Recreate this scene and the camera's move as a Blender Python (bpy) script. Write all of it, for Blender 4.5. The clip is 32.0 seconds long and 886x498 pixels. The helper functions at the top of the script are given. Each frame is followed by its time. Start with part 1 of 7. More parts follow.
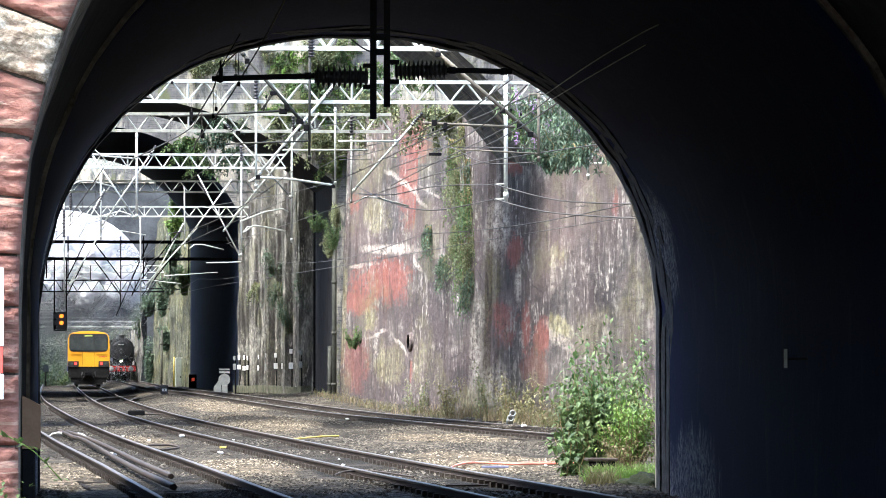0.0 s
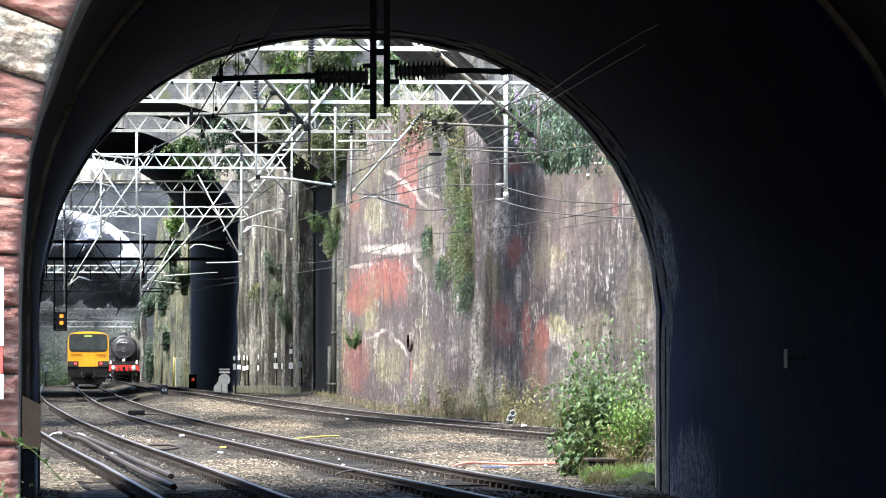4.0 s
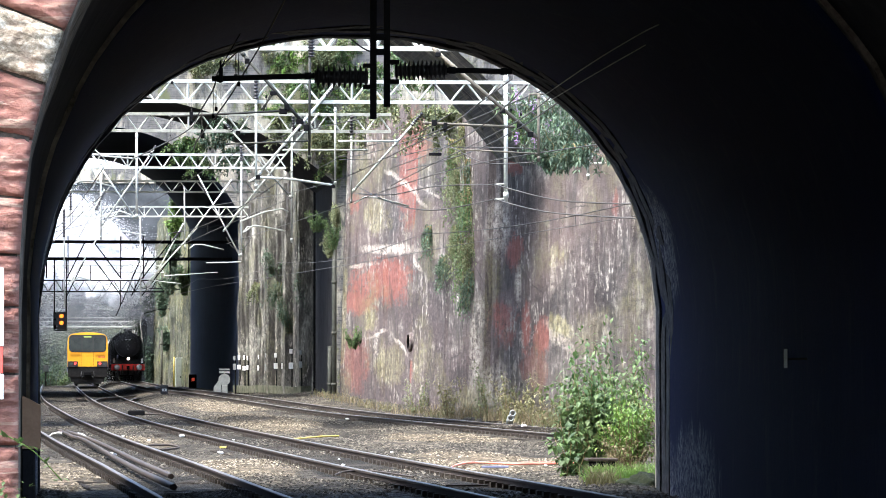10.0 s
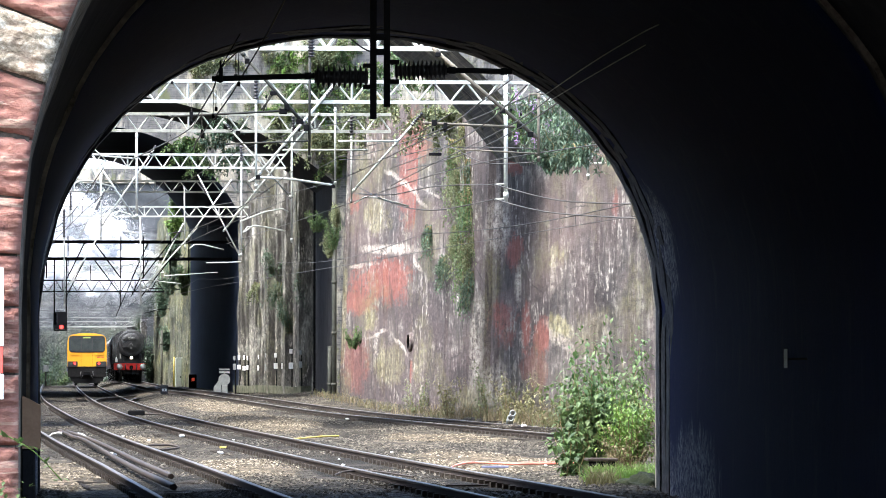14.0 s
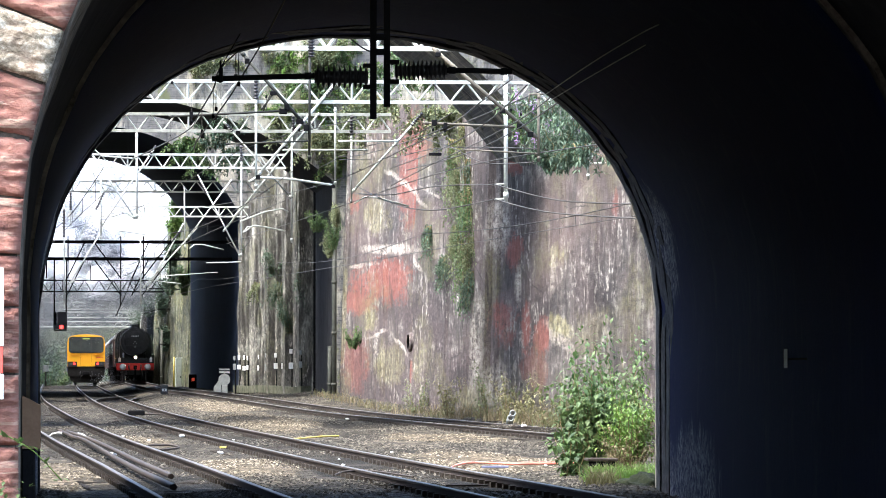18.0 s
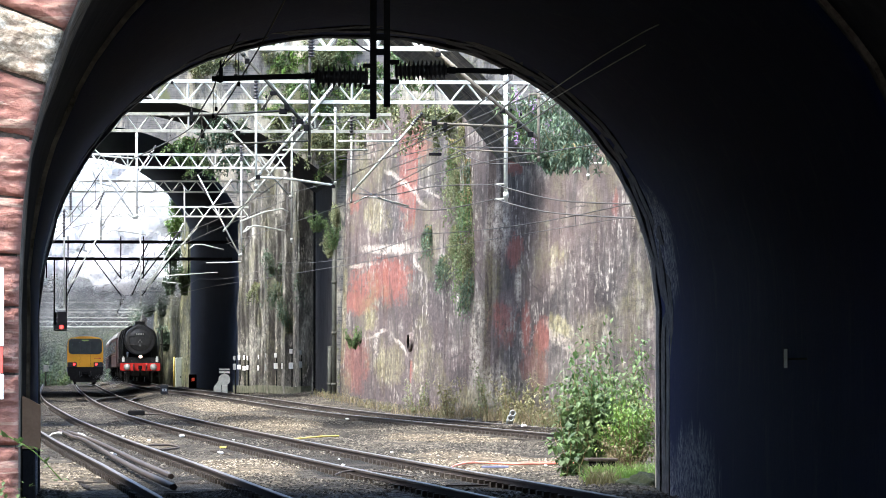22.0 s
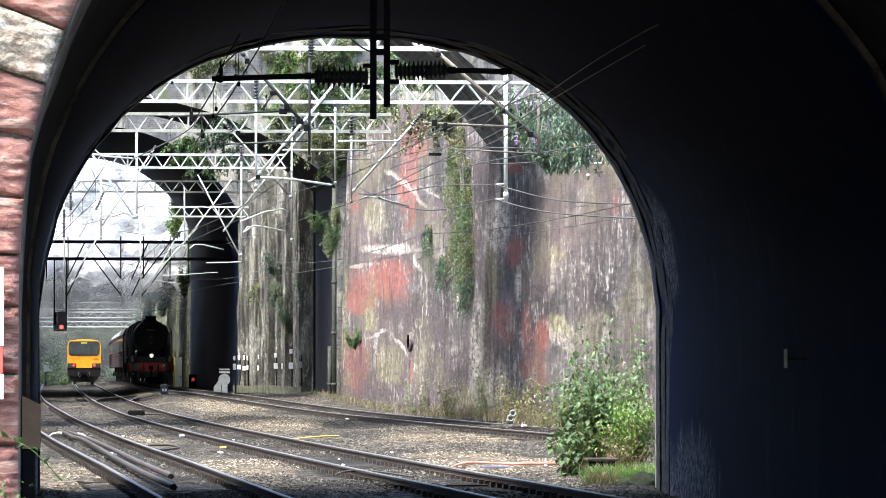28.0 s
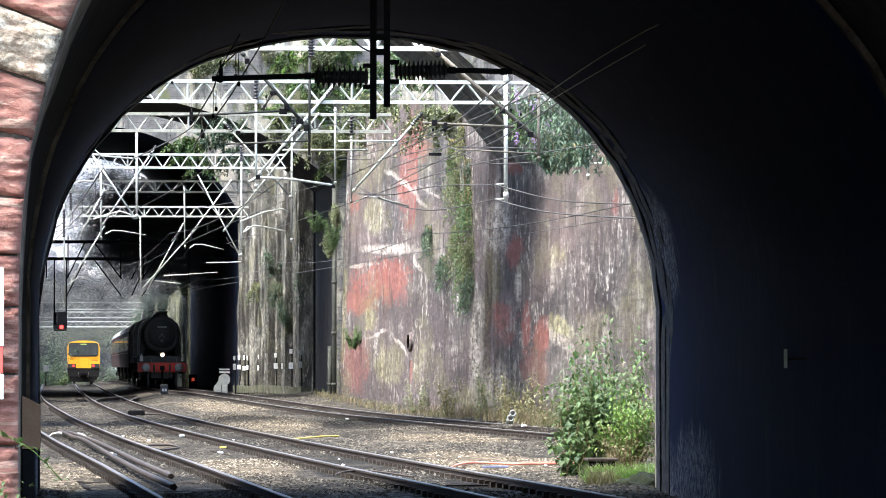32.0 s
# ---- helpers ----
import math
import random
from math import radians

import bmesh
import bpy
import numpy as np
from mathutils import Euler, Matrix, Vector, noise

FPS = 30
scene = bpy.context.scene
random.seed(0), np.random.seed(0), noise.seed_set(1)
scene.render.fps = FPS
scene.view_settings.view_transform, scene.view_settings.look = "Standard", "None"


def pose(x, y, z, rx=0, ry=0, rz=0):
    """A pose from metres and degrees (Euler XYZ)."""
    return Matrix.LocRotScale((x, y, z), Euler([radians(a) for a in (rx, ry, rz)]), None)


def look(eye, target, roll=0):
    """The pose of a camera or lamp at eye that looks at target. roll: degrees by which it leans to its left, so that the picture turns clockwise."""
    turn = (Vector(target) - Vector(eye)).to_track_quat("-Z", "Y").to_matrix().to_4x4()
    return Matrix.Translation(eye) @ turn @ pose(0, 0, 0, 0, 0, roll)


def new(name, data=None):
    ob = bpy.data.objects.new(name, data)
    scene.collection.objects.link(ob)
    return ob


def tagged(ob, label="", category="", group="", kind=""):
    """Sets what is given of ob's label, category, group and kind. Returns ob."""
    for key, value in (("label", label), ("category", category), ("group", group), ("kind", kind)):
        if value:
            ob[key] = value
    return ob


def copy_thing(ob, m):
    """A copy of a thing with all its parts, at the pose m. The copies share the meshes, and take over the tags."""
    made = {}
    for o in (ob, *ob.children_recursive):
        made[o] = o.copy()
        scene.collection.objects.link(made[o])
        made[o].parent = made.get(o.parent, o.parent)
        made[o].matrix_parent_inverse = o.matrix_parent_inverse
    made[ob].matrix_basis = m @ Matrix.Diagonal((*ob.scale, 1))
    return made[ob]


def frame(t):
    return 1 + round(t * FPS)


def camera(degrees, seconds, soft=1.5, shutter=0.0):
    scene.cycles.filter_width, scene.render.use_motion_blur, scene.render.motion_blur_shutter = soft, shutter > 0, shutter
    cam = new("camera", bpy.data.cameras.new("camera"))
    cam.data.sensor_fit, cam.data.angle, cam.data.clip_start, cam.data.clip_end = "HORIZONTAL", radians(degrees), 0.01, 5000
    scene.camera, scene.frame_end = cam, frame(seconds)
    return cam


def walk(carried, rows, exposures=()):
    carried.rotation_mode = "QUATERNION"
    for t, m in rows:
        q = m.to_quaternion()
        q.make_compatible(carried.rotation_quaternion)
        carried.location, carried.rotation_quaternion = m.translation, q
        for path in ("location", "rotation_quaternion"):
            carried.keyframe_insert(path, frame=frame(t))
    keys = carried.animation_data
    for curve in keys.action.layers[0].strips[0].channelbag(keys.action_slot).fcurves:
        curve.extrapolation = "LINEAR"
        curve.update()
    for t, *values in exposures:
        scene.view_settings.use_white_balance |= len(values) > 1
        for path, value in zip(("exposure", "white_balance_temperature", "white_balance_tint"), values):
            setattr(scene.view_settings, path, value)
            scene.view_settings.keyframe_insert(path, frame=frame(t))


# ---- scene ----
cam = camera(9.957, 32.0, soft=0.5)
EYE_Z = 1.7
walk(cam, [(0.0, pose(0, 0, EYE_Z, 91.464, 0, -4.352)), (32.0, pose(0, 0, EYE_Z, 91.464, 0, -4.352))],
     exposures=[(0.0, 2.56, 5950, 6), (32.0, 2.56, 5950, 6)])

# ---- world and sun: bright, hazy daylight ----
SUN_ELEV, SUN_AZ = 62.0, 246.0      # degrees; azimuth from +y towards +x
world = bpy.data.worlds.new("world")
scene.world = world
world.use_nodes = True
_wn = world.node_tree.nodes
_sky = _wn.new("ShaderNodeTexSky")
_sky.sky_type = "NISHITA"
_sky.sun_disc = False
_sky.sun_elevation = radians(SUN_ELEV)
_sky.sun_rotation = radians(SUN_AZ)
_sky.air_density, _sky.dust_density, _sky.ozone_density = 1.0, 5.0, 1.0
world.node_tree.links.new(_sky.outputs[0], _wn["Background"].inputs[0])
_wn["Background"].inputs[1].default_value = 0.15
sun = new("sun", bpy.data.lights.new("sun", "SUN"))
sun.data.energy, sun.data.angle, sun.data.color = 2.0, radians(65), (1.0, 0.95, 0.88)
_e, _a = radians(SUN_ELEV), radians(SUN_AZ)
sun.matrix_world = look(Vector((math.sin(_a) * math.cos(_e), math.cos(_a) * math.cos(_e), math.sin(_e))) * 60, (0, 0, 0))


# ---- small builders ----
def grade(y):
    """Height of the rail heads along the line: it climbs out of the station and levels off."""
    return EYE_Z - 0.42 - 1.17 * max(0.0, 1.0 - max(y, -60) / 386.0) ** 1.1


def lift(tr, y):
    """The wall-side line lies a little higher than the others farther out."""
    if tr is not TRACK3:
        return 0.0
    t = min(max((y - 150) / 90.0, 0.0), 1.0)
    return 0.27 * t * t * (3 - 2 * t)


def link_mesh(name, bm, material, smooth=False):
    me = bpy.data.meshes.new(name)
    bm.to_mesh(me)
    bm.free()
    for m in (material if isinstance(material, (list, tuple)) else [material]):
        me.materials.append(m)
    if smooth:
        for p in me.polygons:
            p.use_smooth = True
    return new(name, me)


def thing(name, label, category, m=None, group="", kind=""):
    ob = new(name)
    ob.empty_display_size = 0.2
    if m is not None:
        ob.matrix_basis = m
    return tagged(ob, label, category, group, kind)


def part(name, bm, material, parent, label="", smooth=False, kind=""):
    ob = link_mesh(name, bm, material, smooth)
    ob.parent = parent
    return tagged(ob, label, kind=kind)


def share(name, me, parent, m, label=""):
    ob = new(name, me)
    ob.parent = parent
    ob.matrix_basis = m
    return tagged(ob, label)


def box(bm, x0, y0, z0, x1, y1, z1, m=None, bevel=0.0, mi=0):
    c = [Vector((x, y, z)) for z in (z0, z1) for y in (y0, y1) for x in (x0, x1)]
    vs = [bm.verts.new(m @ v if m else v) for v in c]
    fs = [bm.faces.new([vs[i] for i in f]) for f in
          ((0, 2, 3, 1), (4, 5, 7, 6), (0, 1, 5, 4), (2, 6, 7, 3), (0, 4, 6, 2), (1, 3, 7, 5))]
    for f in fs:
        f.material_index = mi
    if bevel:
        es = list({e for f in fs for e in f.edges})
        bmesh.ops.bevel(bm, geom=es, offset=bevel, segments=1, affect="EDGES", profile=0.5)
    return vs


def tube(bm, a, b, r0, r1=None, n=8, caps=True):
    a, b = Vector(a), Vector(b)
    r1 = r0 if r1 is None else r1
    d = b - a
    if d.length < 1e-6:
        return
    q = d.to_track_quat("Z", "Y")
    rings = []
    for p, r in ((a, r0), (b, r1)):
        rings.append([bm.verts.new(p + q @ Vector((math.cos(t) * r, math.sin(t) * r, 0)))
                      for t in [2 * math.pi * i / n for i in range(n)]])
    for i in range(n):
        f = bm.faces.new((rings[0][i], rings[0][(i + 1) % n], rings[1][(i + 1) % n], rings[1][i]))
        f.smooth = n > 6
    if caps:
        bm.faces.new(rings[0][::-1])
        bm.faces.new(rings[1])


def lathe(bm, prof, m=None, n=20, caps=True):
    """Turns a profile of (radius, height) round the z axis."""
    m = m or Matrix()
    rings = []
    for r, z in prof:
        rings.append([bm.verts.new(m @ Vector((r * math.cos(2 * math.pi * i / n), r * math.sin(2 * math.pi * i / n), z))) for i in range(n)])
    for a, b in zip(rings, rings[1:]):
        for i in range(n):
            bm.faces.new((a[i], a[(i + 1) % n], b[(i + 1) % n], b[i])).smooth = True
    if caps:
        bm.faces.new(rings[0][::-1])
        bm.faces.new(rings[-1])


def path_tube(bm, pts, rad, n=6, thin=0.0):
    """One unbroken tube along a row of points, thinning towards its end."""
    P = [Vector(p) for p in pts]
    rings = []
    for i, p in enumerate(P):
        r = rad * (1 - thin * i / (len(P) - 1))
        d = P[min(i + 1, len(P) - 1)] - P[max(i - 1, 0)]
        q = d.to_track_quat("Z", "Y")
        rings.append([bm.verts.new(p + q @ Vector((math.cos(2 * math.pi * k / n) * r, math.sin(2 * math.pi * k / n) * r, 0))) for k in range(n)])
    for a, b in zip(rings, rings[1:]):
        best = min(range(n), key=lambda s: (b[s].co - a[0].co).length)
        for k in range(n):
            bm.faces.new((a[k], a[(k + 1) % n], b[(k + 1 + best) % n], b[(k + best) % n])).smooth = True
    bm.faces.new(rings[0][::-1])
    bm.faces.new(rings[-1])


def prism(bm, outline, y0, y1, m=None):
    """Pushes an outline of (x, z) points from y0 to y1."""
    m = m or Matrix()
    a = [bm.verts.new(m @ Vector((x, y0, z))) for x, z in outline]
    b = [bm.verts.new(m @ Vector((x, y1, z))) for x, z in outline]
    n = len(outline)
    for i in range(n):
        bm.faces.new((a[i], a[(i + 1) % n], b[(i + 1) % n], b[i]))
    bm.faces.new(a[::-1])
    bm.faces.new(b)


def lerp_table(rows, y):
    """A smooth curve through rows of (y, value)."""
    if y <= rows[0][0]:
        (a, va), (b, vb) = rows[0], rows[1]
        return va + (vb - va) / (b - a) * (y - a)
    if y >= rows[-1][0]:
        (a, va), (b, vb) = rows[-2], rows[-1]
        return vb + (vb - va) / (b - a) * (y - b)
    for i in range(len(rows) - 1):
        if rows[i][0] <= y <= rows[i + 1][0]:
            break
    def slope(k):
        lo, hi = max(k - 1, 0), min(k + 1, len(rows) - 1)
        return (rows[hi][1] - rows[lo][1]) / (rows[hi][0] - rows[lo][0])
    (a, va), (b, vb) = rows[i], rows[i + 1]
    h = b - a
    t = (y - a) / h
    return ((2 * t**3 - 3 * t**2 + 1) * va + (t**3 - 2 * t**2 + t) * h * slope(i)
            + (-2 * t**3 + 3 * t**2) * vb + (t**3 - t**2) * h * slope(i + 1))


# ---- materials ----
class Nodes:
    """A short way to write a node material."""
    def __init__(self, name, rough=0.8, metal=0.0):
        self.mat = bpy.data.materials.new(name)
        self.mat.use_nodes = True
        self.t = self.mat.node_tree
        self.b = self.t.nodes["Principled BSDF"]
        self.b.inputs["Roughness"].default_value = rough
        self.b.inputs["Metallic"].default_value = metal
        if rough >= 0.75:
            self.b.inputs["Specular IOR Level"].default_value = 0.15
        self.co = self.t.nodes.new("ShaderNodeTexCoord").outputs["Object"]

    def link(self, a, b):
        self.t.links.new(a, b)

    def scaled(self, sx, sy, sz, src=None):
        n = self.t.nodes.new("ShaderNodeMapping")
        n.inputs["Scale"].default_value = (sx, sy, sz)
        self.link(src or self.co, n.inputs["Vector"])
        return n.outputs[0]

    def noise(self, scale, detail=4, rough=0.6, vec=None, warp=0.0):
        n = self.t.nodes.new("ShaderNodeTexNoise")
        n.inputs["Scale"].default_value = scale
        n.inputs["Detail"].default_value = detail
        n.inputs["Roughness"].default_value = rough
        n.inputs["Distortion"].default_value = warp
        self.link(vec or self.co, n.inputs["Vector"])
        return n.outputs["Fac"]

    def ramp(self, fac, stops):
        n = self.t.nodes.new("ShaderNodeValToRGB")
        el = n.color_ramp.elements
        while len(el) < len(stops):
            el.new(0.5)
        for e, (p, c) in zip(el, stops):
            e.position = p
            e.color = (*c, 1) if isinstance(c, (tuple, list)) else (c, c, c, 1)
        self.link(fac, n.inputs[0])
        return n.outputs[0]

    def mix(self, fac, a, b, mode="MIX"):
        n = self.t.nodes.new("ShaderNodeMix")
        n.data_type, n.blend_type = "RGBA", mode
        for src, k in ((fac, 0), (a, 6), (b, 7)):
            if isinstance(src, (int, float)):
                n.inputs[k].default_value = src if k == 0 else (src, src, src, 1)
            elif isinstance(src, tuple):
                n.inputs[k].default_value = (*src, 1)
            else:
                self.link(src, n.inputs[k])
        return n.outputs[2]

    def math(self, op, a, b=0.0, clamp=False):
        n = self.t.nodes.new("ShaderNodeMath")
        n.operation, n.use_clamp = op, clamp
        for src, k in ((a, 0), (b, 1)):
            if isinstance(src, (int, float)):
                n.inputs[k].default_value = src
            else:
                self.link(src, n.inputs[k])
        return n.outputs[0]

    def random(self):
        return self.t.nodes.new("ShaderNodeObjectInfo").outputs["Random"]

    def island(self):
        return self.t.nodes.new("ShaderNodeNewGeometry").outputs["Random Per Island"]

    def axis(self, k):
        n = self.t.nodes.new("ShaderNodeSeparateXYZ")
        self.link(self.co, n.inputs[0])
        return n.outputs[k]

    def color(self, c):
        if isinstance(c, tuple):
            self.b.inputs["Base Color"].default_value = (*c, 1)
        else:
            self.link(c, self.b.inputs["Base Color"])
        return self

    def rough(self, r):
        self.link(r, self.b.inputs["Roughness"])
        return self

    def bump(self, h, strength=0.4, dist=0.02):
        n = self.t.nodes.new("ShaderNodeBump")
        n.inputs["Strength"].default_value = strength
        n.inputs["Distance"].default_value = dist
        self.link(h, n.inputs["Height"])
        self.link(n.outputs[0], self.b.inputs["Normal"])
        return self


def mottled(name, a, b, scale=4.0, rough=0.8, metal=0.0, bump=0.3, dist=0.01, fine=40.0):
    """A surface of two tones, patchy at one scale and grainy at another."""
    n = Nodes(name, rough, metal)
    big = n.noise(scale, 5, 0.65)
    small = n.noise(fine, 3, 0.7)
    f = n.math("ADD", n.math("MULTIPLY", big, 0.7), n.math("MULTIPLY", small, 0.3))
    n.color(n.ramp(f, [(0.32, a), (0.68, b)]))
    n.bump(f, bump, dist)
    return n.mat


def glow(name, col, strength):
    n = Nodes(name, 0.4)
    n.color(col)
    n.b.inputs["Emission Color"].default_value = (*col, 1)
    n.b.inputs["Emission Strength"].default_value = strength
    return n.mat
# soot-black brick lining; its blue tint is veiling glare put into the colour
n = Nodes("glare_tinted_sooty_brick", 0.85)
br = n.t.nodes.new("ShaderNodeTexBrick")
br.inputs["Scale"].default_value = 1.0
br.inputs["Brick Width"].default_value, br.inputs["Row Height"].default_value = 0.23, 0.075
br.inputs["Mortar Size"].default_value = 0.006
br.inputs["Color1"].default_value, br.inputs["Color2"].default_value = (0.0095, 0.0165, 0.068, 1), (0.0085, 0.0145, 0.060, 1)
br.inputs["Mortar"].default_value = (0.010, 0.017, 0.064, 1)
n.link(n.scaled(1, 1, 1), br.inputs["Vector"])
soot = n.noise(0.9, 5, 0.7)
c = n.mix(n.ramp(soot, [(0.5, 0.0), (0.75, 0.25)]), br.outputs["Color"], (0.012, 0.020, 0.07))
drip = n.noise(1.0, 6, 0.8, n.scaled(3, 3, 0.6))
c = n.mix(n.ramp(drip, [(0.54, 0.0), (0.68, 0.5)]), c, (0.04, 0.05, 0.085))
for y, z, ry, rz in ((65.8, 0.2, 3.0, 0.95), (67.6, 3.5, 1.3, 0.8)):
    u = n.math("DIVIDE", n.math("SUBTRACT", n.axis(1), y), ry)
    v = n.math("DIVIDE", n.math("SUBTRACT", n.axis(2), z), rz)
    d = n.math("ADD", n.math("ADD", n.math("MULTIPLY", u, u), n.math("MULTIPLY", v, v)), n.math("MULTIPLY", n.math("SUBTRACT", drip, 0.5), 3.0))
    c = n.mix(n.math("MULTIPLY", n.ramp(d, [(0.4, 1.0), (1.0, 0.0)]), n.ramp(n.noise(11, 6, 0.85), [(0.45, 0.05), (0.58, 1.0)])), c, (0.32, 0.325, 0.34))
n.color(c)
n.bump(n.noise(18, 4, 0.7), 0.5, 0.02)
n.b.inputs["Specular IOR Level"].default_value = 0.08
HAZYSOOT = n.mat
# near-black blue brick for the inside of an arch, darker than its face
BLUEBLACKBRICK = mottled("blue_black_bridge_brick", (0.008, 0.014, 0.030), (0.018, 0.028, 0.054), 1.2, 0.9, 0, 0.5, 0.02, 16)
# lining brick paler towards the near mouth: daylight's falloff put into the colour
DIMBRICK = mottled("half_lit_sooty_brick", (0.012, 0.0135, 0.021), (0.056, 0.055, 0.060), 2.2, 0.8, 0, 0.5, 0.02, 20)
DIMBRICK.node_tree.nodes["Principled BSDF"].inputs["Specular IOR Level"].default_value = 0.1
ENTRY = mottled("daylit_grimy_brick", (0.045, 0.038, 0.030), (0.30, 0.26, 0.215), 5, 0.95, 0, 1.0, 0.06, 26)

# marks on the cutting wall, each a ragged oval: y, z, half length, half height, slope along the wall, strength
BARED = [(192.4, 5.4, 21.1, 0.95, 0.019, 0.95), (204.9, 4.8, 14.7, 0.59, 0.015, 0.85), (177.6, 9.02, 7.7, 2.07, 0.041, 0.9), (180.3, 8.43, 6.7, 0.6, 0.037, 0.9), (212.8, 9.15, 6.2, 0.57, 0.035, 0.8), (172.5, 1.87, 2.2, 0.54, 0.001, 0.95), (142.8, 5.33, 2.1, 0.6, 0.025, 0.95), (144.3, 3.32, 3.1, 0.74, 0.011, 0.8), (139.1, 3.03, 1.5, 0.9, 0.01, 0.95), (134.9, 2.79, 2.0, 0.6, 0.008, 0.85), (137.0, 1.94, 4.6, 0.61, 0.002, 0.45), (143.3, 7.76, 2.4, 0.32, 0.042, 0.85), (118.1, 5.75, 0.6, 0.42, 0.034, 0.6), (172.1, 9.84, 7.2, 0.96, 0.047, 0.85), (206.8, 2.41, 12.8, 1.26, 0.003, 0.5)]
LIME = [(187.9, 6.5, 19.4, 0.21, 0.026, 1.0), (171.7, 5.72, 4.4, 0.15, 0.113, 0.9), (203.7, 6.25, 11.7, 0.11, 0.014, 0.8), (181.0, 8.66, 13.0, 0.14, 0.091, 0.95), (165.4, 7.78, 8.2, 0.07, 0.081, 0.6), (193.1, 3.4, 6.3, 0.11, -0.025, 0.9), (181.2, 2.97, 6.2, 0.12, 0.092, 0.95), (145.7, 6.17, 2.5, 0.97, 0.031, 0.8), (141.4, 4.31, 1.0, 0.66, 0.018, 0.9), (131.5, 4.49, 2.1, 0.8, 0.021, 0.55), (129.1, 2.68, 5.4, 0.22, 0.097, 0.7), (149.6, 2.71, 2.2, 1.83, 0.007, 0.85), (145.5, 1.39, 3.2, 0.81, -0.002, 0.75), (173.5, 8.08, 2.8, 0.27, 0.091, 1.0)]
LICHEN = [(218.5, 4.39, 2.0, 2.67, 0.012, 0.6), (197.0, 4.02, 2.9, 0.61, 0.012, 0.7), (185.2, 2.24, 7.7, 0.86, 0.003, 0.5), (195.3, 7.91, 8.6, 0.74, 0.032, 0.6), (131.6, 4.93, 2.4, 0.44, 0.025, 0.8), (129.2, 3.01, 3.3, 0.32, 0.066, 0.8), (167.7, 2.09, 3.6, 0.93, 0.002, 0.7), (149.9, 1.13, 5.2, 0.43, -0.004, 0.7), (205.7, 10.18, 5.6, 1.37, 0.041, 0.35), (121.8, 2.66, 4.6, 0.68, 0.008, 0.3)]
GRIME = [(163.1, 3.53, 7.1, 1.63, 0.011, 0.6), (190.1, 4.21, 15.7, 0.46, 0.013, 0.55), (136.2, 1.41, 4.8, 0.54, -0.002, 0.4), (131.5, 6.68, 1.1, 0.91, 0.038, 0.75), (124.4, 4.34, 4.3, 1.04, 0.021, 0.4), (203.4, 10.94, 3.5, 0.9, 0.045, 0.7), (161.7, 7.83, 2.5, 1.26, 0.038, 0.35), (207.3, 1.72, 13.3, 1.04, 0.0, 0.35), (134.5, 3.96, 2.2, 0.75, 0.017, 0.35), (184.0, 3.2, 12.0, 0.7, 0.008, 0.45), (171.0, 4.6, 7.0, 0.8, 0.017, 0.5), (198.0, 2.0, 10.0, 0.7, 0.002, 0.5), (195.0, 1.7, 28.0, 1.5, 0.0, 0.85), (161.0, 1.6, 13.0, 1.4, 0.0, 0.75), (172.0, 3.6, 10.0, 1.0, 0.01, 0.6)]


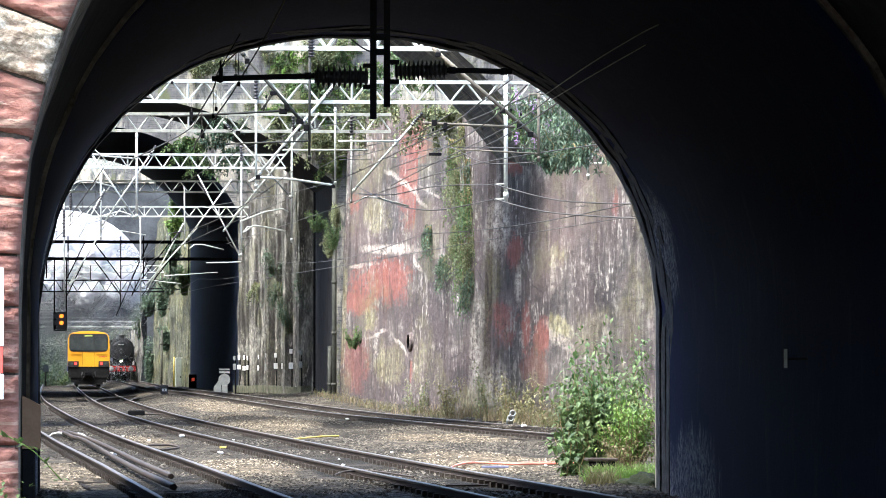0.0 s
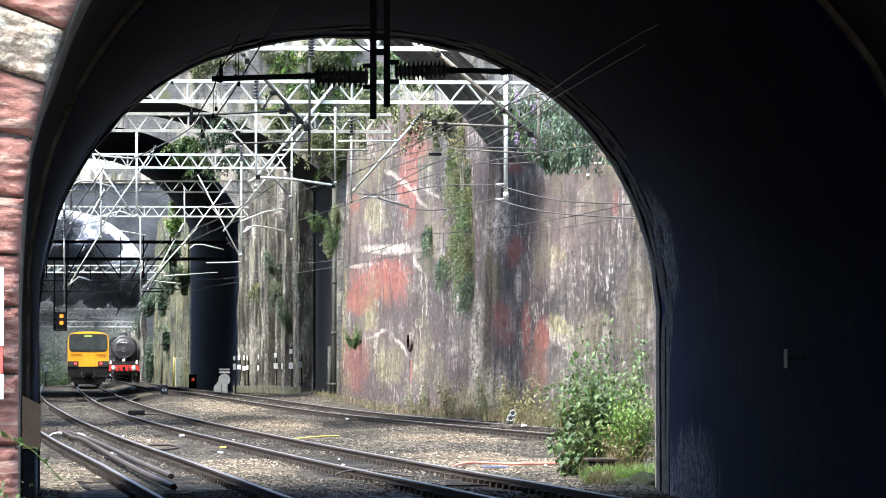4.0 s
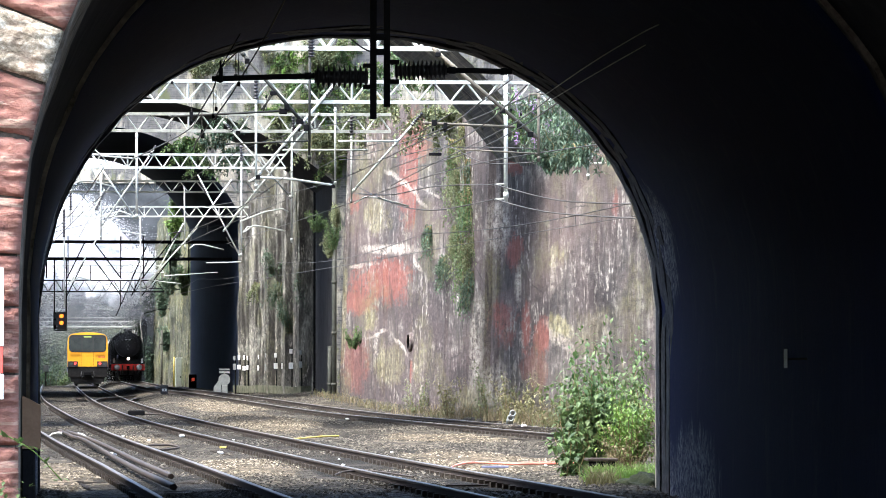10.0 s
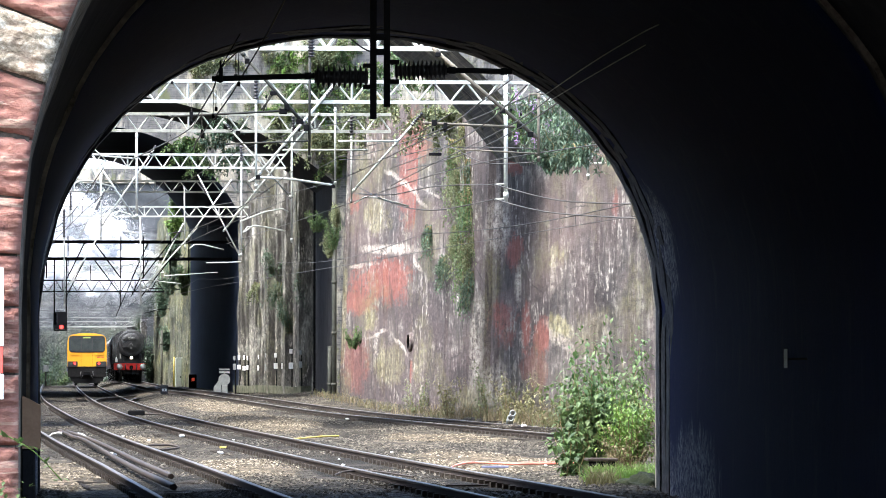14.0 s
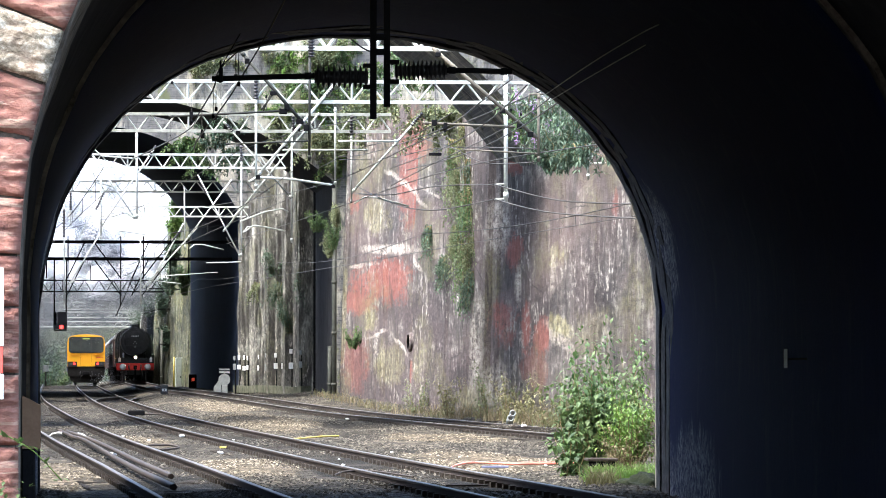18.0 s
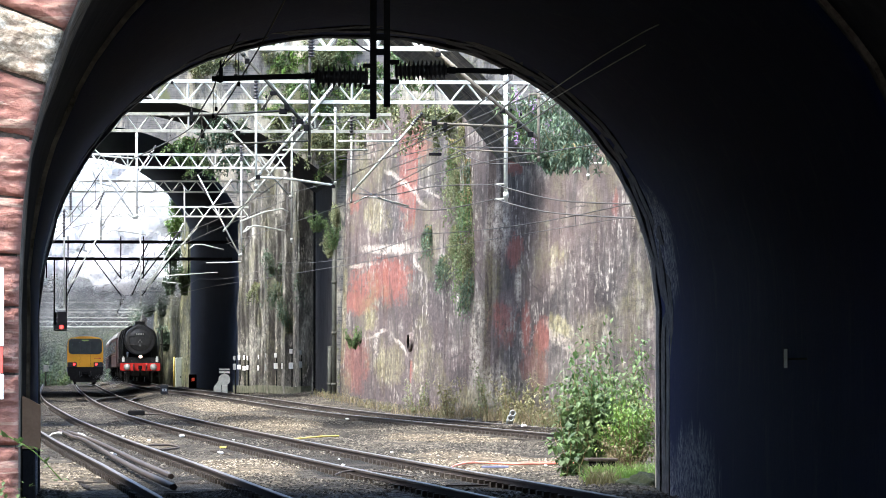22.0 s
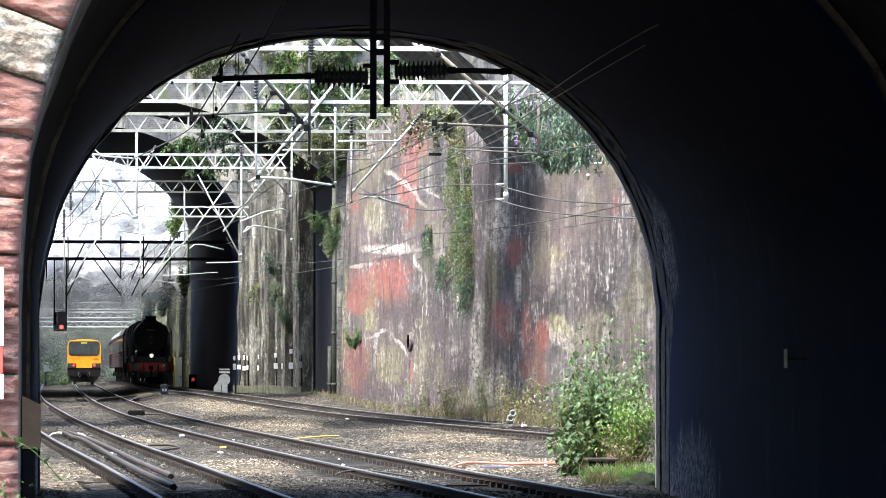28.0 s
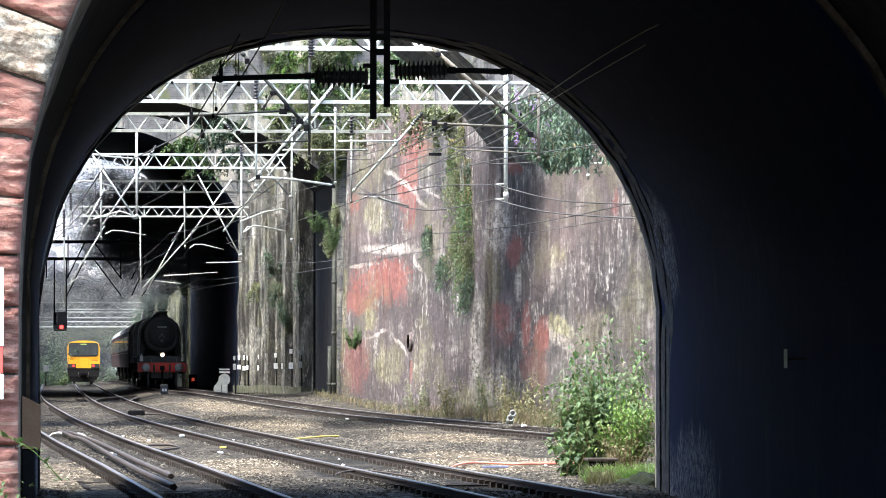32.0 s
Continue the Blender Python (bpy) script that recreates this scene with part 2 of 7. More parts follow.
# quarried cutting walls: bedded sandstone, stained by water that runs down it
def rock_material(name, greys, along, marks=None, weep=0.5, mossy=0.3, moss_from=0.55, black=0.6, tint=(0.16, 0.095, 0.085), slim=1.0):
    """along: how the grain is drawn out along the wall; weep: how much pale water-stain there is; slim: how narrow the runs are."""
    n = Nodes(name, 0.92)
    yy, zz = n.axis(1), n.axis(2)
    run = n.math("SUBTRACT", n.math("MULTIPLY", n.math("LOGARITHM", n.math("DIVIDE", yy, 160.0), math.e), 160.0 * along), n.axis(0))
    cv = n.t.nodes.new("ShaderNodeCombineXYZ")
    n.link(run, cv.inputs[0]), n.link(zz, cv.inputs[1])
    v = cv.outputs[0]
    blot = n.noise(1.3, 8, 0.68, n.scaled(1.0, 0.6, 1, v), 0.4)
    broad = n.noise(0.45, 4, 0.55, n.scaled(1.0, 0.6, 1, v), 0.3)
    runs = n.noise(1.0, 5, 0.62, n.scaled(5.5 * slim, 0.45, 1, v), 0.15)
    runs2 = n.noise(1.0, 5, 0.7, n.scaled(15.0 * slim, 1.3, 1, v), 0.25)
    grain = n.noise(14.0, 5, 0.72, n.scaled(1.0, 0.4, 1, v))
    pits = n.noise(7.0, 5, 0.7, n.scaled(1.0, 0.8, 1, v))
    tone = n.math("ADD", n.math("ADD", n.math("MULTIPLY", blot, 0.30), n.math("MULTIPLY", runs, 0.30)),
                  n.math("ADD", n.math("MULTIPLY", runs2, 0.2), n.math("MULTIPLY", grain, 0.20)))
    c = n.ramp(tone, list(zip((0.39, 0.465, 0.535, 0.61), greys)))
    c = n.mix(n.ramp(broad, [(0.42, 0.0), (0.6, 0.6)]), c, n.mix(0.55, c, tint))
    ragged = n.math("ADD", n.math("MULTIPLY", n.math("SUBTRACT", blot, 0.5), 3.2),
                    n.math("ADD", n.math("MULTIPLY", n.math("SUBTRACT", runs2, 0.5), 2.0), n.math("MULTIPLY", n.math("SUBTRACT", pits, 0.5), 2.2)))

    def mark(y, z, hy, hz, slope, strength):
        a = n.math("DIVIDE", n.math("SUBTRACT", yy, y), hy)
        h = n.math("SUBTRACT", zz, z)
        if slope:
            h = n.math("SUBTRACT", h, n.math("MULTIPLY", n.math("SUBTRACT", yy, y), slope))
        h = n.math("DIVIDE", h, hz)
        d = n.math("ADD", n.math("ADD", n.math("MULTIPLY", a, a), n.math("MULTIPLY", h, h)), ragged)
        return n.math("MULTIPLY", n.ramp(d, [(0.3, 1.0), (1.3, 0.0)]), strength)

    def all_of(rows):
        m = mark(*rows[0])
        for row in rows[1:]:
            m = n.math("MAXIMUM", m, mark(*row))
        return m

    redc = n.ramp(n.math("ADD", n.math("MULTIPLY", runs2, 0.3), n.math("ADD", n.math("MULTIPLY", blot, 0.35), n.math("MULTIPLY", grain, 0.35))),
                  [(0.36, (0.085, 0.034, 0.030)), (0.5, (0.19, 0.074, 0.060)), (0.68, (0.29, 0.14, 0.115))])
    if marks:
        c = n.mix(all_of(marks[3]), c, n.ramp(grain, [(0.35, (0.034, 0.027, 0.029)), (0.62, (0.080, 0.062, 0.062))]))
    # pale water stain in thin runs
    pale = n.math("MULTIPLY", n.ramp(n.math("ADD", n.math("MULTIPLY", runs2, 0.6), n.math("MULTIPLY", grain, 0.4)), [(0.52, 0.0), (0.60, 1.0)]),
                  n.ramp(n.noise(0.8, 6, 0.65, n.scaled(1.6, 0.5, 1, v)), [(0.47, 0.0), (0.64, 1.0)]))
    c = n.mix(n.math("MULTIPLY", pale, weep), c, (0.50, 0.465, 0.415))
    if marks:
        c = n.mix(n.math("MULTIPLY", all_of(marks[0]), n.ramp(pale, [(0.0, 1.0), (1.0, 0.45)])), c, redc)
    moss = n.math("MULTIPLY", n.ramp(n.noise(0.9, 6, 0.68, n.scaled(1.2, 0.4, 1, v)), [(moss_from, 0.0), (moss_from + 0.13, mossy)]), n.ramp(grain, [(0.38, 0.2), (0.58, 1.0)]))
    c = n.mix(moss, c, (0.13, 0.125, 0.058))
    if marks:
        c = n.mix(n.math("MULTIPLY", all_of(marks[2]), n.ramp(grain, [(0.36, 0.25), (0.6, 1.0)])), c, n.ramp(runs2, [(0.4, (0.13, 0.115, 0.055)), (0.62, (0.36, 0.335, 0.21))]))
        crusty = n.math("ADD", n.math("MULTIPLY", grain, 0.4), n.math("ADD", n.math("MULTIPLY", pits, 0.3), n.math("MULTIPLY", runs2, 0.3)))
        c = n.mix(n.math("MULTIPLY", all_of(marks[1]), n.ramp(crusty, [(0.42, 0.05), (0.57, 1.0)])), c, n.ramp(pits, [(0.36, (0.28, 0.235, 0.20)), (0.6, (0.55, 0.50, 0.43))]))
    c = n.mix(n.ramp(n.noise(1.0, 5, 0.65, n.scaled(4.2 * slim, 0.35, 1, v)), [(black, 0.0), (black + 0.1, 0.7)]), c, (0.032, 0.028, 0.028))
    crack = n.t.nodes.new("ShaderNodeTexVoronoi")
    crack.feature = "DISTANCE_TO_EDGE"
    crack.inputs["Scale"].default_value = 1.0
    jitter = n.t.nodes.new("ShaderNodeVectorMath")
    jitter.operation = "ADD"
    n.link(n.scaled(1.1, 0.5, 1, v), jitter.inputs[0])
    n.link(n.math("MULTIPLY", pits, 0.5), jitter.inputs[1])
    n.link(jitter.outputs[0], crack.inputs["Vector"])
    c = n.mix(n.math("MULTIPLY", n.ramp(crack.outputs["Distance"], [(0.0, 0.85), (0.014, 0.0)]), n.ramp(blot, [(0.45, 0.0), (0.55, 1.0)])), c, (0.03, 0.026, 0.026))
    n.color(c)
    n.bump(n.math("ADD", n.math("ADD", n.math("MULTIPLY", grain, 0.7), n.math("MULTIPLY", pits, 0.6)), n.math("MULTIPLY", blot, 0.8)), 0.6, 0.06)
    return n.mat


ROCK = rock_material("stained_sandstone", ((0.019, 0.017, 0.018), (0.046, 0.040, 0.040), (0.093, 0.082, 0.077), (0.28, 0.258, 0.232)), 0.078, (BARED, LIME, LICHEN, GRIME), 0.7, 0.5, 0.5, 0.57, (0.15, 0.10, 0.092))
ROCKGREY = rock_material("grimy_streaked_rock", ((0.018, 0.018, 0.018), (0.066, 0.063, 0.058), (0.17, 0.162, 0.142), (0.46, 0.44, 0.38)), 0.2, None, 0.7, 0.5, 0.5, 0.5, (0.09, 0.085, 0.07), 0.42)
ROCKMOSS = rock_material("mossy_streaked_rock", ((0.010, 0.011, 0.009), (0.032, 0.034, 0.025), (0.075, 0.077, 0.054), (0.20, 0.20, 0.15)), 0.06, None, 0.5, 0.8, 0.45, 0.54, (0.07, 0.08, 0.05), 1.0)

# old brick and masonry of the bridges
n = Nodes("weathered_brick", 0.9)
br = n.t.nodes.new("ShaderNodeTexBrick")
br.inputs["Scale"].default_value = 1.0
br.inputs["Brick Width"].default_value, br.inputs["Row Height"].default_value = 0.27, 0.095
br.inputs["Mortar Size"].default_value = 0.012
br.inputs["Color1"].default_value, br.inputs["Color2"].default_value = (0.20, 0.19, 0.182, 1), (0.095, 0.092, 0.093, 1)
br.inputs["Mortar"].default_value = (0.20, 0.19, 0.172, 1)
rot = n.t.nodes.new("ShaderNodeMapping")
rot.inputs["Rotation"].default_value = (radians(90), 0, 0)
n.link(n.co, rot.inputs["Vector"])
n.link(rot.outputs[0], br.inputs["Vector"])
st = n.noise(0.5, 5, 0.65)
c = n.mix(n.ramp(st, [(0.4, 0.0), (0.65, 0.7)]), br.outputs["Color"], (0.07, 0.068, 0.068))
c = n.mix(n.ramp(n.noise(0.45, 7, 0.75, n.scaled(1, 1, 0.4)), [(0.50, 0.0), (0.61, 0.85)]), c, (0.52, 0.47, 0.36))
c = n.mix(n.ramp(n.noise(0.8, 7, 0.75, n.scaled(1, 1, 0.3)), [(0.54, 0.0), (0.62, 0.8)]), c, (0.11, 0.12, 0.05))
c = n.mix(n.ramp(n.noise(1.0, 6, 0.75, n.scaled(1.6, 1.6, 0.15)), [(0.54, 0.0), (0.64, 0.85)]), c, (0.03, 0.029, 0.03))
n.color(c)
n.bump(n.noise(12, 4, 0.7), 0.5, 0.03)
MASON = n.mat

n = Nodes("red_sandstone_block", 0.85)
rs = n.noise(1.0, 6, 0.7, n.scaled(5, 5, 18))
pt = n.noise(3.0, 5, 0.6)
c = n.ramp(rs, [(0.3, (0.205, 0.092, 0.072)), (0.5, (0.33, 0.158, 0.124)), (0.72, (0.43, 0.245, 0.195))])
c = n.mix(n.ramp(pt, [(0.55, 0.0), (0.70, 0.5)]), c, (0.36, 0.255, 0.20))
strata = n.noise(1.0, 5, 0.6, n.scaled(1.5, 1.5, 16), 1.2)
c = n.mix(n.ramp(strata, [(0.56, 0.0), (0.62, 0.75), (0.68, 0.2)]), c, (0.52, 0.38, 0.29))
c = n.mix(n.ramp(strata, [(0.34, 0.7), (0.42, 0.0)]), c, (0.20, 0.085, 0.068))
fleck = n.noise(14, 7, 0.85)
c = n.mix(n.ramp(fleck, [(0.58, 0.0), (0.68, 0.55)]), c, (0.38, 0.29, 0.235))
c = n.mix(n.ramp(n.noise(9, 7, 0.85), [(0.58, 0.0), (0.68, 0.75)]), c, (0.07, 0.045, 0.04))
n.color(c)
n.bump(n.math("ADD", n.math("ADD", rs, fleck), n.noise(45, 4, 0.7)), 0.9, 0.02)
REDSTONE = n.mat
n = Nodes("flaking_pale_stone", 0.9)
fl = n.math("ADD", n.math("MULTIPLY", n.noise(1.0, 7, 0.75, n.scaled(7, 7, 16), 0.8), 0.7), n.math("MULTIPLY", n.noise(40, 4, 0.7), 0.3))
c = n.ramp(fl, [(0.38, (0.10, 0.085, 0.062)), (0.47, (0.27, 0.225, 0.165)), (0.54, (0.46, 0.40, 0.31)), (0.62, (0.80, 0.76, 0.68))])
n.color(n.mix(n.ramp(n.noise(2.5, 5, 0.6), [(0.5, 0.0), (0.65, 0.6)]), c, n.mix(0.5, c, (0.35, 0.22, 0.17))))
n.bump(fl, 1.0, 0.03)
PALESTONE = n.mat
MORTAR = mottled("dark_mortar", (0.025, 0.021, 0.018), (0.14, 0.12, 0.10), 9, 0.95, 0, 1.0, 0.04, 30)

# heaps of paler gravel between the tracks: x, y, half width, half length
HEAPS = [(3.1, 84, 0.95, 9), (5.6, 142, 1.7, 18), (7.6, 90, 1.5, 9), (0.1, 78, 0.8, 12), (6.2, 190, 1.6, 22), (9.0, 118, 1.6, 8), (1.9, 110, 0.7, 9)]


def heap_mask(n):
    """Ragged patches where the paler gravel lies."""
    ragged = n.math("MULTIPLY", n.math("SUBTRACT", n.noise(1.0, 6, 0.75, n.scaled(1.2, 0.3, 1)), 0.5), 3.0)
    xx, yy, m = n.axis(0), n.axis(1), None
    for x, y, rx, ry in HEAPS:
        u = n.math("DIVIDE", n.math("SUBTRACT", xx, x), rx)
        v = n.math("DIVIDE", n.math("SUBTRACT", yy, y), ry)
        d = n.math("ADD", n.math("ADD", n.math("MULTIPLY", u, u), n.math("MULTIPLY", v, v)), ragged)
        k = n.ramp(d, [(0.5, 1.0), (1.0, 0.0)])
        m = k if m is None else n.math("MAXIMUM", m, k)
    return m


# ballast and trodden earth between the tracks
def ballast(name, dark):
    n = Nodes(name, 0.95)
    st = n.t.nodes.new("ShaderNodeTexVoronoi")
    st.inputs["Scale"].default_value = 13.0
    n.link(n.co, st.inputs["Vector"])
    mid = n.noise(1.0, 6, 0.75, n.scaled(2.2, 0.7, 2.2))
    big = n.noise(1.0, 4, 0.6, n.scaled(0.5, 0.12, 1))
    c = n.ramp(n.math("ADD", n.math("MULTIPLY", mid, 0.6), n.math("MULTIPLY", big, 0.4)),
               [(0.36, tuple(v * dark for v in (0.014, 0.0125, 0.010))), (0.5, tuple(v * dark for v in (0.045, 0.039, 0.030))), (0.64, tuple(v * dark for v in (0.115, 0.098, 0.074)))])
    tone = n.t.nodes.new("ShaderNodeSeparateXYZ")
    n.link(st.outputs["Color"], tone.inputs[0])
    speck = n.ramp(tone.outputs[0], [(0.0, 0.2), (0.8, 1.1), (1.0, 2.6)])
    c = n.mix(n.math("MULTIPLY", heap_mask(n), 0.85 if dark > 0.8 else 0.3), c, n.ramp(mid, [(0.35, (0.06, 0.048, 0.033)), (0.65, (0.16, 0.13, 0.09))]))
    n.color(n.mix(0.8, c, speck, "MULTIPLY"))
    n.bump(st.outputs["Distance"], 1.0, 0.06)
    return n.mat


BALLAST, BALLASTDARK = ballast("ballast_earth", 1.0), ballast("oily_ballast", 0.5)

n = Nodes("ballast_stone", 0.95)
isl = n.island()
n.color(n.mix(heap_mask(n), n.ramp(isl, [(0.0, (0.014, 0.0125, 0.010)), (0.6, (0.042, 0.037, 0.030)), (1.0, (0.15, 0.135, 0.112))]),
              n.ramp(isl, [(0.0, (0.03, 0.024, 0.017)), (0.6, (0.10, 0.083, 0.058)), (1.0, (0.28, 0.245, 0.19))])))
n.bump(n.noise(60, 3), 0.3, 0.01)
STONE = n.mat

RAIL = mottled("rusty_rail", (0.022, 0.016, 0.0135), (0.055, 0.04, 0.032), 6, 0.7, 0.2)
RAILHEAD = mottled("worn_rail_head", (0.06, 0.055, 0.05), (0.15, 0.14, 0.135), 3, 0.55, 0.45, 0.1)
SLEEPER = mottled("sleeper_timber", (0.022, 0.019, 0.017), (0.075, 0.063, 0.052), 5, 0.9)
CLIP = mottled("rail_clip_iron", (0.022, 0.018, 0.016), (0.08, 0.066, 0.054), 9, 0.8)
STEEL = mottled("galvanised_steel", (0.30, 0.31, 0.265), (0.60, 0.61, 0.575), 4, 0.6, 0.15, 0.3)
OLDSTEEL = mottled("grimy_steel", (0.003, 0.003, 0.0035), (0.011, 0.011, 0.012), 5, 0.85, 0.0)
OLDSTEEL.node_tree.nodes["Principled BSDF"].inputs["Specular IOR Level"].default_value = 0.05
OCHRE = mottled("weathered_cantilever_tube", (0.045, 0.04, 0.03), (0.14, 0.12, 0.09), 5, 0.7)
INSUL = mottled("brown_glazed_insulator", (0.008, 0.007, 0.008), (0.02, 0.016, 0.016), 20, 0.45)
INSULG = mottled("grey_glazed_insulator", (0.014, 0.013, 0.016), (0.045, 0.042, 0.048), 20, 0.4)
WIRE = mottled("overhead_wire", (0.02, 0.018, 0.017), (0.05, 0.046, 0.043), 4, 0.7, 0.1)
WHITE = mottled("white_paint", (0.62, 0.62, 0.60), (0.8, 0.8, 0.78), 6, 0.6)
GREYBOX = mottled("grey_cabinet_paint", (0.15, 0.16, 0.16), (0.27, 0.28, 0.275), 4, 0.6)
BLACK = mottled("black_enamel", (0.012, 0.012, 0.013), (0.03, 0.03, 0.03), 8, 0.5)


def leafy(name, a, b, c3):
    n = Nodes(name, 0.6)
    n.color(n.mix(n.ramp(n.noise(0.8, 3), [(0.4, 0.0), (0.65, 0.7)]), n.ramp(n.island(), [(0.0, a), (1.0, b)]), c3))
    n.b.inputs["Subsurface Weight"].default_value = 0.0
    tr = n.t.nodes.new("ShaderNodeBsdfTranslucent")
    n.link(n.b.inputs["Base Color"].links[0].from_socket, tr.inputs[0])
    mx = n.t.nodes.new("ShaderNodeMixShader")
    mx.inputs[0].default_value = 0.3
    n.link(n.b.outputs[0], mx.inputs[1])
    n.link(tr.outputs[0], mx.inputs[2])
    n.link(mx.outputs[0], n.t.nodes["Material Output"].inputs[0])
    return n.mat


LEAF = leafy("bush_leaf", (0.024, 0.06, 0.019), (0.112, 0.182, 0.058), (0.105, 0.138, 0.046))
LEAFDARK = leafy("buddleia_leaf", (0.032, 0.058, 0.034), (0.105, 0.158, 0.094), (0.07, 0.105, 0.066))
LEAFDRY = leafy("dry_grass", (0.09, 0.07, 0.04), (0.26, 0.20, 0.11), (0.13, 0.11, 0.06))
GRASS = leafy("fresh_grass", (0.07, 0.15, 0.02), (0.17, 0.28, 0.05), (0.13, 0.22, 0.04))
WEED = leafy("rank_weed", (0.09, 0.10, 0.04), (0.2, 0.19, 0.09), (0.16, 0.13, 0.06))
OLIVE = leafy("olive_ivy", (0.07, 0.09, 0.04), (0.20, 0.225, 0.11), (0.15, 0.155, 0.075))
STEM = mottled("plant_stem", (0.10, 0.08, 0.04), (0.2, 0.16, 0.08), 9)
# ---- ground: one sheet to the horizon ----
def ground_z(x, y):
    z = grade(y) - 0.17 + lift(TRACK3, y) * min(max((x - 3.3) / 1.2, 0.0), 1.0)
    if x > 10.9:                                     # bank at the foot of the cutting wall
        z += 0.28 * min(1.0, (x - 10.9) / 1.6)
    return z


def build_ground():
    xs = [-600, -200, -60, -20, -8] + [-4 + 0.35 * i for i in range(58)] + [20, 40, 90, 250, 700]
    ys = [-400, -120, -40, -10, 10, 25] + [50 + 0.6 * i for i in range(130)] + [128 + 2.4 * i for i in range(76)] + [320, 345, 370, 410, 460, 520, 700, 1000, 1600, 3000]
    bm = bmesh.new()
    grid = []
    for y in ys:
        row = []
        for x in xs:
            z = ground_z(x, y)
            if 50 <= y <= 312 and -4 <= x <= 16:
                z += 0.22 * max(0.0, 1 - ((x - 5.6) / 1.9) ** 2 - ((y - 142) / 18) ** 2) + 0.10 * max(0.0, 1 - ((x - 3.1) / 1.1) ** 2 - ((y - 84) / 9) ** 2)
                z += 0.10 * (noise.noise(Vector((x * 0.5, y * 0.16, 1.0)))) + 0.05 * noise.noise(Vector((x * 2.1, y * 1.1, 3.0)))
                for tr in (TRACK1, TRACK2, TRACK3):
                    d = abs(x - lerp_table(tr, y))
                    if d < 1.35:
                        z = grade(y) + lift(tr, y) - 0.152 + 0.035 * noise.noise(Vector((x * 2.3, y * 0.9, 9.0)))
            row.append(bm.verts.new((x, y, z)))
        grid.append(row)
    for a, b in zip(grid, grid[1:]):
        for i in range(len(xs) - 1):
            f = bm.faces.new((a[i], a[i + 1], b[i + 1], b[i]))
            f.smooth = True
            c = f.calc_center_median()
            f.material_index = 1 if any(abs(c.x - lerp_table(tr, c.y)) < 1.0 + 0.35 * noise.noise(Vector((c.x, c.y * 0.5, 2))) for tr in (TRACK1, TRACK2, TRACK3)) else 0
    return tagged(link_mesh("ground", bm, [BALLAST, BALLASTDARK]), "stony ballast and brown earth between railway tracks", "ground", kind="structure")


# centre lines of the tracks: rows of (y, x)
TRACK1 = [(-40, 3.6), (26, 2.75), (75, 1.6), (109, 0.62), (154, -0.35), (231, -1.35), (334, -1.7), (771, -1.9)]
TRACK2 = [(-40, 11.2), (26, 7.4), (71, 5.44), (96, 4.5), (129, 3.52), (161, 2.84), (206, 2.4), (251, 2.24), (341, 2.18), (441, 2.38), (540, 2.6), (771, 3.1)]
TRACK3 = [(51, 15.5), (90, 13.3), (122, 11.35), (135, 10.6), (165, 9.2), (201, 7.75), (242, 6.3), (273, 5.6), (328, 5.5), (441, 5.75), (771, 6.6)]
build_ground()

# ---- the tunnel that the camera looks through ----
T_Y0, T_Y1 = 34.7, 69.4
T_CX, T_A, T_B, T_SPRING = 4.0, 4.25, 4.15, EYE_Z + 0.55


def arch_outline(grow=0.0, n=44, foot=-0.4):
    """Horseshoe section: upright walls and a slightly flat round crown."""
    pts = [(T_CX - T_A - grow, foot)]
    for i in range(n + 1):
        t = math.pi * (1 - i / n)
        c, s = math.cos(t), math.sin(t)
        e = 2 / 2.25
        pts.append((T_CX + math.copysign(abs(c) ** e, c) * (T_A + grow), T_SPRING + abs(s) ** e * (T_B + grow)))
    pts.append((T_CX + T_A + grow, foot))
    return pts


def build_tunnel(name, y0, y1, material, label, steps, grow=0.0):
    bm = bmesh.new()
    inner, outer = arch_outline(grow), arch_outline(0.7)
    ys = [y0 + (y1 - y0) * i / steps for i in range(steps + 1)]
    loops = []
    for out, wob in ((inner, 0.035), (outer, 0.0)):
        rows = []
        for y in ys:
            rows.append([bm.verts.new((x + wob * noise.noise(Vector((x * 1.7, y * 0.9, z * 1.7))), y,
                                       z + wob * noise.noise(Vector((z * 1.3, x * 1.3, y * 0.8))))) for x, z in out])
        loops.append(rows)
    k = len(inner)
    for rows, flip in ((loops[0], False), (loops[1], True)):
        for a, b in zip(rows, rows[1:]):
            for i in range(k - 1):
                q = (a[i], a[i + 1], b[i + 1], b[i])
                bm.faces.new(q[::-1] if flip else q).smooth = True
    for row in (0, -1):
        for i in range(k - 1):
            q = (loops[0][row][i], loops[1][row][i], loops[1][row][i + 1], loops[0][row][i + 1])
            bm.faces.new(q if row == 0 else q[::-1])
    tagged(link_mesh(name, bm, material), label, "tunnel", kind="structure")


build_tunnel("tunnel_lining_entry", T_Y0, 37.5, ENTRY, "grimy grey brick ring at the tunnel's entry", 10, -0.004)
build_tunnel("tunnel_lining", 37.504, 47.3, DIMBRICK, "soot-blackened brick lining of a railway tunnel", 16, 0.03)
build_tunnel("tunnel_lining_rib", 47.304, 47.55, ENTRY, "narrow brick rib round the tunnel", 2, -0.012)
build_tunnel("tunnel_lining_inner", 47.554, T_Y1, HAZYSOOT, "soot-blackened brick lining of a railway tunnel", 24, 0.0)


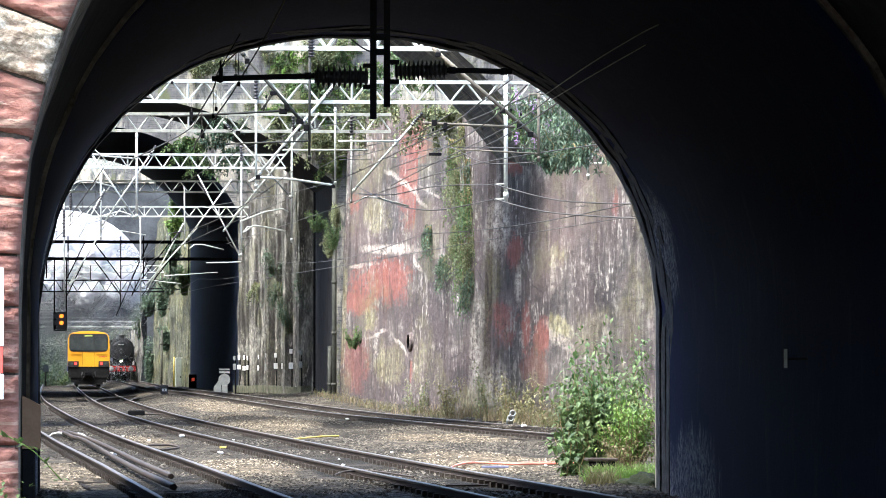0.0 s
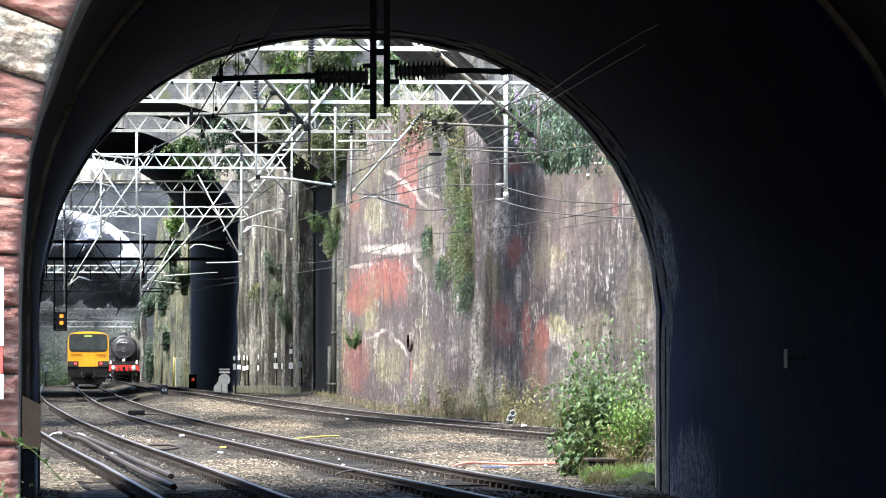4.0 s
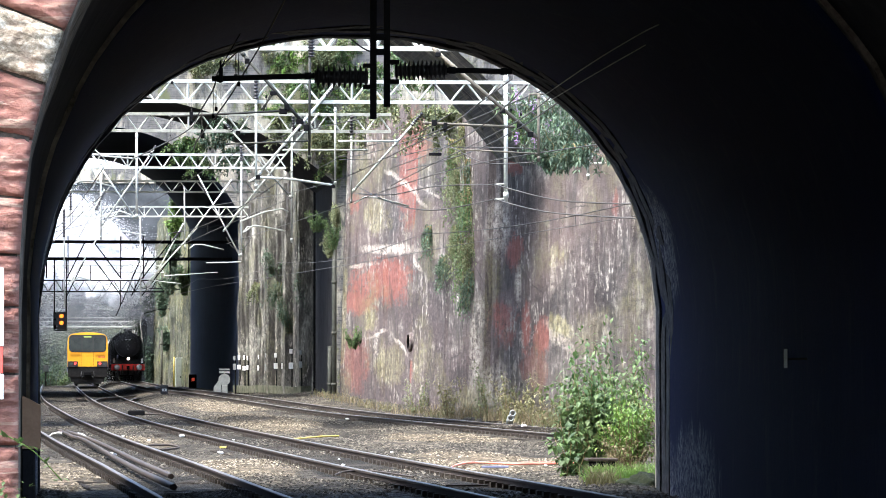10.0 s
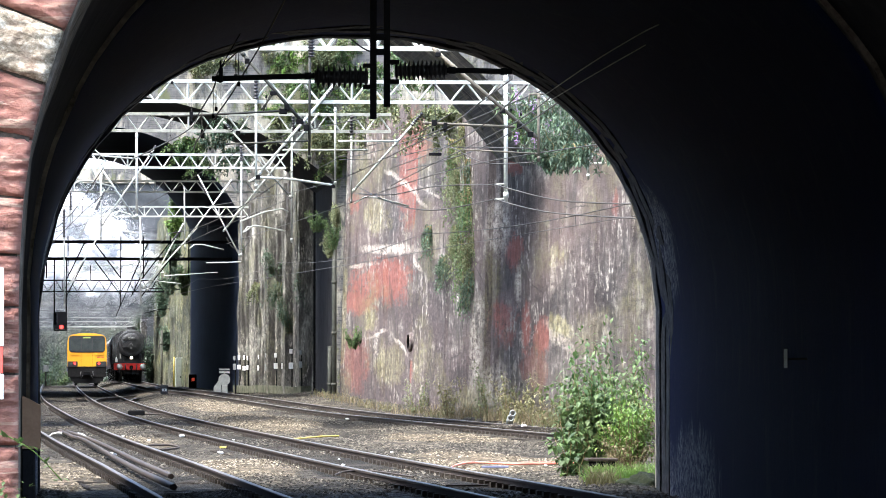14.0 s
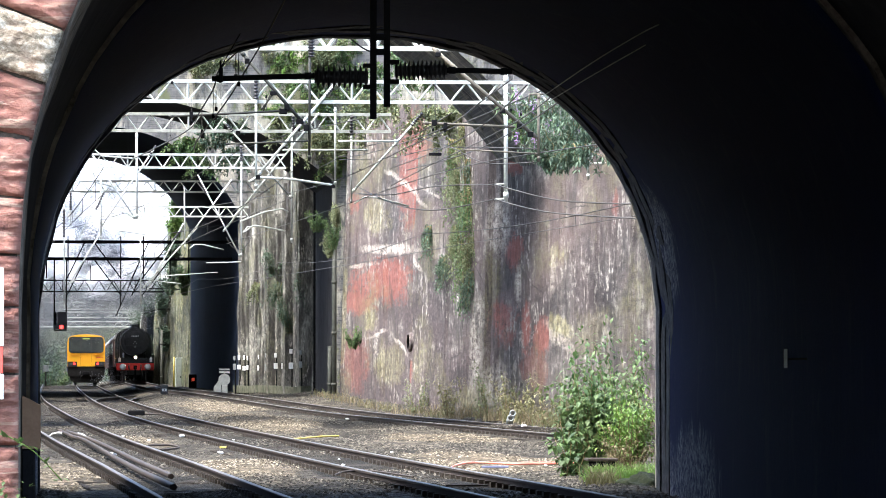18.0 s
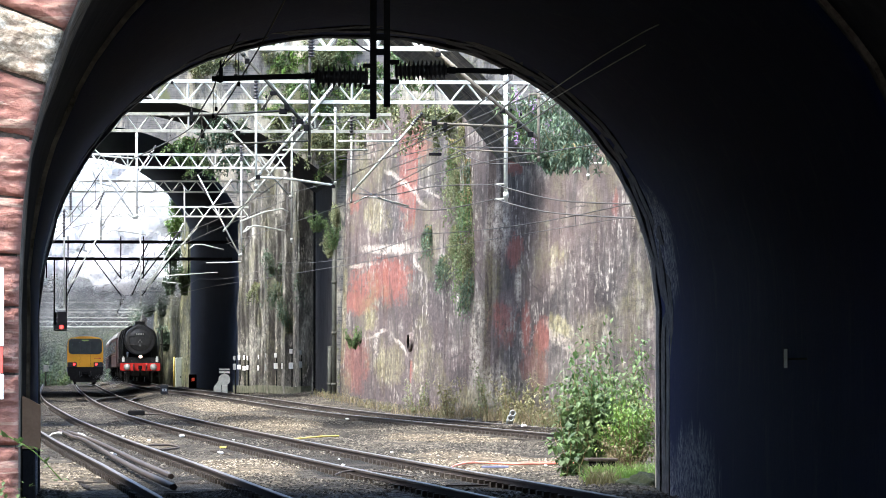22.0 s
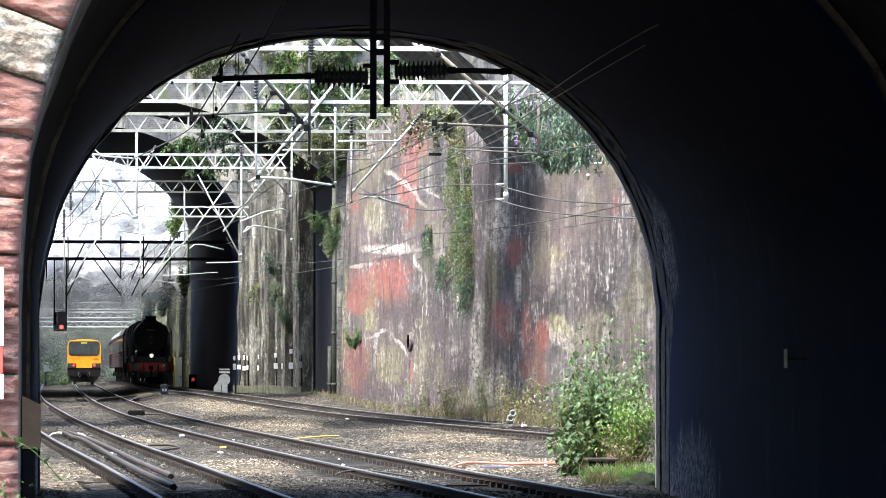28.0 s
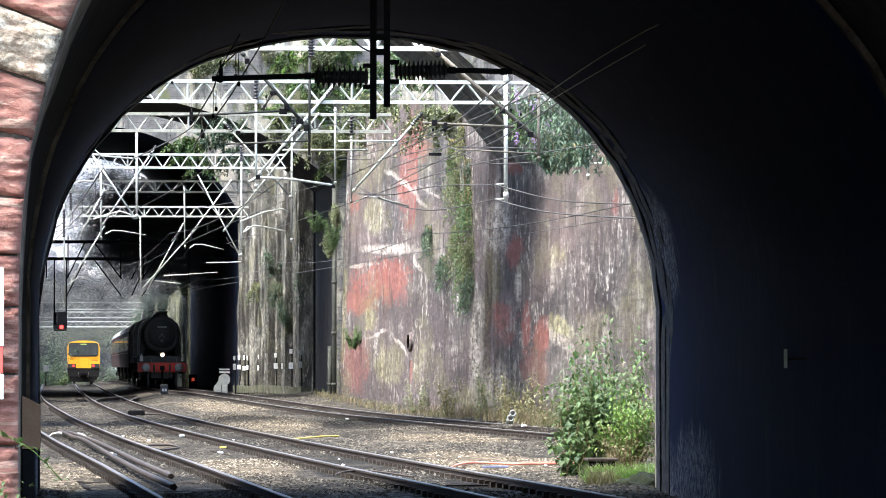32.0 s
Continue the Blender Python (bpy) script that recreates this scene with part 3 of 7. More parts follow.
def portal_wall(name, y0, y1, x0, x1, top, material, label, grow):
    """A wall across the line with the tunnel's opening through it."""
    bm = bmesh.new()
    ring = arch_outline(grow)
    outer = []
    for x, z in ring:
        if z < T_SPRING:
            outer.append((x0 if x < T_CX else x1, z))
        else:
            t = math.atan2(z - T_SPRING, x - T_CX)
            dx, dz = math.cos(t), math.sin(t)
            k = min(((x1 - T_CX) if dx > 0 else (T_CX - x0)) / max(abs(dx), 1e-6), (top - T_SPRING) / max(dz, 1e-6))
            outer.append((T_CX + dx * k, T_SPRING + dz * k))
    f = []
    for y in (y0, y1):
        f.append(([bm.verts.new((x, y, z)) for x, z in ring], [bm.verts.new((x, y, z)) for x, z in outer]))
    for i in range(len(ring) - 1):
        bm.faces.new((f[0][0][i], f[0][1][i], f[0][1][i + 1], f[0][0][i + 1]))
        bm.faces.new((f[1][0][i + 1], f[1][1][i + 1], f[1][1][i], f[1][0][i]))
        bm.faces.new((f[0][0][i + 1], f[1][0][i + 1], f[1][0][i], f[0][0][i]))
        bm.faces.new((f[0][1][i], f[1][1][i], f[1][1][i + 1], f[0][1][i + 1]))
    return tagged(link_mesh(name, bm, material), label, "tunnel portal", kind="structure")


portal_near = portal_wall("portal_wall_near", T_Y0 - 0.55, T_Y0 - 0.004, -9, 18, 9.6, MORTAR, "red sandstone tunnel portal of large weathered blocks", 0.02)
portal_far = portal_wall("portal_wall_far", T_Y1 + 0.004, T_Y1 + 0.6, -12, 22, 7.75, MASON, "sooty masonry portal at the tunnel's end", 0.02)
bm = bmesh.new()
box(bm, -9, T_Y0, 7.15, 18, T_Y1, 7.6)
tagged(link_mesh("tunnel_cover", bm, MASON), "flat earth cover over the tunnel", "cover", kind="structure")


# ---- the cutting's walls ----
def rock_wall(name, line, top, material, label, depth=1.5, step=0.3, rough=0.045):
    """A quarried face along a plan line of (x, y) points, top: rows of (y, height); cut in uneven upright panels."""
    pts = []
    for (xa, ya), (xb, yb) in zip(line, line[1:]):
        k = max(1, int(math.hypot(xb - xa, yb - ya) / step))
        pts += [(xa + (xb - xa) * i / k, ya + (yb - ya) * i / k) for i in range(k)]
    pts.append(line[-1])
    bm = bmesh.new()
    cols = []
    for x, y in pts:
        h = lerp_table(top, y)
        z0 = grade(y) - 0.5
        col = []
        nz = 44
        for j in range(nz + 1):
            z = z0 + (h - z0) * j / nz
            cell = math.floor(y / 3.3 + 0.7 * noise.noise(Vector((y * 0.3, 0, 5))))
            off = 0.14 * (noise.cell(Vector((cell + 0.5, 2.5, 0.5))) - 0.5)
            off += rough * noise.fractal(Vector((y * 0.12, z * 0.4, 7.0)), 0.7, 2.1, 6) + 0.022 * noise.noise(Vector((y * 0.9, z * 2.2, 1.0)))
            off += 0.03 * (z - z0)
            col.append(bm.verts.new((x + off, y, z)))
        col.append(bm.verts.new((x + depth + 3, y, h + 0.05)))
        col.append(bm.verts.new((x + depth + 3, y, z0)))
        cols.append(col)
    for a, b in zip(cols, cols[1:]):
        for i in range(len(a) - 1):
            bm.faces.new((a[i], b[i], b[i + 1], a[i + 1]))
    for c, fl in ((cols[0], True), (cols[-1], False)):
        bm.faces.new(c if fl else c[::-1])
    return tagged(link_mesh(name, bm, material), label, "rock wall", kind="structure")


WALL_TOP = [(71, 5.5), (109, 6.8), (122, 7.5), (134, 8.2), (148, 10.0), (163, 10.6), (180, 11.5), (219, 12.5), (270, 13.0), (386, 13.5), (540, 13.5)]
rock_wall("wall_east_cutting", [(14.0, 71), (13.0, 116), (12.7, 141), (12.1, 165), (12.2, 219)], WALL_TOP, ROCK,
          "tall rock cutting wall of grey-stained red sandstone with pale streaks")
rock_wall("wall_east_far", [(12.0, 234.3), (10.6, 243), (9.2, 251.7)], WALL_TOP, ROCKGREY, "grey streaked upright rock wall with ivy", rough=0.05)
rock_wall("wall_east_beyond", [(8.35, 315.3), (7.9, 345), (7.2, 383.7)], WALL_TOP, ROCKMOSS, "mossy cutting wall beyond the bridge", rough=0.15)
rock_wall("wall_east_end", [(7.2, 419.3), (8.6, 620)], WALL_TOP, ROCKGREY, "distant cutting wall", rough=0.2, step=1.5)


def west_wall(name, y0, y1, x):
    bm = bmesh.new()
    k = max(2, int((y1 - y0) / 2))
    rows = []
    for i in range(k + 1):
        y = y0 + (y1 - y0) * i / k
        o = 0.3 * noise.fractal(Vector((y * 0.3, 3, 3)), 0.8, 2.1, 4)
        rows.append([bm.verts.new((x - 4, y, -0.5)), bm.verts.new((x - 4, y, 13)), bm.verts.new((x - 0.3 + o, y, 13)), bm.verts.new((x + o, y, -0.5))])
    for a, b in zip(rows, rows[1:]):
        for j in range(4):
            bm.faces.new((a[j], b[j], b[(j + 1) % 4], a[(j + 1) % 4]))
    bm.faces.new(rows[0][::-1]), bm.faces.new(rows[-1])
    tagged(link_mesh(name, bm, ROCK), "rock wall on the far side of the cutting", "rock wall", kind="structure")


west_wall("wall_west_cutting", 71, 219, -9.5)
west_wall("wall_west_middle", 234, 250, -6.5)
west_wall("wall_west_beyond", 316, 383, -5.5)
west_wall("wall_west_end", 412, 620, -6.0)
bm = bmesh.new()
rows = []
for j in range(9):
    v = j / 8
    rows.append([bm.verts.new((-40 + 4 * i, 560 + 22 * v + 1.5 * noise.noise(Vector((i * 0.7, j * 0.6, 2))), 0.5 + 7.0 * v ** 0.8 + 0.8 * noise.noise(Vector((i * 0.5, j * 0.5, 8))))) for i in range(24)])
rows.append([bm.verts.new((-40 + 4 * i, 620, 0.0)) for i in range(24)])
for a, b in zip(rows, rows[1:]):
    for i in range(23):
        bm.faces.new((a[i], a[i + 1], b[i + 1], b[i])).smooth = True
tagged(link_mesh("bank_end_cutting", bm, mottled("overgrown_earth", (0.03, 0.035, 0.02), (0.07, 0.075, 0.045), 0.6, 0.95, 0, 0.6, 0.3, 6)), "dark overgrown earth bank at the cutting's end", "bank", kind="structure")


# uneven upright ribs left standing on the farther face
_r = random.Random(17)
y = 236.0
while y < 251.0:
    x = 12.0 + (9.2 - 12.0) * (y - 234.3) / 17.4
    w, d, h = _r.uniform(0.2, 0.6), _r.uniform(0.2, 0.55), _r.uniform(8.5, 12.0)
    bm = bmesh.new()
    cols = []
    for k in range(15):
        z = grade(y) - 0.3 + h * k / 14
        jx = 0.1 * noise.noise(Vector((y, z * 0.7, 3)))
        cols.append([bm.verts.new(p) for p in ((x + 1.0, y - w * 0.9, z), (x - d + jx, y - w * 0.45, z), (x - d - 0.08 + jx, y, z), (x - d + jx, y + w * 0.45, z), (x + 0.7, y + w * 0.8, z))])
    for a, b in zip(cols, cols[1:]):
        for i in range(4):
            bm.faces.new((a[i], b[i], b[i + 1], a[i + 1]))
    bm.faces.new(cols[-1])
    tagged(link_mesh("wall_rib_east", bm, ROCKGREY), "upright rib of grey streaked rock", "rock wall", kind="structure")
    y += w * 1.15 + _r.uniform(0.1, 0.5)


# ---- road bridges across the cutting ----
def arc(cx, xr, spring, crown, n):
    """Points of a segmental arch from its left spring to its right one."""
    a, h = xr - cx, crown - spring
    r = (a * a + h * h) / (2 * h)
    t0 = math.asin(min(1.0, a / r)) if h <= a else math.pi - math.asin(a / r)
    return [(cx + r * math.sin(t0 * (2 * i / n - 1)), crown - r + r * math.cos(t0 * (2 * i / n - 1))) for i in range(n + 1)]


def bridge(y0, y1, near, far, top, label, stones, n=28, leg=0.0, soffit=None, face=None):
    """An arched bridge; near and far: the arch's middle, right spring and heights at its two faces."""
    root = thing("road_bridge", label, "bridge", kind="structure")
    bm = bmesh.new()
    f = []
    for y, (cx, xr, sp, cr) in ((y0, near), (y1, far)):
        pts = arc(cx, xr, EYE_Z + sp, EYE_Z + cr, n)
        ring = [(pts[0][0] - leg, -0.5)] + pts + [(pts[-1][0] + leg, -0.5)]
        inn = [bm.verts.new((x, y, z)) for x, z in ring]
        out = []
        for i, (x, z) in enumerate(ring):
            u = min(max((i - 1) / n, 0), 1)
            out.append(bm.verts.new((pts[0][0] - 6 + (pts[-1][0] - pts[0][0] + 12) * u, y, -0.5 if i in (0, len(ring) - 1) else top)))
        f.append((inn, out))
    for i in range(n + 2):
        bm.faces.new((f[0][0][i], f[0][1][i], f[0][1][i + 1], f[0][0][i + 1]))
        bm.faces.new((f[1][0][i + 1], f[1][1][i + 1], f[1][1][i], f[1][0][i]))
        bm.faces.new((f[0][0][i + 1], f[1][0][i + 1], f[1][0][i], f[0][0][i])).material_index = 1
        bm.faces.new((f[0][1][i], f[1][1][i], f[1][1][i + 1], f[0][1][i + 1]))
    part("arch", bm, [face or MASON, soffit or BLUEBLACKBRICK], root)
    cx, xr = near[0], near[1]
    for y in (y0, y1):
        bm = bmesh.new()
        box(bm, 2 * cx - xr - 6, y - 0.2, top + 0.004, xr + 6, y + 0.2, top + 1.1)
        part("parapet", bm, MASON, root)
    # ring of arch stones, a little proud of the face
    m = stones
    inner = arc(cx, xr, EYE_Z + near[2], EYE_Z + near[3], m)
    mid = Vector((cx, EYE_Z + near[3] - ((xr - cx) ** 2 + (near[3] - near[2]) ** 2) / (2 * (near[3] - near[2]))))
    for i in range(m):
        bm = bmesh.new()
        quad = []
        for p, k in ((inner[i], 0.0), (inner[i], 0.75), (inner[i + 1], 0.75), (inner[i + 1], 0.0)):
            v = Vector(p)
            d = (v - mid).normalized()
            c = (Vector(inner[i]) + Vector(inner[i + 1])) / 2
            v = c + (v - c) * 0.96
            quad.append(v + d * k)
        vs = [bm.verts.new((p.x, y0 - 0.07, p.y)) for p in quad]
        ws = [bm.verts.new((p.x, y0 + 0.1, p.y)) for p in quad]
        bm.faces.new(vs)
        for j in range(4):
            bm.faces.new((vs[j], ws[j], ws[(j + 1) % 4], vs[(j + 1) % 4]))
        part("arch_stone", bm, face or MASON, root)
    return root


bridge(135, 147, (1.7, 12.9, 6.2, 12.1), (1.7, 12.9, 6.2, 12.1), 15.4, "slender grey masonry arch bridge high over the cutting", 46, leg=3.0, soffit=MASON)
bridge(220, 234, (1.5, 12.0, 8.55, 12.35), (1.5, 11.9, 8.55, 12.35), 18.2, "grey brick arch bridge overgrown with ivy", 44, soffit=mottled("dark_soffit_brick", (0.012, 0.012, 0.014), (0.042, 0.040, 0.040), 1.2, 0.9, 0, 0.6, 0.03, 12))
bridge(252, 315, (2.1, 9.18, 7.9, 12.5), (1.8, 8.3, 9.1, 13.65), 17.2, "broad masonry arch bridge with a blue-black soffit", 30)
bridge(388, 411, (0.5, 6.9, 8.5, 12.85), (0.5, 7.4, 9.1, 13.75), 16.6, "distant grey masonry arch bridge in smoke", 24, soffit=MASON, face=mottled("smoke_blackened_masonry", (0.03, 0.032, 0.035), (0.10, 0.105, 0.11), 0.8, 0.9, 0, 0.5, 0.05, 6))


# ---- tracks ----
def rail_run(tr, side, y0, y1, step, root):
    """One rail: foot, web and worn head."""
    sec = [(-0.07, -0.158), (0.07, -0.158), (0.07, -0.147), (0.012, -0.13), (0.012, -0.045), (0.036, -0.035), (0.036, -0.008), (0.028, 0.0),
           (-0.028, 0.0), (-0.036, -0.008), (-0.036, -0.035), (-0.012, -0.045), (-0.012, -0.13), (-0.07, -0.147)]
    bm = bmesh.new()
    rows = []
    y = y0
    while y <= y1:
        d = (lerp_table(tr, y + 0.5) - lerp_table(tr, y - 0.5))
        nx, ny = 1 / math.hypot(1, d), -d / math.hypot(1, d)
        cx, cy = lerp_table(tr, y) + nx * side * 0.753, y + ny * side * 0.753
        rows.append([bm.verts.new((cx + nx * u, cy + ny * u, grade(y) + lift(tr, y) + v)) for u, v in sec])
        y += step
    k = len(sec)
    for a, b in zip(rows, rows[1:]):
        for i in range(k):
            bm.faces.new((a[i], a[(i + 1) % k], b[(i + 1) % k], b[i])).material_index = 1 if i in (6, 7, 8) else 0
    part("rail", bm, [RAIL, RAILHEAD], root)


def build_track(tr, y0, y1, label, near, far):
    root = thing("railway_track", label, "track", kind="structure")
    for s in (-1, 1):
        rail_run(tr, s, y0, y1, 1.2, root)
    bm = bmesh.new()
    box(bm, -1.3, -0.125, -0.29, 1.3, 0.125, -0.155)
    sl = bpy.data.meshes.new("sleeper")
    bm.to_mesh(sl), bm.free()
    sl.materials.append(SLEEPER)
    clips = bmesh.new()
    y = near
    while y < far:
        d = lerp_table(tr, y + 0.5) - lerp_table(tr, y - 0.5)
        m = Matrix.Translation((lerp_table(tr, y), y, grade(y) + lift(tr, y))) @ Matrix.Rotation(-math.atan(d), 4, "Z")
        share("sleeper", sl, root, m)
        if y < 220:
            for s in (-1, 1):
                for r in (-0.753, 0.753):
                    box(clips, r + s * 0.085 - 0.045, -0.075, -0.155, r + s * 0.085 + 0.045, 0.075, -0.085, m)
        y += 0.68
    part("rail_chairs", clips, CLIP, root, "iron rail chairs and clips", kind="stuff")


# ---- the trains ----
DMUYEL = mottled("warning_yellow", (0.78, 0.35, 0.01), (0.86, 0.42, 0.02), 3, 0.45, 0, 0.05)
DMUGREY = mottled("underframe_grime", (0.006, 0.006, 0.006), (0.021, 0.019, 0.018), 5, 0.8)
DMUSIDE = mottled("railcar_side_paint", (0.36, 0.38, 0.45), (0.5, 0.52, 0.58), 2, 0.4, 0, 0.05)
DMUBLUE = mottled("railcar_blue_band", (0.02, 0.03, 0.12), (0.04, 0.05, 0.18), 2, 0.4, 0, 0.05)
ROOFGREY = mottled("railcar_roof_grey", (0.18, 0.18, 0.18), (0.30, 0.30, 0.29), 3, 0.6)
RED = mottled("buffer_beam_red", (0.55, 0.022, 0.02), (0.68, 0.04, 0.032), 4, 0.35, 0, 0.05)
MAROON = mottled("maroon_coach_paint", (0.014, 0.0035, 0.0035), (0.026, 0.006, 0.006), 2, 0.6, 0, 0.05)
CREAM = mottled("pale_lining_paint", (0.05, 0.03, 0.022), (0.09, 0.06, 0.04), 2, 0.35, 0, 0.05)
LOCOBLACK = mottled("oiled_black_paint", (0.014, 0.014, 0.015), (0.04, 0.039, 0.039), 6, 0.38, 0, 0.1)
SMOKEBOX = mottled("smokebox_black", (0.04, 0.04, 0.043), (0.085, 0.085, 0.09), 6, 0.45)
BUFFER = mottled("worn_buffer_steel", (0.22, 0.22, 0.22), (0.42, 0.42, 0.41), 9, 0.4, 0.6)
LAMP = glow("headlamp", (1.0, 0.62, 0.42), 40)
TAIL = glow("tail_lamp", (1.0, 0.015, 0.012), 2.0)
YELLAMP = glow("amber_lamp", (1.0, 0.16, 0.01), 0.6)
REDLAMP = glow("red_lamp", (1.0, 0.018, 0.015), 2.2)
g = Nodes("dark_glass", 0.08)
g.color(g.ramp(g.noise(0.8, 2), [(0.3, (0.03, 0.035, 0.04)), (0.7, (0.09, 0.10, 0.105))]))
g.b.inputs["Specular IOR Level"].default_value = 0.6
GLASS = g.mat
CABGLASS = mottled("dim_cab_glass", (0.025, 0.03, 0.03), (0.07, 0.078, 0.075), 1.2, 0.25)
BLIND = mottled("yellow_green_blind", (0.3, 0.42, 0.08), (0.45, 0.55, 0.15), 9, 0.6)
PAINTRED = mottled("number_red", (0.5, 0.05, 0.03), (0.6, 0.08, 0.05), 9, 0.6)


def rounded(x0, z0, x1, z1, r, n=5):
    pts = []
    for cx, cz, a0 in ((x1 - r, z1 - r, 0), (x0 + r, z1 - r, 90), (x0 + r, z0 + r, 180), (x1 - r, z0 + r, 270)):
        pts += [(cx + r * math.cos(radians(a0 + 90 * i / n)), cz + r * math.sin(radians(a0 + 90 * i / n))) for i in range(n + 1)]
    return pts


def plate(name, outline, y0, y1, material, parent, label=""):
    bm = bmesh.new()
    prism(bm, outline, y0, y1)
    return part(name, bm, material, parent, label)


def bogie(root, y, wheel_r=0.42, base=2.6, frame_mat=None):
    bm = bmesh.new()
    for s in (-1, 1):
        box(bm, s * 0.98 - 0.07, y - base / 2 - 0.4, 0.42, s * 0.98 + 0.07, y + base / 2 + 0.4, 0.68)
    box(bm, -1.0, y - 0.25, 0.45, 1.0, y + 0.25, 0.7)
    part("bogie_frame", bm, frame_mat or DMUGREY, root)
    for k in (-1, 1):
        bm = bmesh.new()
        yy = y + k * base / 2
        for s in (-1, 1):
            tube(bm, (s * 0.69, yy, wheel_r), (s * 0.82, yy, wheel_r), wheel_r, n=20)
        tube(bm, (-0.7, yy, wheel_r), (0.7, yy, wheel_r), 0.08, n=8)
        part("wheelset", bm, DMUGREY, root)


def railcar(label, front):
    """A second-generation diesel railcar, 20 m long, end at y = 0."""
    root = thing("diesel_railcar", label, "train", group="railcars of the departing train")
    body = [(-1.36, 0.98), (1.36, 0.98), (1.40, 1.5), (1.40, 2.6), (1.38, 3.2), (1.31, 3.45), (1.12, 3.62), (0.6, 3.71), (0.0, 3.735),
            (-0.6, 3.71), (-1.12, 3.62), (-1.31, 3.45), (-1.38, 3.2), (-1.40, 2.6), (-1.40, 1.5)]
    plate("body_shell", body, 0.25, 19.8, DMUSIDE, root)
    top = [p for p in body if p[1] > 3.0]
    plate("roof", [(x * 1.004, z + 0.012) for x, z in top], 0.26, 19.7, ROOFGREY, root)
    for s in (-1, 1):
        plate("side_band", [(s * 1.402, 1.2), (s * 1.412, 1.2), (s * 1.412, 1.75), (s * 1.402, 1.75)], 0.6, 19.4, DMUBLUE, root)
        for k in range(9):
            y = 1.6 + k * 1.95
            bm = bmesh.new()
            box(bm, s * 1.39 - 0.02, y, 2.05, s * 1.39 + 0.02, y + 1.35, 2.85)
            part("side_window", bm, GLASS, root)
        for y in (5.2, 13.0):
            bm = bmesh.new()
            box(bm, s * 1.40 - 0.02, y, 1.05, s * 1.40 + 0.02, y + 1.1, 2.95)
            part("side_door", bm, DMUBLUE, root)
    if front:
        # the flat yellow end
        plate("end_panel", [(-1.40, 1.36), (1.40, 1.36)] + [p for p in body if p[1] >= 1.5], 0.0, 0.248, DMUYEL, root, "bright yellow end panel")
        plate("end_skirt", [(-1.34, 0.62), (1.34, 0.62), (1.39, 1.352), (-1.39, 1.352)], 0.03, 0.248, DMUGREY, root, "black lower end panel")
        win = plate("end_window_band", rounded(-1.29, 2.36, 1.29, 3.56, 0.26), -0.03, 0.05, BLACK, root, "black windscreen surround")
        for x0, x1 in ((-1.24, -0.43), (-0.34, 0.34), (0.43, 1.24)):
            plate("windscreen", rounded(x0, 2.46, x1, 3.34, 0.09, 3), -0.045, -0.028, CABGLASS, win)
        plate("destination_blind", rounded(-0.26, 3.37, 0.26, 3.47, 0.02, 2), -0.05, -0.03, BLIND, win, "small pale destination blind")
        plate("door_seam", [(-0.415, 1.4), (-0.405, 1.4), (-0.405, 2.34), (-0.415, 2.34)], -0.006, 0.01, DMUGREY, root)
        plate("door_seam", [(0.405, 1.4), (0.415, 1.4), (0.415, 2.34), (0.405, 2.34)], -0.006, 0.01, DMUGREY, root)
        for s in (-1, 1):
            hr = plate("handrail", rounded(s * 0.85 - 0.36, 2.2, s * 0.85 + 0.36, 2.26, 0.02, 2), -0.06, -0.02, DMUYEL, root)
            lc = plate("lamp_housing", rounded(s * 1.02 - 0.36, 1.34, s * 1.02 + 0.36, 1.72, 0.04, 3), -0.04, 0.03, BLACK, root)
            bm = bmesh.new()
            tube(bm, (s * 0.86, -0.06, 1.56), (s * 0.86, -0.03, 1.56), 0.085, n=14)
            part("tail_lamp", bm, TAIL, lc, "lit red tail lamp")
            bm = bmesh.new()
            tube(bm, (s * 1.12, -0.055, 1.56), (s * 1.12, -0.03, 1.56), 0.085, n=14)
            part("headlamp", bm, GLASS, lc)
        bm = bmesh.new()
        for i in range(6):
            box(bm, 0.72 + i * 0.085, -0.004, 1.98, 0.78 + i * 0.085, 0.01, 2.06)
        part("painted_number", bm, PAINTRED, root)
        bm = bmesh.new()
        box(bm, -1.2, 0.05, 0.72, 1.2, 0.5, 0.98, bevel=0.03)
        part("headstock", bm, DMUGREY, root)
        cp = bmesh.new()
        box(cp, -0.24, -0.35, 0.72, 0.24, 0.1, 1.0, bevel=0.04)
        tube(cp, (0, -0.42, 0.86), (0, -0.3, 0.86), 0.12, n=12)
        coup = part("coupler", cp, OLDSTEEL, root)
        for s in (-1, 1):
            bm = bmesh.new()
            path_tube(bm, [(s * 0.42, 0.0, 1.0), (s * 0.46, -0.16, 0.75), (s * 0.40, -0.12, 0.55), (s * 0.30, -0.02, 0.7)], 0.035)
            part("brake_hose", bm, BLACK, coup)
        bm = bmesh.new()
        prism(bm, [(-1.15, 0.3), (1.15, 0.3), (1.2, 0.66), (-1.2, 0.66)], 0.1, 0.22)
        part("obstacle_plate", bm, DMUGREY, root)
        bm = bmesh.new()
        prism(bm, [(-0.95, 0.16), (0.95, 0.16), (0.95, 0.3), (-0.95, 0.3)], 0.12, 0.2)
        part("guard_iron", bm, DMUGREY, root)
    bm = bmesh.new()
    for k in range(5):
        box(bm, -1.15, 5.0 + k * 2.1, 0.45, 1.15, 6.6 + k * 2.1, 0.95, bevel=0.04)
    part("underfloor_gear", bm, DMUGREY, root)
    bogie(root, 2.9)
    bogie(root, 17.0)
    return root


dmu = railcar("diesel railcar with a yellow end and two red tail lamps", True)
dmu_lead = railcar("grey and blue diesel railcar leading a two-car train", False)


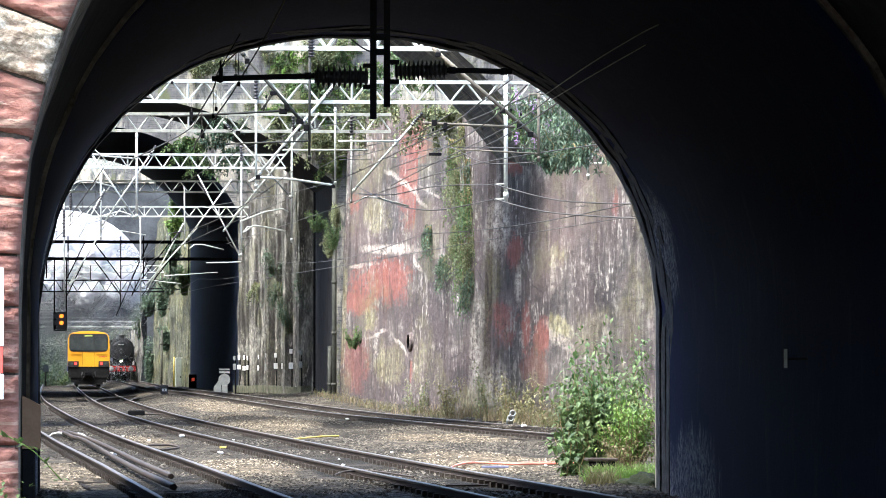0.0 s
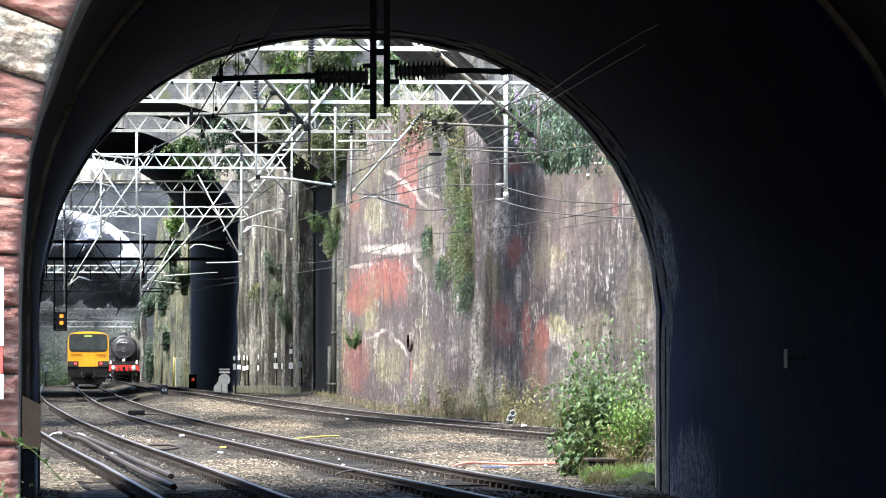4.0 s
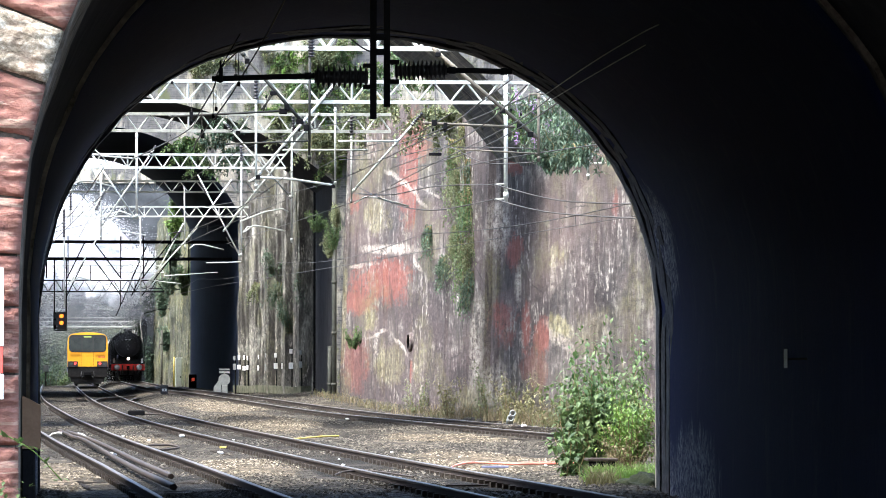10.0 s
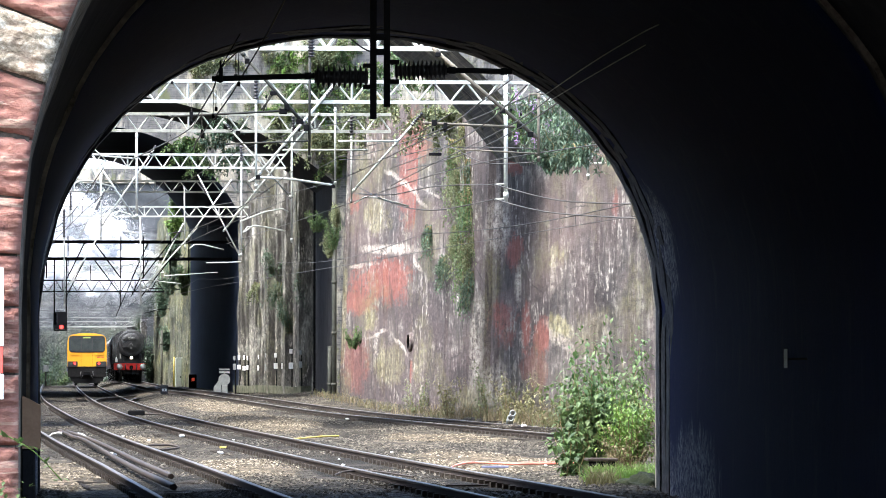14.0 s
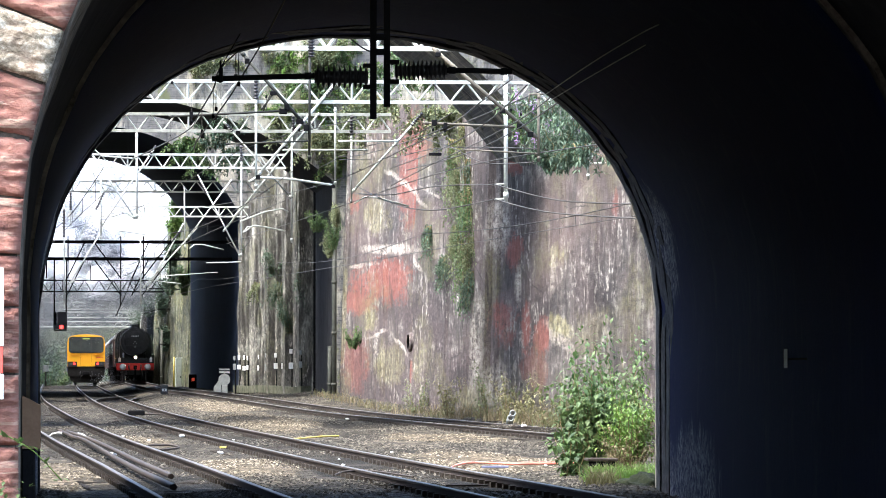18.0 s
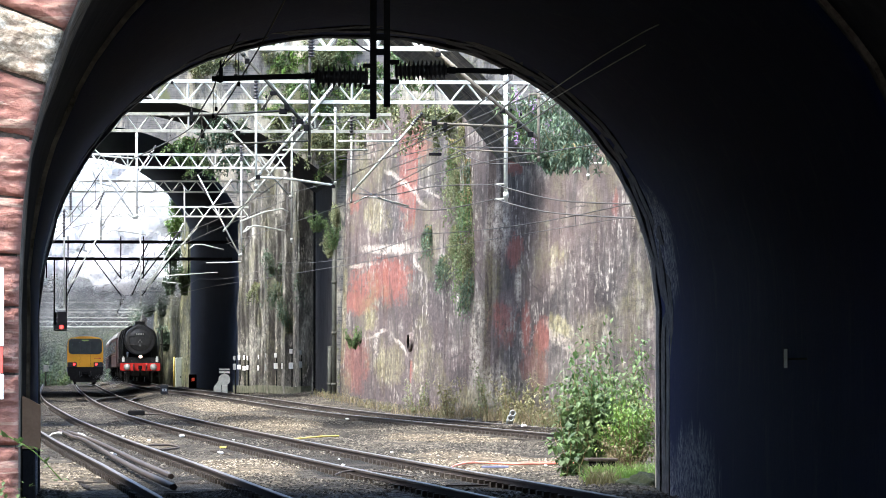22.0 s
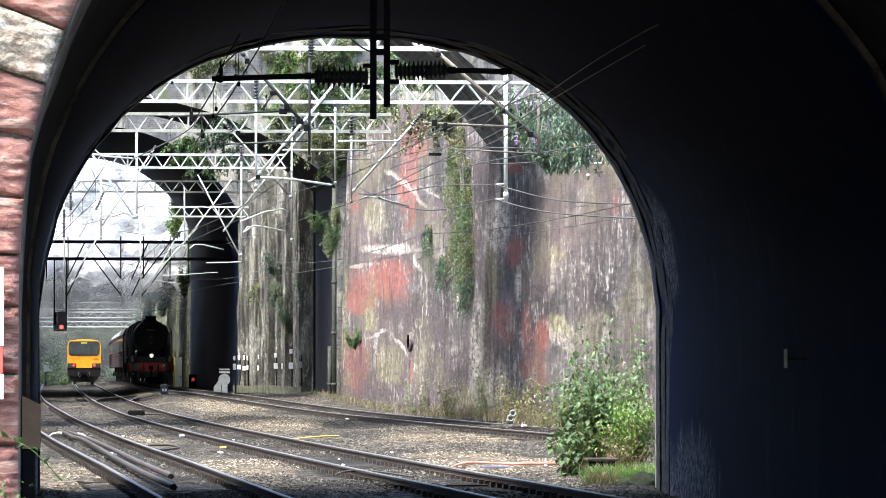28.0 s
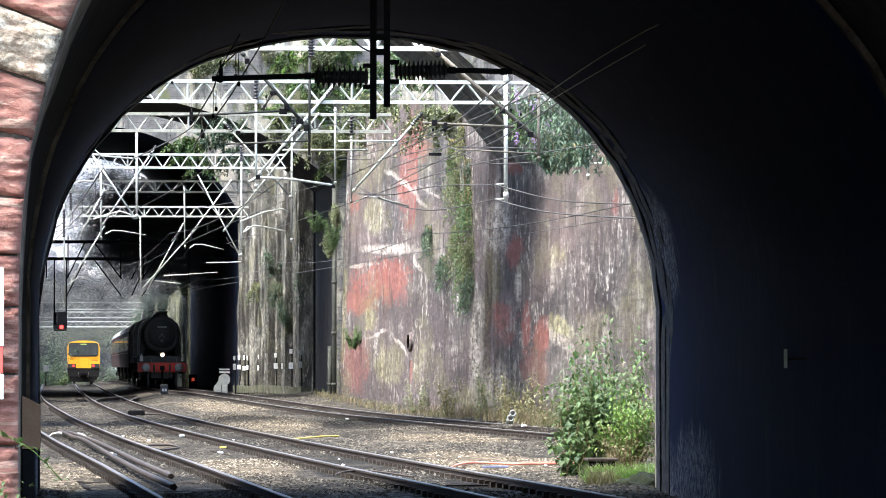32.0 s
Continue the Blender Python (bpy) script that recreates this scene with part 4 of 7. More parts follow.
def driver_wheel(root, y, r):
    for s in (-1, 1):
        bm = bmesh.new()
        lathe(bm, [(r - 0.09, -0.07), (r, -0.06), (r, 0.06), (r - 0.09, 0.07)], Matrix.Translation((s * 0.75, y, r)) @ Matrix.Rotation(math.pi / 2, 4, "Y"), 28, caps=False)
        tube(bm, (s * 0.68, y, r), (s * 0.82, y, r), 0.16, n=12)
        for k in range(16):
            a = 2 * math.pi * k / 16
            tube(bm, (s * 0.75, y, r), (s * 0.75, y + math.cos(a) * (r - 0.06), r + math.sin(a) * (r - 0.06)), 0.025, n=4, caps=False)
        part("driving_wheel", bm, LOCOBLACK, root)


def steam_loco():
    """A 4-6-0 express engine with smoke deflectors; buffer beam at y = 0, chimney behind it."""
    root = thing("steam_locomotive", "black express steam locomotive with a red buffer beam and bright lamp", "locomotive")
    beam = bmesh.new()
    box(beam, -1.31, 0.45, 0.82, 1.31, 0.56, 1.33, bevel=0.015)
    beam = part("buffer_beam", beam, RED, root, "bright red buffer beam")
    for s in (-1, 1):
        bm = bmesh.new()
        M = Matrix.Translation((s * 0.87, 0.45, 1.06)) @ Matrix.Rotation(math.pi / 2, 4, "X")
        lathe(bm, [(0.17, 0.0), (0.17, 0.1), (0.12, 0.12), (0.11, 0.3), (0.08, 0.32), (0.08, 0.42), (0.225, 0.43), (0.23, 0.45), (0.18, 0.475), (0.0, 0.485)], M, 20)
        part("buffer", bm, BUFFER, beam, "round worn steel buffer")
    bm = bmesh.new()
    path_tube(bm, [(0, 0.45, 1.05), (0, 0.3, 1.0), (0, 0.24, 0.85), (0, 0.26, 0.6), (0, 0.32, 0.5)], 0.05, 8)
    box(bm, -0.12, 0.38, 0.92, 0.12, 0.45, 1.16)
    part("screw_coupling", bm, OLDSTEEL, beam)
    for x in (-0.45, 0.42):
        bm = bmesh.new()
        path_tube(bm, [(x, 0.5, 0.85), (x, 0.38, 1.15), (x * 0.95, 0.34, 1.25), (x * 0.9, 0.33, 0.9), (x * 0.9, 0.36, 0.6)], 0.035, 8)
        part("brake_pipe", bm, BLACK, beam)
    # footplate, dropping towards the beam
    bm = bmesh.new()
    prism(bm, [(-1.3, 1.33), (1.3, 1.33), (1.3, 1.37), (-1.3, 1.37)], 0.44, 1.5)
    box(bm, -1.32, 1.5, 1.62, 1.32, 11.6, 1.68)
    box(bm, -1.32, 1.46, 1.33, 1.32, 1.5, 1.68)
    part("footplate", bm, LOCOBLACK, root)
    bm = bmesh.new()
    lathe(bm, [(0.0, 0.0), (0.3, 0.015), (0.62, 0.08), (0.74, 0.14), (0.76, 0.17)], Matrix.Translation((0, 1.03, 2.84)) @ Matrix.Rotation(-math.pi / 2, 4, "X"), 32, caps=False)
    door = part("smokebox_door", bm, SMOKEBOX, root, "domed black smokebox door")
    bm = bmesh.new()
    for z in (2.55, 3.12):
        box(bm, -0.72, 1.0, z - 0.035, 0.35, 1.1, z + 0.035)
    part("hinge_strap", bm, SMOKEBOX, door)
    bm = bmesh.new()
    tube(bm, (0, 0.93, 2.84), (0, 1.06, 2.84), 0.035, n=8)
    tube(bm, (-0.02, 0.95, 2.84), (-0.14, 0.95, 2.66), 0.018, n=6)
    tube(bm, (0.02, 0.98, 2.84), (0.14, 0.98, 2.64), 0.018, n=6)
    part("door_dart", bm, BUFFER, door)
    npz = bmesh.new()
    box(npz, -0.32, 1.0, 3.16, 0.32, 1.05, 3.29, bevel=0.01)
    np_ = part("number_plate", npz, BLACK, door)
    bm = bmesh.new()
    for i in range(5):
        box(bm, -0.25 + i * 0.107, 0.992, 3.185, -0.18 + i * 0.107, 1.0, 3.265)
    part("plate_figures", bm, WHITE, np_)
    bm = bmesh.new()
    tube(bm, (0, 1.0, 2.5), (0, 1.04, 2.5), 0.09, n=14)
    part("shed_plate", bm, GREYBOX, door)
    bm = bmesh.new()
    lathe(bm, [(0.76, 0.0), (0.95, 0.0), (0.98, 0.03), (0.98, 2.3)], Matrix.Translation((0, 1.18, 2.84)) @ Matrix.Rotation(-math.pi / 2, 4, "X"), 36, caps=False)
    part("smokebox", bm, SMOKEBOX, root)
    bm = bmesh.new()
    for k in range(36):
        a = 2 * math.pi * k / 36
        bmesh.ops.create_icosphere(bm, subdivisions=1, radius=0.02, matrix=Matrix.Translation((math.cos(a) * 0.9, 1.17, 2.84 + math.sin(a) * 0.9)))
    part("rivets", bm, SMOKEBOX, root, kind="stuff")
    bm = bmesh.new()
    lathe(bm, [(0.93, 0.0), (0.96, 0.02), (0.98, 5.2), (0.98, 7.0)], Matrix.Translation((0, 3.45, 2.84)) @ Matrix.Rotation(-math.pi / 2, 4, "X"), 32, caps=False)
    part("boiler", bm, LOCOBLACK, root)
    bm = bmesh.new()
    lathe(bm, [(0.42, -0.12), (0.34, 0.0), (0.31, 0.12), (0.31, 0.22), (0.37, 0.24), (0.37, 0.28), (0.27, 0.28), (0.27, 0.05)], Matrix.Translation((0, 1.95, 3.78)), 24, caps=False)
    part("chimney", bm, SMOKEBOX, root)
    bm = bmesh.new()
    lathe(bm, [(0.45, -0.1), (0.38, 0.08), (0.3, 0.18), (0.12, 0.22), (0.0, 0.225)], Matrix.Translation((0, 5.6, 3.78)), 20, caps=False)
    part("dome", bm, LOCOBLACK, root)
    bm = bmesh.new()
    prism(bm, [(-1.02, 1.7), (1.02, 1.7), (1.04, 2.9), (0.9, 3.5), (0.5, 3.82), (-0.5, 3.82), (-0.9, 3.5), (-1.04, 2.9)], 8.0, 10.6)
    part("firebox", bm, LOCOBLACK, root)
    cab = bmesh.new()
    prism(cab, [(-1.3, 1.3), (1.3, 1.3), (1.3, 3.0), (1.12, 3.5), (0.6, 3.82), (-0.6, 3.82), (-1.12, 3.5), (-1.3, 3.0)], 10.5, 12.4)
    cab = part("cab", cab, LOCOBLACK, root)
    for s in (-1, 1):
        plate("cab_window", rounded(s * 1.15 - 0.13, 2.45, s * 1.15 + 0.13, 2.95, 0.05, 3), 10.47, 10.5, GLASS, cab)
        # smoke deflector with a slight inward lean at the top
        bm = bmesh.new()
        prism(bm, [(s * 1.22, 1.68), (s * 1.245, 1.68), (s * 1.245, 2.75), (s * 1.17, 3.35), (s * 1.15, 3.35), (s * 1.22, 2.75)], 1.35, 3.6)
        dfl = part("smoke_deflector", bm, LOCOBLACK, root, "tall black smoke deflector plate")
        bm = bmesh.new()
        tube(bm, (s * 1.26, 1.5, 2.3), (s * 1.26, 3.4, 2.3), 0.018, n=6)
        part("handrail", bm, BUFFER, dfl)
        bm = bmesh.new()
        M = Matrix.Translation((s * 1.05, 1.0, 1.03)) @ Matrix.Rotation(-math.pi / 2, 4, "X")
        lathe(bm, [(0.0, 0.0), (0.25, 0.0), (0.27, 0.03), (0.27, 0.15), (0.31, 0.18), (0.31, 1.2), (0.0, 1.2)], M, 20, caps=False)
        box(bm, s * 1.02 - 0.24, 1.2, 1.2, s * 1.02 + 0.24, 2.2, 1.62)
        part("cylinder", bm, LOCOBLACK, root)
        bm = bmesh.new()
        box(bm, s * 1.2 - 0.16, 0.6, 0.45, s * 1.2 + 0.12, 0.85, 0.5)
        tube(bm, (s * 1.2, 0.75, 0.48), (s * 1.2, 0.75, 1.33), 0.03, n=6)
        part("front_step", bm, LOCOBLACK, root)
        bm = bmesh.new()
        box(bm, s * 0.75 - 0.04, 0.75, 0.12, s * 0.75 + 0.04, 0.82, 0.9)
        part("guard_iron", bm, LOCOBLACK, root)
        # unlit white lamp on its bracket over the beam
        bm = bmesh.new()
        box(bm, s * 1.1 - 0.09, 0.5, 1.4, s * 1.1 + 0.09, 0.68, 1.68, bevel=0.02)
        tube(bm, (s * 1.1, 0.59, 1.68), (s * 1.1, 0.59, 1.78), 0.06, 0.03, n=10)
        part("white_lamp", bm, WHITE, root, "small unlit white head lamp")
        bm = bmesh.new()
        box(bm, s * 0.9 - 0.06, 4.0, 0.65, s * 0.9 + 0.06, 9.3, 0.78)
        part("coupling_rod", bm, BUFFER, root)
    bm = bmesh.new()
    tube(bm, (0.02, 0.36, 1.74), (0.02, 0.46, 1.74), 0.15, n=16)
    lamp = part("headlamp_case", bm, LOCOBLACK, root)
    bm = bmesh.new()
    tube(bm, (0.02, 0.33, 1.74), (0.02, 0.358, 1.74), 0.075, n=18)
    part("headlamp_lens", bm, LAMP, lamp, "dazzling lit headlamp")
    bm = bmesh.new()
    box(bm, -0.55, 0.9, 0.5, 0.55, 10.0, 1.5)
    part("frames", bm, LOCOBLACK, root)
    for y in (1.55, 3.45):
        driver_wheel(root, y, 0.5)
    for y in (5.0, 7.2, 9.5):
        driver_wheel(root, y, 1.03)
    # tender
    bm = bmesh.new()
    prism(bm, [(-1.3, 1.3), (1.3, 1.3), (1.3, 2.9), (1.05, 3.4), (0.98, 3.4), (0.9, 3.1), (-0.9, 3.1), (-0.98, 3.4), (-1.05, 3.4), (-1.3, 2.9)], 12.7, 19.6)
    box(bm, -1.1, 12.9, 0.8, 1.1, 19.5, 1.3)
    part("tender", bm, MAROON, root)
    for y in (13.8, 16.0, 18.3):
        driver_wheel(root, y, 0.62)
    return root


loco = steam_loco()


def coach():
    root = thing("passenger_coach", "maroon railway coach with a grey roof and a row of windows", "coach", group="coaches behind the locomotive")
    plate("body_shell", [(-1.36, 1.05), (1.36, 1.05), (1.38, 2.0), (1.36, 3.1), (-1.36, 3.1), (-1.38, 2.0)], 0.2, 19.8, MAROON, root)
    plate("roof", [(-1.37, 3.104), (1.37, 3.104), (1.2, 3.45), (0.7, 3.72), (0, 3.82), (-0.7, 3.72), (-1.2, 3.45)], 0.15, 19.85, ROOFGREY, root)
    for s in (-1, 1):
        for k in range(8):
            bm = bmesh.new()
            y = 1.1 + k * 2.3
            box(bm, s * 1.37 - 0.02, y, 2.05, s * 1.37 + 0.02, y + 1.5, 2.85)
            win = part("window", bm, GLASS, root)
            bm = bmesh.new()
            box(bm, s * 1.375 - 0.02, y - 0.06, 1.98, s * 1.375 + 0.02, y + 1.56, 2.045)
            part("window_sill", bm, CREAM, win)
        plate("waist_line", [(s * 1.376, 1.86), (s * 1.39, 1.86), (s * 1.39, 1.91), (s * 1.376, 1.91)], 0.3, 19.7, CREAM, root)
    bogie(root, 2.8, 0.46)
    bogie(root, 17.2, 0.46)
    bm = bmesh.new()
    box(bm, -1.0, 6.5, 0.5, 1.0, 13, 1.05)
    part("underframe", bm, DMUGREY, root)
    return root


coaches = [coach()]
for _ in range(4):
    coaches.append(copy_thing(coaches[0], Matrix()))


def rail_pose(tr, y, length=17.0):
    """The pose of a vehicle whose near end stands at y on a track."""
    xa, xb = lerp_table(tr, y), lerp_table(tr, y + length)
    za, zb = grade(y) + lift(tr, y), grade(y + length) + lift(tr, y + length)
    return Matrix.Translation((xa, y, za)) @ Matrix.Rotation(-math.atan2(xb - xa, length), 4, "Z") @ Matrix.Rotation(math.atan2(zb - za, length), 4, "X")


# time and place of the two trains along their tracks
DMU_WAY = [(0.0, 341), (9.0, 352), (13.0, 361), (19.0, 382), (23.0, 402), (28.0, 425), (32.0, 441)]
LOCO_WAY = [(0.0, 453), (6.0, 420), (9.0, 404), (13.0, 384), (19.0, 351), (23.0, 327), (28.0, 294), (32.0, 270)]
# ---- overhead line equipment ----
def truss(y, x0, x1, z0, z1, bays, label, material=None, chord=0.04, brace=0.025, ends=False, west=False):
    root = thing("overhead_line_gantry", label, "gantry", group="overhead line gantries")
    material = material or STEEL
    for z in (z0, z1):
        bm = bmesh.new()
        box(bm, x0, y - chord, z - chord, x1, y + chord, z + chord)
        part("chord", bm, material, root)
    w = (x1 - x0) / bays
    for i in range(bays):
        for xa, za, xb, zb in ((x0 + i * w, z0, x0 + (i + 0.5) * w, z1), (x0 + (i + 0.5) * w, z1, x0 + (i + 1) * w, z0)):
            bm = bmesh.new()
            tube(bm, (xa, y, za), (xb, y, zb), brace, n=4)
            part("brace", bm, material, root)
        if i % 5 == 2:
            bm = bmesh.new()
            tube(bm, (x0 + i * w, y, z0), (x0 + i * w, y, z1), brace * 1.2, n=4)
            part("post", bm, material, root)
    if ends or west:
        for x in ((x0, x1) if ends else (x0,)):
            bm = bmesh.new()
            box(bm, x - 0.13, y - 0.13, grade(y) - 0.3, x + 0.13, y + 0.13, z1 + 0.1, bevel=0.02)
            part("mast", bm, material, root)
    return root


def sheds(bm, a, b, r, n):
    """A ribbed insulator from a to b, turned in one piece."""
    a, b = Vector(a), Vector(b)
    d = b - a
    step = d.length / n
    prof = []
    for i in range(n):
        z = i * step
        prof += [(r * 0.5, z), (r * 0.5, z + step * 0.4), (r, z + step * 0.55), (r * 0.95, z + step * 0.65)]
    prof.append((r * 0.5, d.length))
    lathe(bm, prof, Matrix.Translation(a) @ d.to_track_quat("Z", "Y").to_matrix().to_4x4(), 12)


def rod(root, name, a, b, r, material, label=""):
    bm = bmesh.new()
    tube(bm, a, b, r, n=8)
    # clamps at the ends
    d = (Vector(b) - Vector(a)).normalized()
    for p in (Vector(a) + d * r * 3, Vector(b) - d * r * 3):
        tube(bm, p - d * r * 1.2, p + d * r * 1.2, r * 1.3, n=8)
    return part(name, bm, material, root, label)


# in the tunnel: two black drop posts with insulated arms
root = thing("tunnel_insulator_arm", "black drop posts with ribbed insulators under the tunnel roof", "overhead line")
bm = bmesh.new()
box(bm, 2.53, 40.97, 3.80, 2.58, 41.03, 8.0)
part("drop_post", bm, OLDSTEEL, root)
bm = bmesh.new()
box(bm, 2.64, 40.97, 3.90, 2.69, 41.03, 8.0)
part("drop_post", bm, OLDSTEEL, root)
bm = bmesh.new()
sheds(bm, (2.08, 41, 4.14), (2.51, 41, 4.14), 0.10, 10)
part("insulator", bm, INSUL, root, "dark ribbed porcelain insulator")
bm = bmesh.new()
sheds(bm, (3.15, 41, 4.20), (2.73, 41, 4.19), 0.085, 12)
part("insulator", bm, INSUL, root, "dark ribbed porcelain insulator")
rod(root, "arm", (1.25, 41, 4.12), (2.09, 41, 4.15), 0.022, OLDSTEEL)
rod(root, "arm", (3.13, 41, 4.20), (3.68, 41, 4.19), 0.022, OLDSTEEL)
for x, y0, y1 in ((653, 112, 118), (653, 150, 156), (694, 105, 112), (694, 140, 147)):
    bm = bmesh.new()
    xx = (x - 99) * 41 / 9000
    box(bm, xx - 0.05, 40.93, EYE_Z + (671 - y1) * 41 / 9000, xx + 0.05, 41.07, EYE_Z + (671 - y0) * 41 / 9000)
    part("clamp", bm, OLDSTEEL, root)
rod(root, "hanger", (1.32, 41, 4.12), (1.32, 41, 4.27), 0.007, OLDSTEEL)
rod(root, "stay", (1.32, 41, 4.21), (1.48, 41, 4.49), 0.005, OLDSTEEL)
for k in range(2):
    bm = bmesh.new()
    z = EYE_Z + (671 - (70 + 26 * k)) * 41 / 9000
    box(bm, 2.58, 40.98, z, 2.64, 41.02, z + 0.05)
    part("link", bm, OLDSTEEL, root)

# gantries, near to far
truss(97, 1.62, 9.57, 8.02, 8.58, 9, "heavy galvanised lattice beam close to the tunnel mouth", chord=0.045, brace=0.035)
truss(120, 1.54, 13.18, 8.25, 8.73, 15, "galvanised lattice gantry beam across the cutting")
truss(153, -5.2, 10.07, 9.16, 9.67, 20, "galvanised lattice gantry beam with drop tubes", chord=0.045, west=True)
truss(190, -5.2, 8.55, 9.59, 10.08, 21, "galvanised lattice gantry beam in front of the bridge", chord=0.04, west=True)
truss(236, -0.76, 9.91, 10.37, 10.87, 14, "galvanised lattice gantry beam before the dark arch", chord=0.04)
truss(249, -0.80, 9.40, 9.65, 10.12, 14, "galvanised lattice gantry beam before the dark arch", chord=0.04)
truss(337, -1.46, 7.12, 7.47, 8.22, 9, "dull lattice gantry beam in the smoke", OLDSTEEL, chord=0.045)
truss(356, -1.54, 7.52, 9.15, 9.62, 11, "pale lattice gantry beam in the smoke", chord=0.035)
truss(430, -1.86, 7.17, 7.58, 8.16, 10, "distant pale lattice gantry beam", chord=0.05)
truss(460, -1.99, 7.67, 7.23, 7.74, 10, "distant pale lattice gantry beam", chord=0.05)
truss(500, -2.17, 7.79, 6.82, 7.32, 9, "distant pale lattice gantry beam on masts", chord=0.06, ends=True)

# two plain black beams under the bridge
for py in (429, 459):
    root = thing("bridge_cross_beam", "black steel cross beam carrying wires under the bridge", "beam", group="cross beams under the bridge")
    bm = bmesh.new()
    z = EYE_Z + (671 - py) * 262 / 9000
    box(bm, -4.9, 261.9, z - 0.08, 9.4, 262.1, z + 0.08)
    part("beam", bm, OLDSTEEL, root)
    for px_ in (82, 120, 213, 253, 300, 333):
        bm = bmesh.new()
        x = (px_ - 99) * 262 / 9000
        tube(bm, (x, 262, z - 1.0), (x, 262, z + 0.3), 0.03, n=6)
        part("hanger", bm, OLDSTEEL, root)
    for xa, xb in ((150, 118), (165, 214), (300, 250), (262, 232)):
        bm = bmesh.new()
        tube(bm, ((xa - 99) * 262 / 9000, 261.8, z), ((xb - 99) * 262 / 9000, 261.8, z - 1.9), 0.035, n=6)
        part("stay", bm, OLDSTEEL, root)


def drop_tube(y, label, uprights, stays, arms, strings, mat, group="registration arms"):
    """A drop tube with its stays, curved registration arms and insulators, in one place along the line."""
    root = thing("registration_assembly", label, "overhead line", group=group)
    for a, b, r in uprights:
        rod(root, "drop_tube", a, b, r * 0.88, mat)
    for a, b, r in stays:
        rod(root, "stay_tube", a, b, r * 0.8, mat)
    for pts, r in arms:
        bm = bmesh.new()
        path_tube(bm, pts, r * 0.72, 6)
        part("registration_arm", bm, mat, root)
    for a, b, r, k in strings:
        bm = bmesh.new()
        sheds(bm, a, b, r, k)
        part("insulator", bm, INSULG, root, "ribbed grey insulator")
    return root


GREENSTEEL = mottled("brown_green_weathered_tube", (0.007, 0.0075, 0.005), (0.028, 0.028, 0.019), 5, 0.7)
L = "ochre weathered cantilever tube with its upright and stay"
drop_tube(95, L, [((4.73, 95, 8.16), (4.72, 95, 5.78), 0.028)],
          [((3.42, 95, 7.84), (4.70, 95, 6.38), 0.038), ((2.09, 95, 6.60), (4.35, 95, 6.72), 0.026), ((3.16, 95, 6.09), (4.70, 95, 6.15), 0.02), ((3.82, 95, 6.73), (4.06, 95, 7.05), 0.02)],
          [([(3.86, 95, 6.71), (3.99, 95, 7.02), (4.11, 95, 7.06)], 0.02)], [((4.76, 95, 8.10), (4.76, 95, 7.72), 0.075, 7)], GREENSTEEL)
drop_tube(95, L, [((9.03, 95, 7.07), (9.03, 95, 5.77), 0.03)],
          [((7.03, 95, 7.91), (9.00, 95, 6.22), 0.045), ((6.85, 95, 6.50), (8.59, 95, 6.43), 0.03), ((7.61, 95, 6.00), (9.02, 95, 5.93), 0.018)],
          [([(8.84, 95, 6.89), (8.86, 95, 7.04), (9.13, 95, 7.05)], 0.03)], [], OCHRE)
L = "white galvanised drop tube with stays and a curved registration arm"
drop_tube(119.93, L, [((10.62, 119.93, 8.94), (10.62, 119.93, 5.90), 0.058)], [],
          [([(10.35, 119.93, 6.30), (10.66, 119.93, 6.33)], 0.03), ([(10.35, 119.93, 5.95), (10.66, 119.93, 5.97)], 0.03)], [], STEEL)
drop_tube(119.93, L, [((12.58, 119.93, 8.28), (12.58, 119.93, 6.43), 0.035)], [((12.58, 119.93, 6.81), (12.81, 119.93, 7.18), 0.03)],
          [([(12.61, 119.93, 6.81), (13.00, 119.93, 6.82)], 0.035)], [], STEEL)
drop_tube(119.93, L, [((4.70, 119.93, 8.30), (4.70, 119.93, 6.18), 0.033)],
          [((6.56, 119.93, 8.66), (4.73, 119.93, 6.49), 0.04), ((6.64, 119.93, 7.32), (8.07, 119.93, 7.33), 0.03)],
          [([(4.53, 119.93, 6.35), (4.73, 119.93, 6.47), (5.60, 119.93, 6.41), (6.50, 119.93, 6.28)], 0.045)],
          [((4.70, 119.93, 8.78), (4.70, 119.93, 8.30), 0.07, 6), ((6.53, 119.93, 8.59), (6.36, 119.93, 8.39), 0.06, 4)], STEEL)
drop_tube(152.93, L, [((8.38, 152.93, 9.89), (8.38, 152.93, 7.50), 0.04), ((8.87, 152.93, 9.04), (8.87, 152.93, 6.99), 0.03)],
          [((10.80, 152.93, 9.47), (8.87, 152.93, 7.30), 0.045), ((6.79, 152.93, 8.59), (9.35, 152.93, 8.60), 0.035)],
          [([(8.94, 152.93, 6.98), (9.27, 152.93, 7.18), (9.61, 152.93, 7.17), (10.60, 152.93, 6.91)], 0.04)],
          [((8.87, 152.93, 9.64), (8.87, 152.93, 9.04), 0.07, 6), ((11.02, 152.93, 9.73), (10.68, 152.93, 9.34), 0.07, 6)], STEEL)
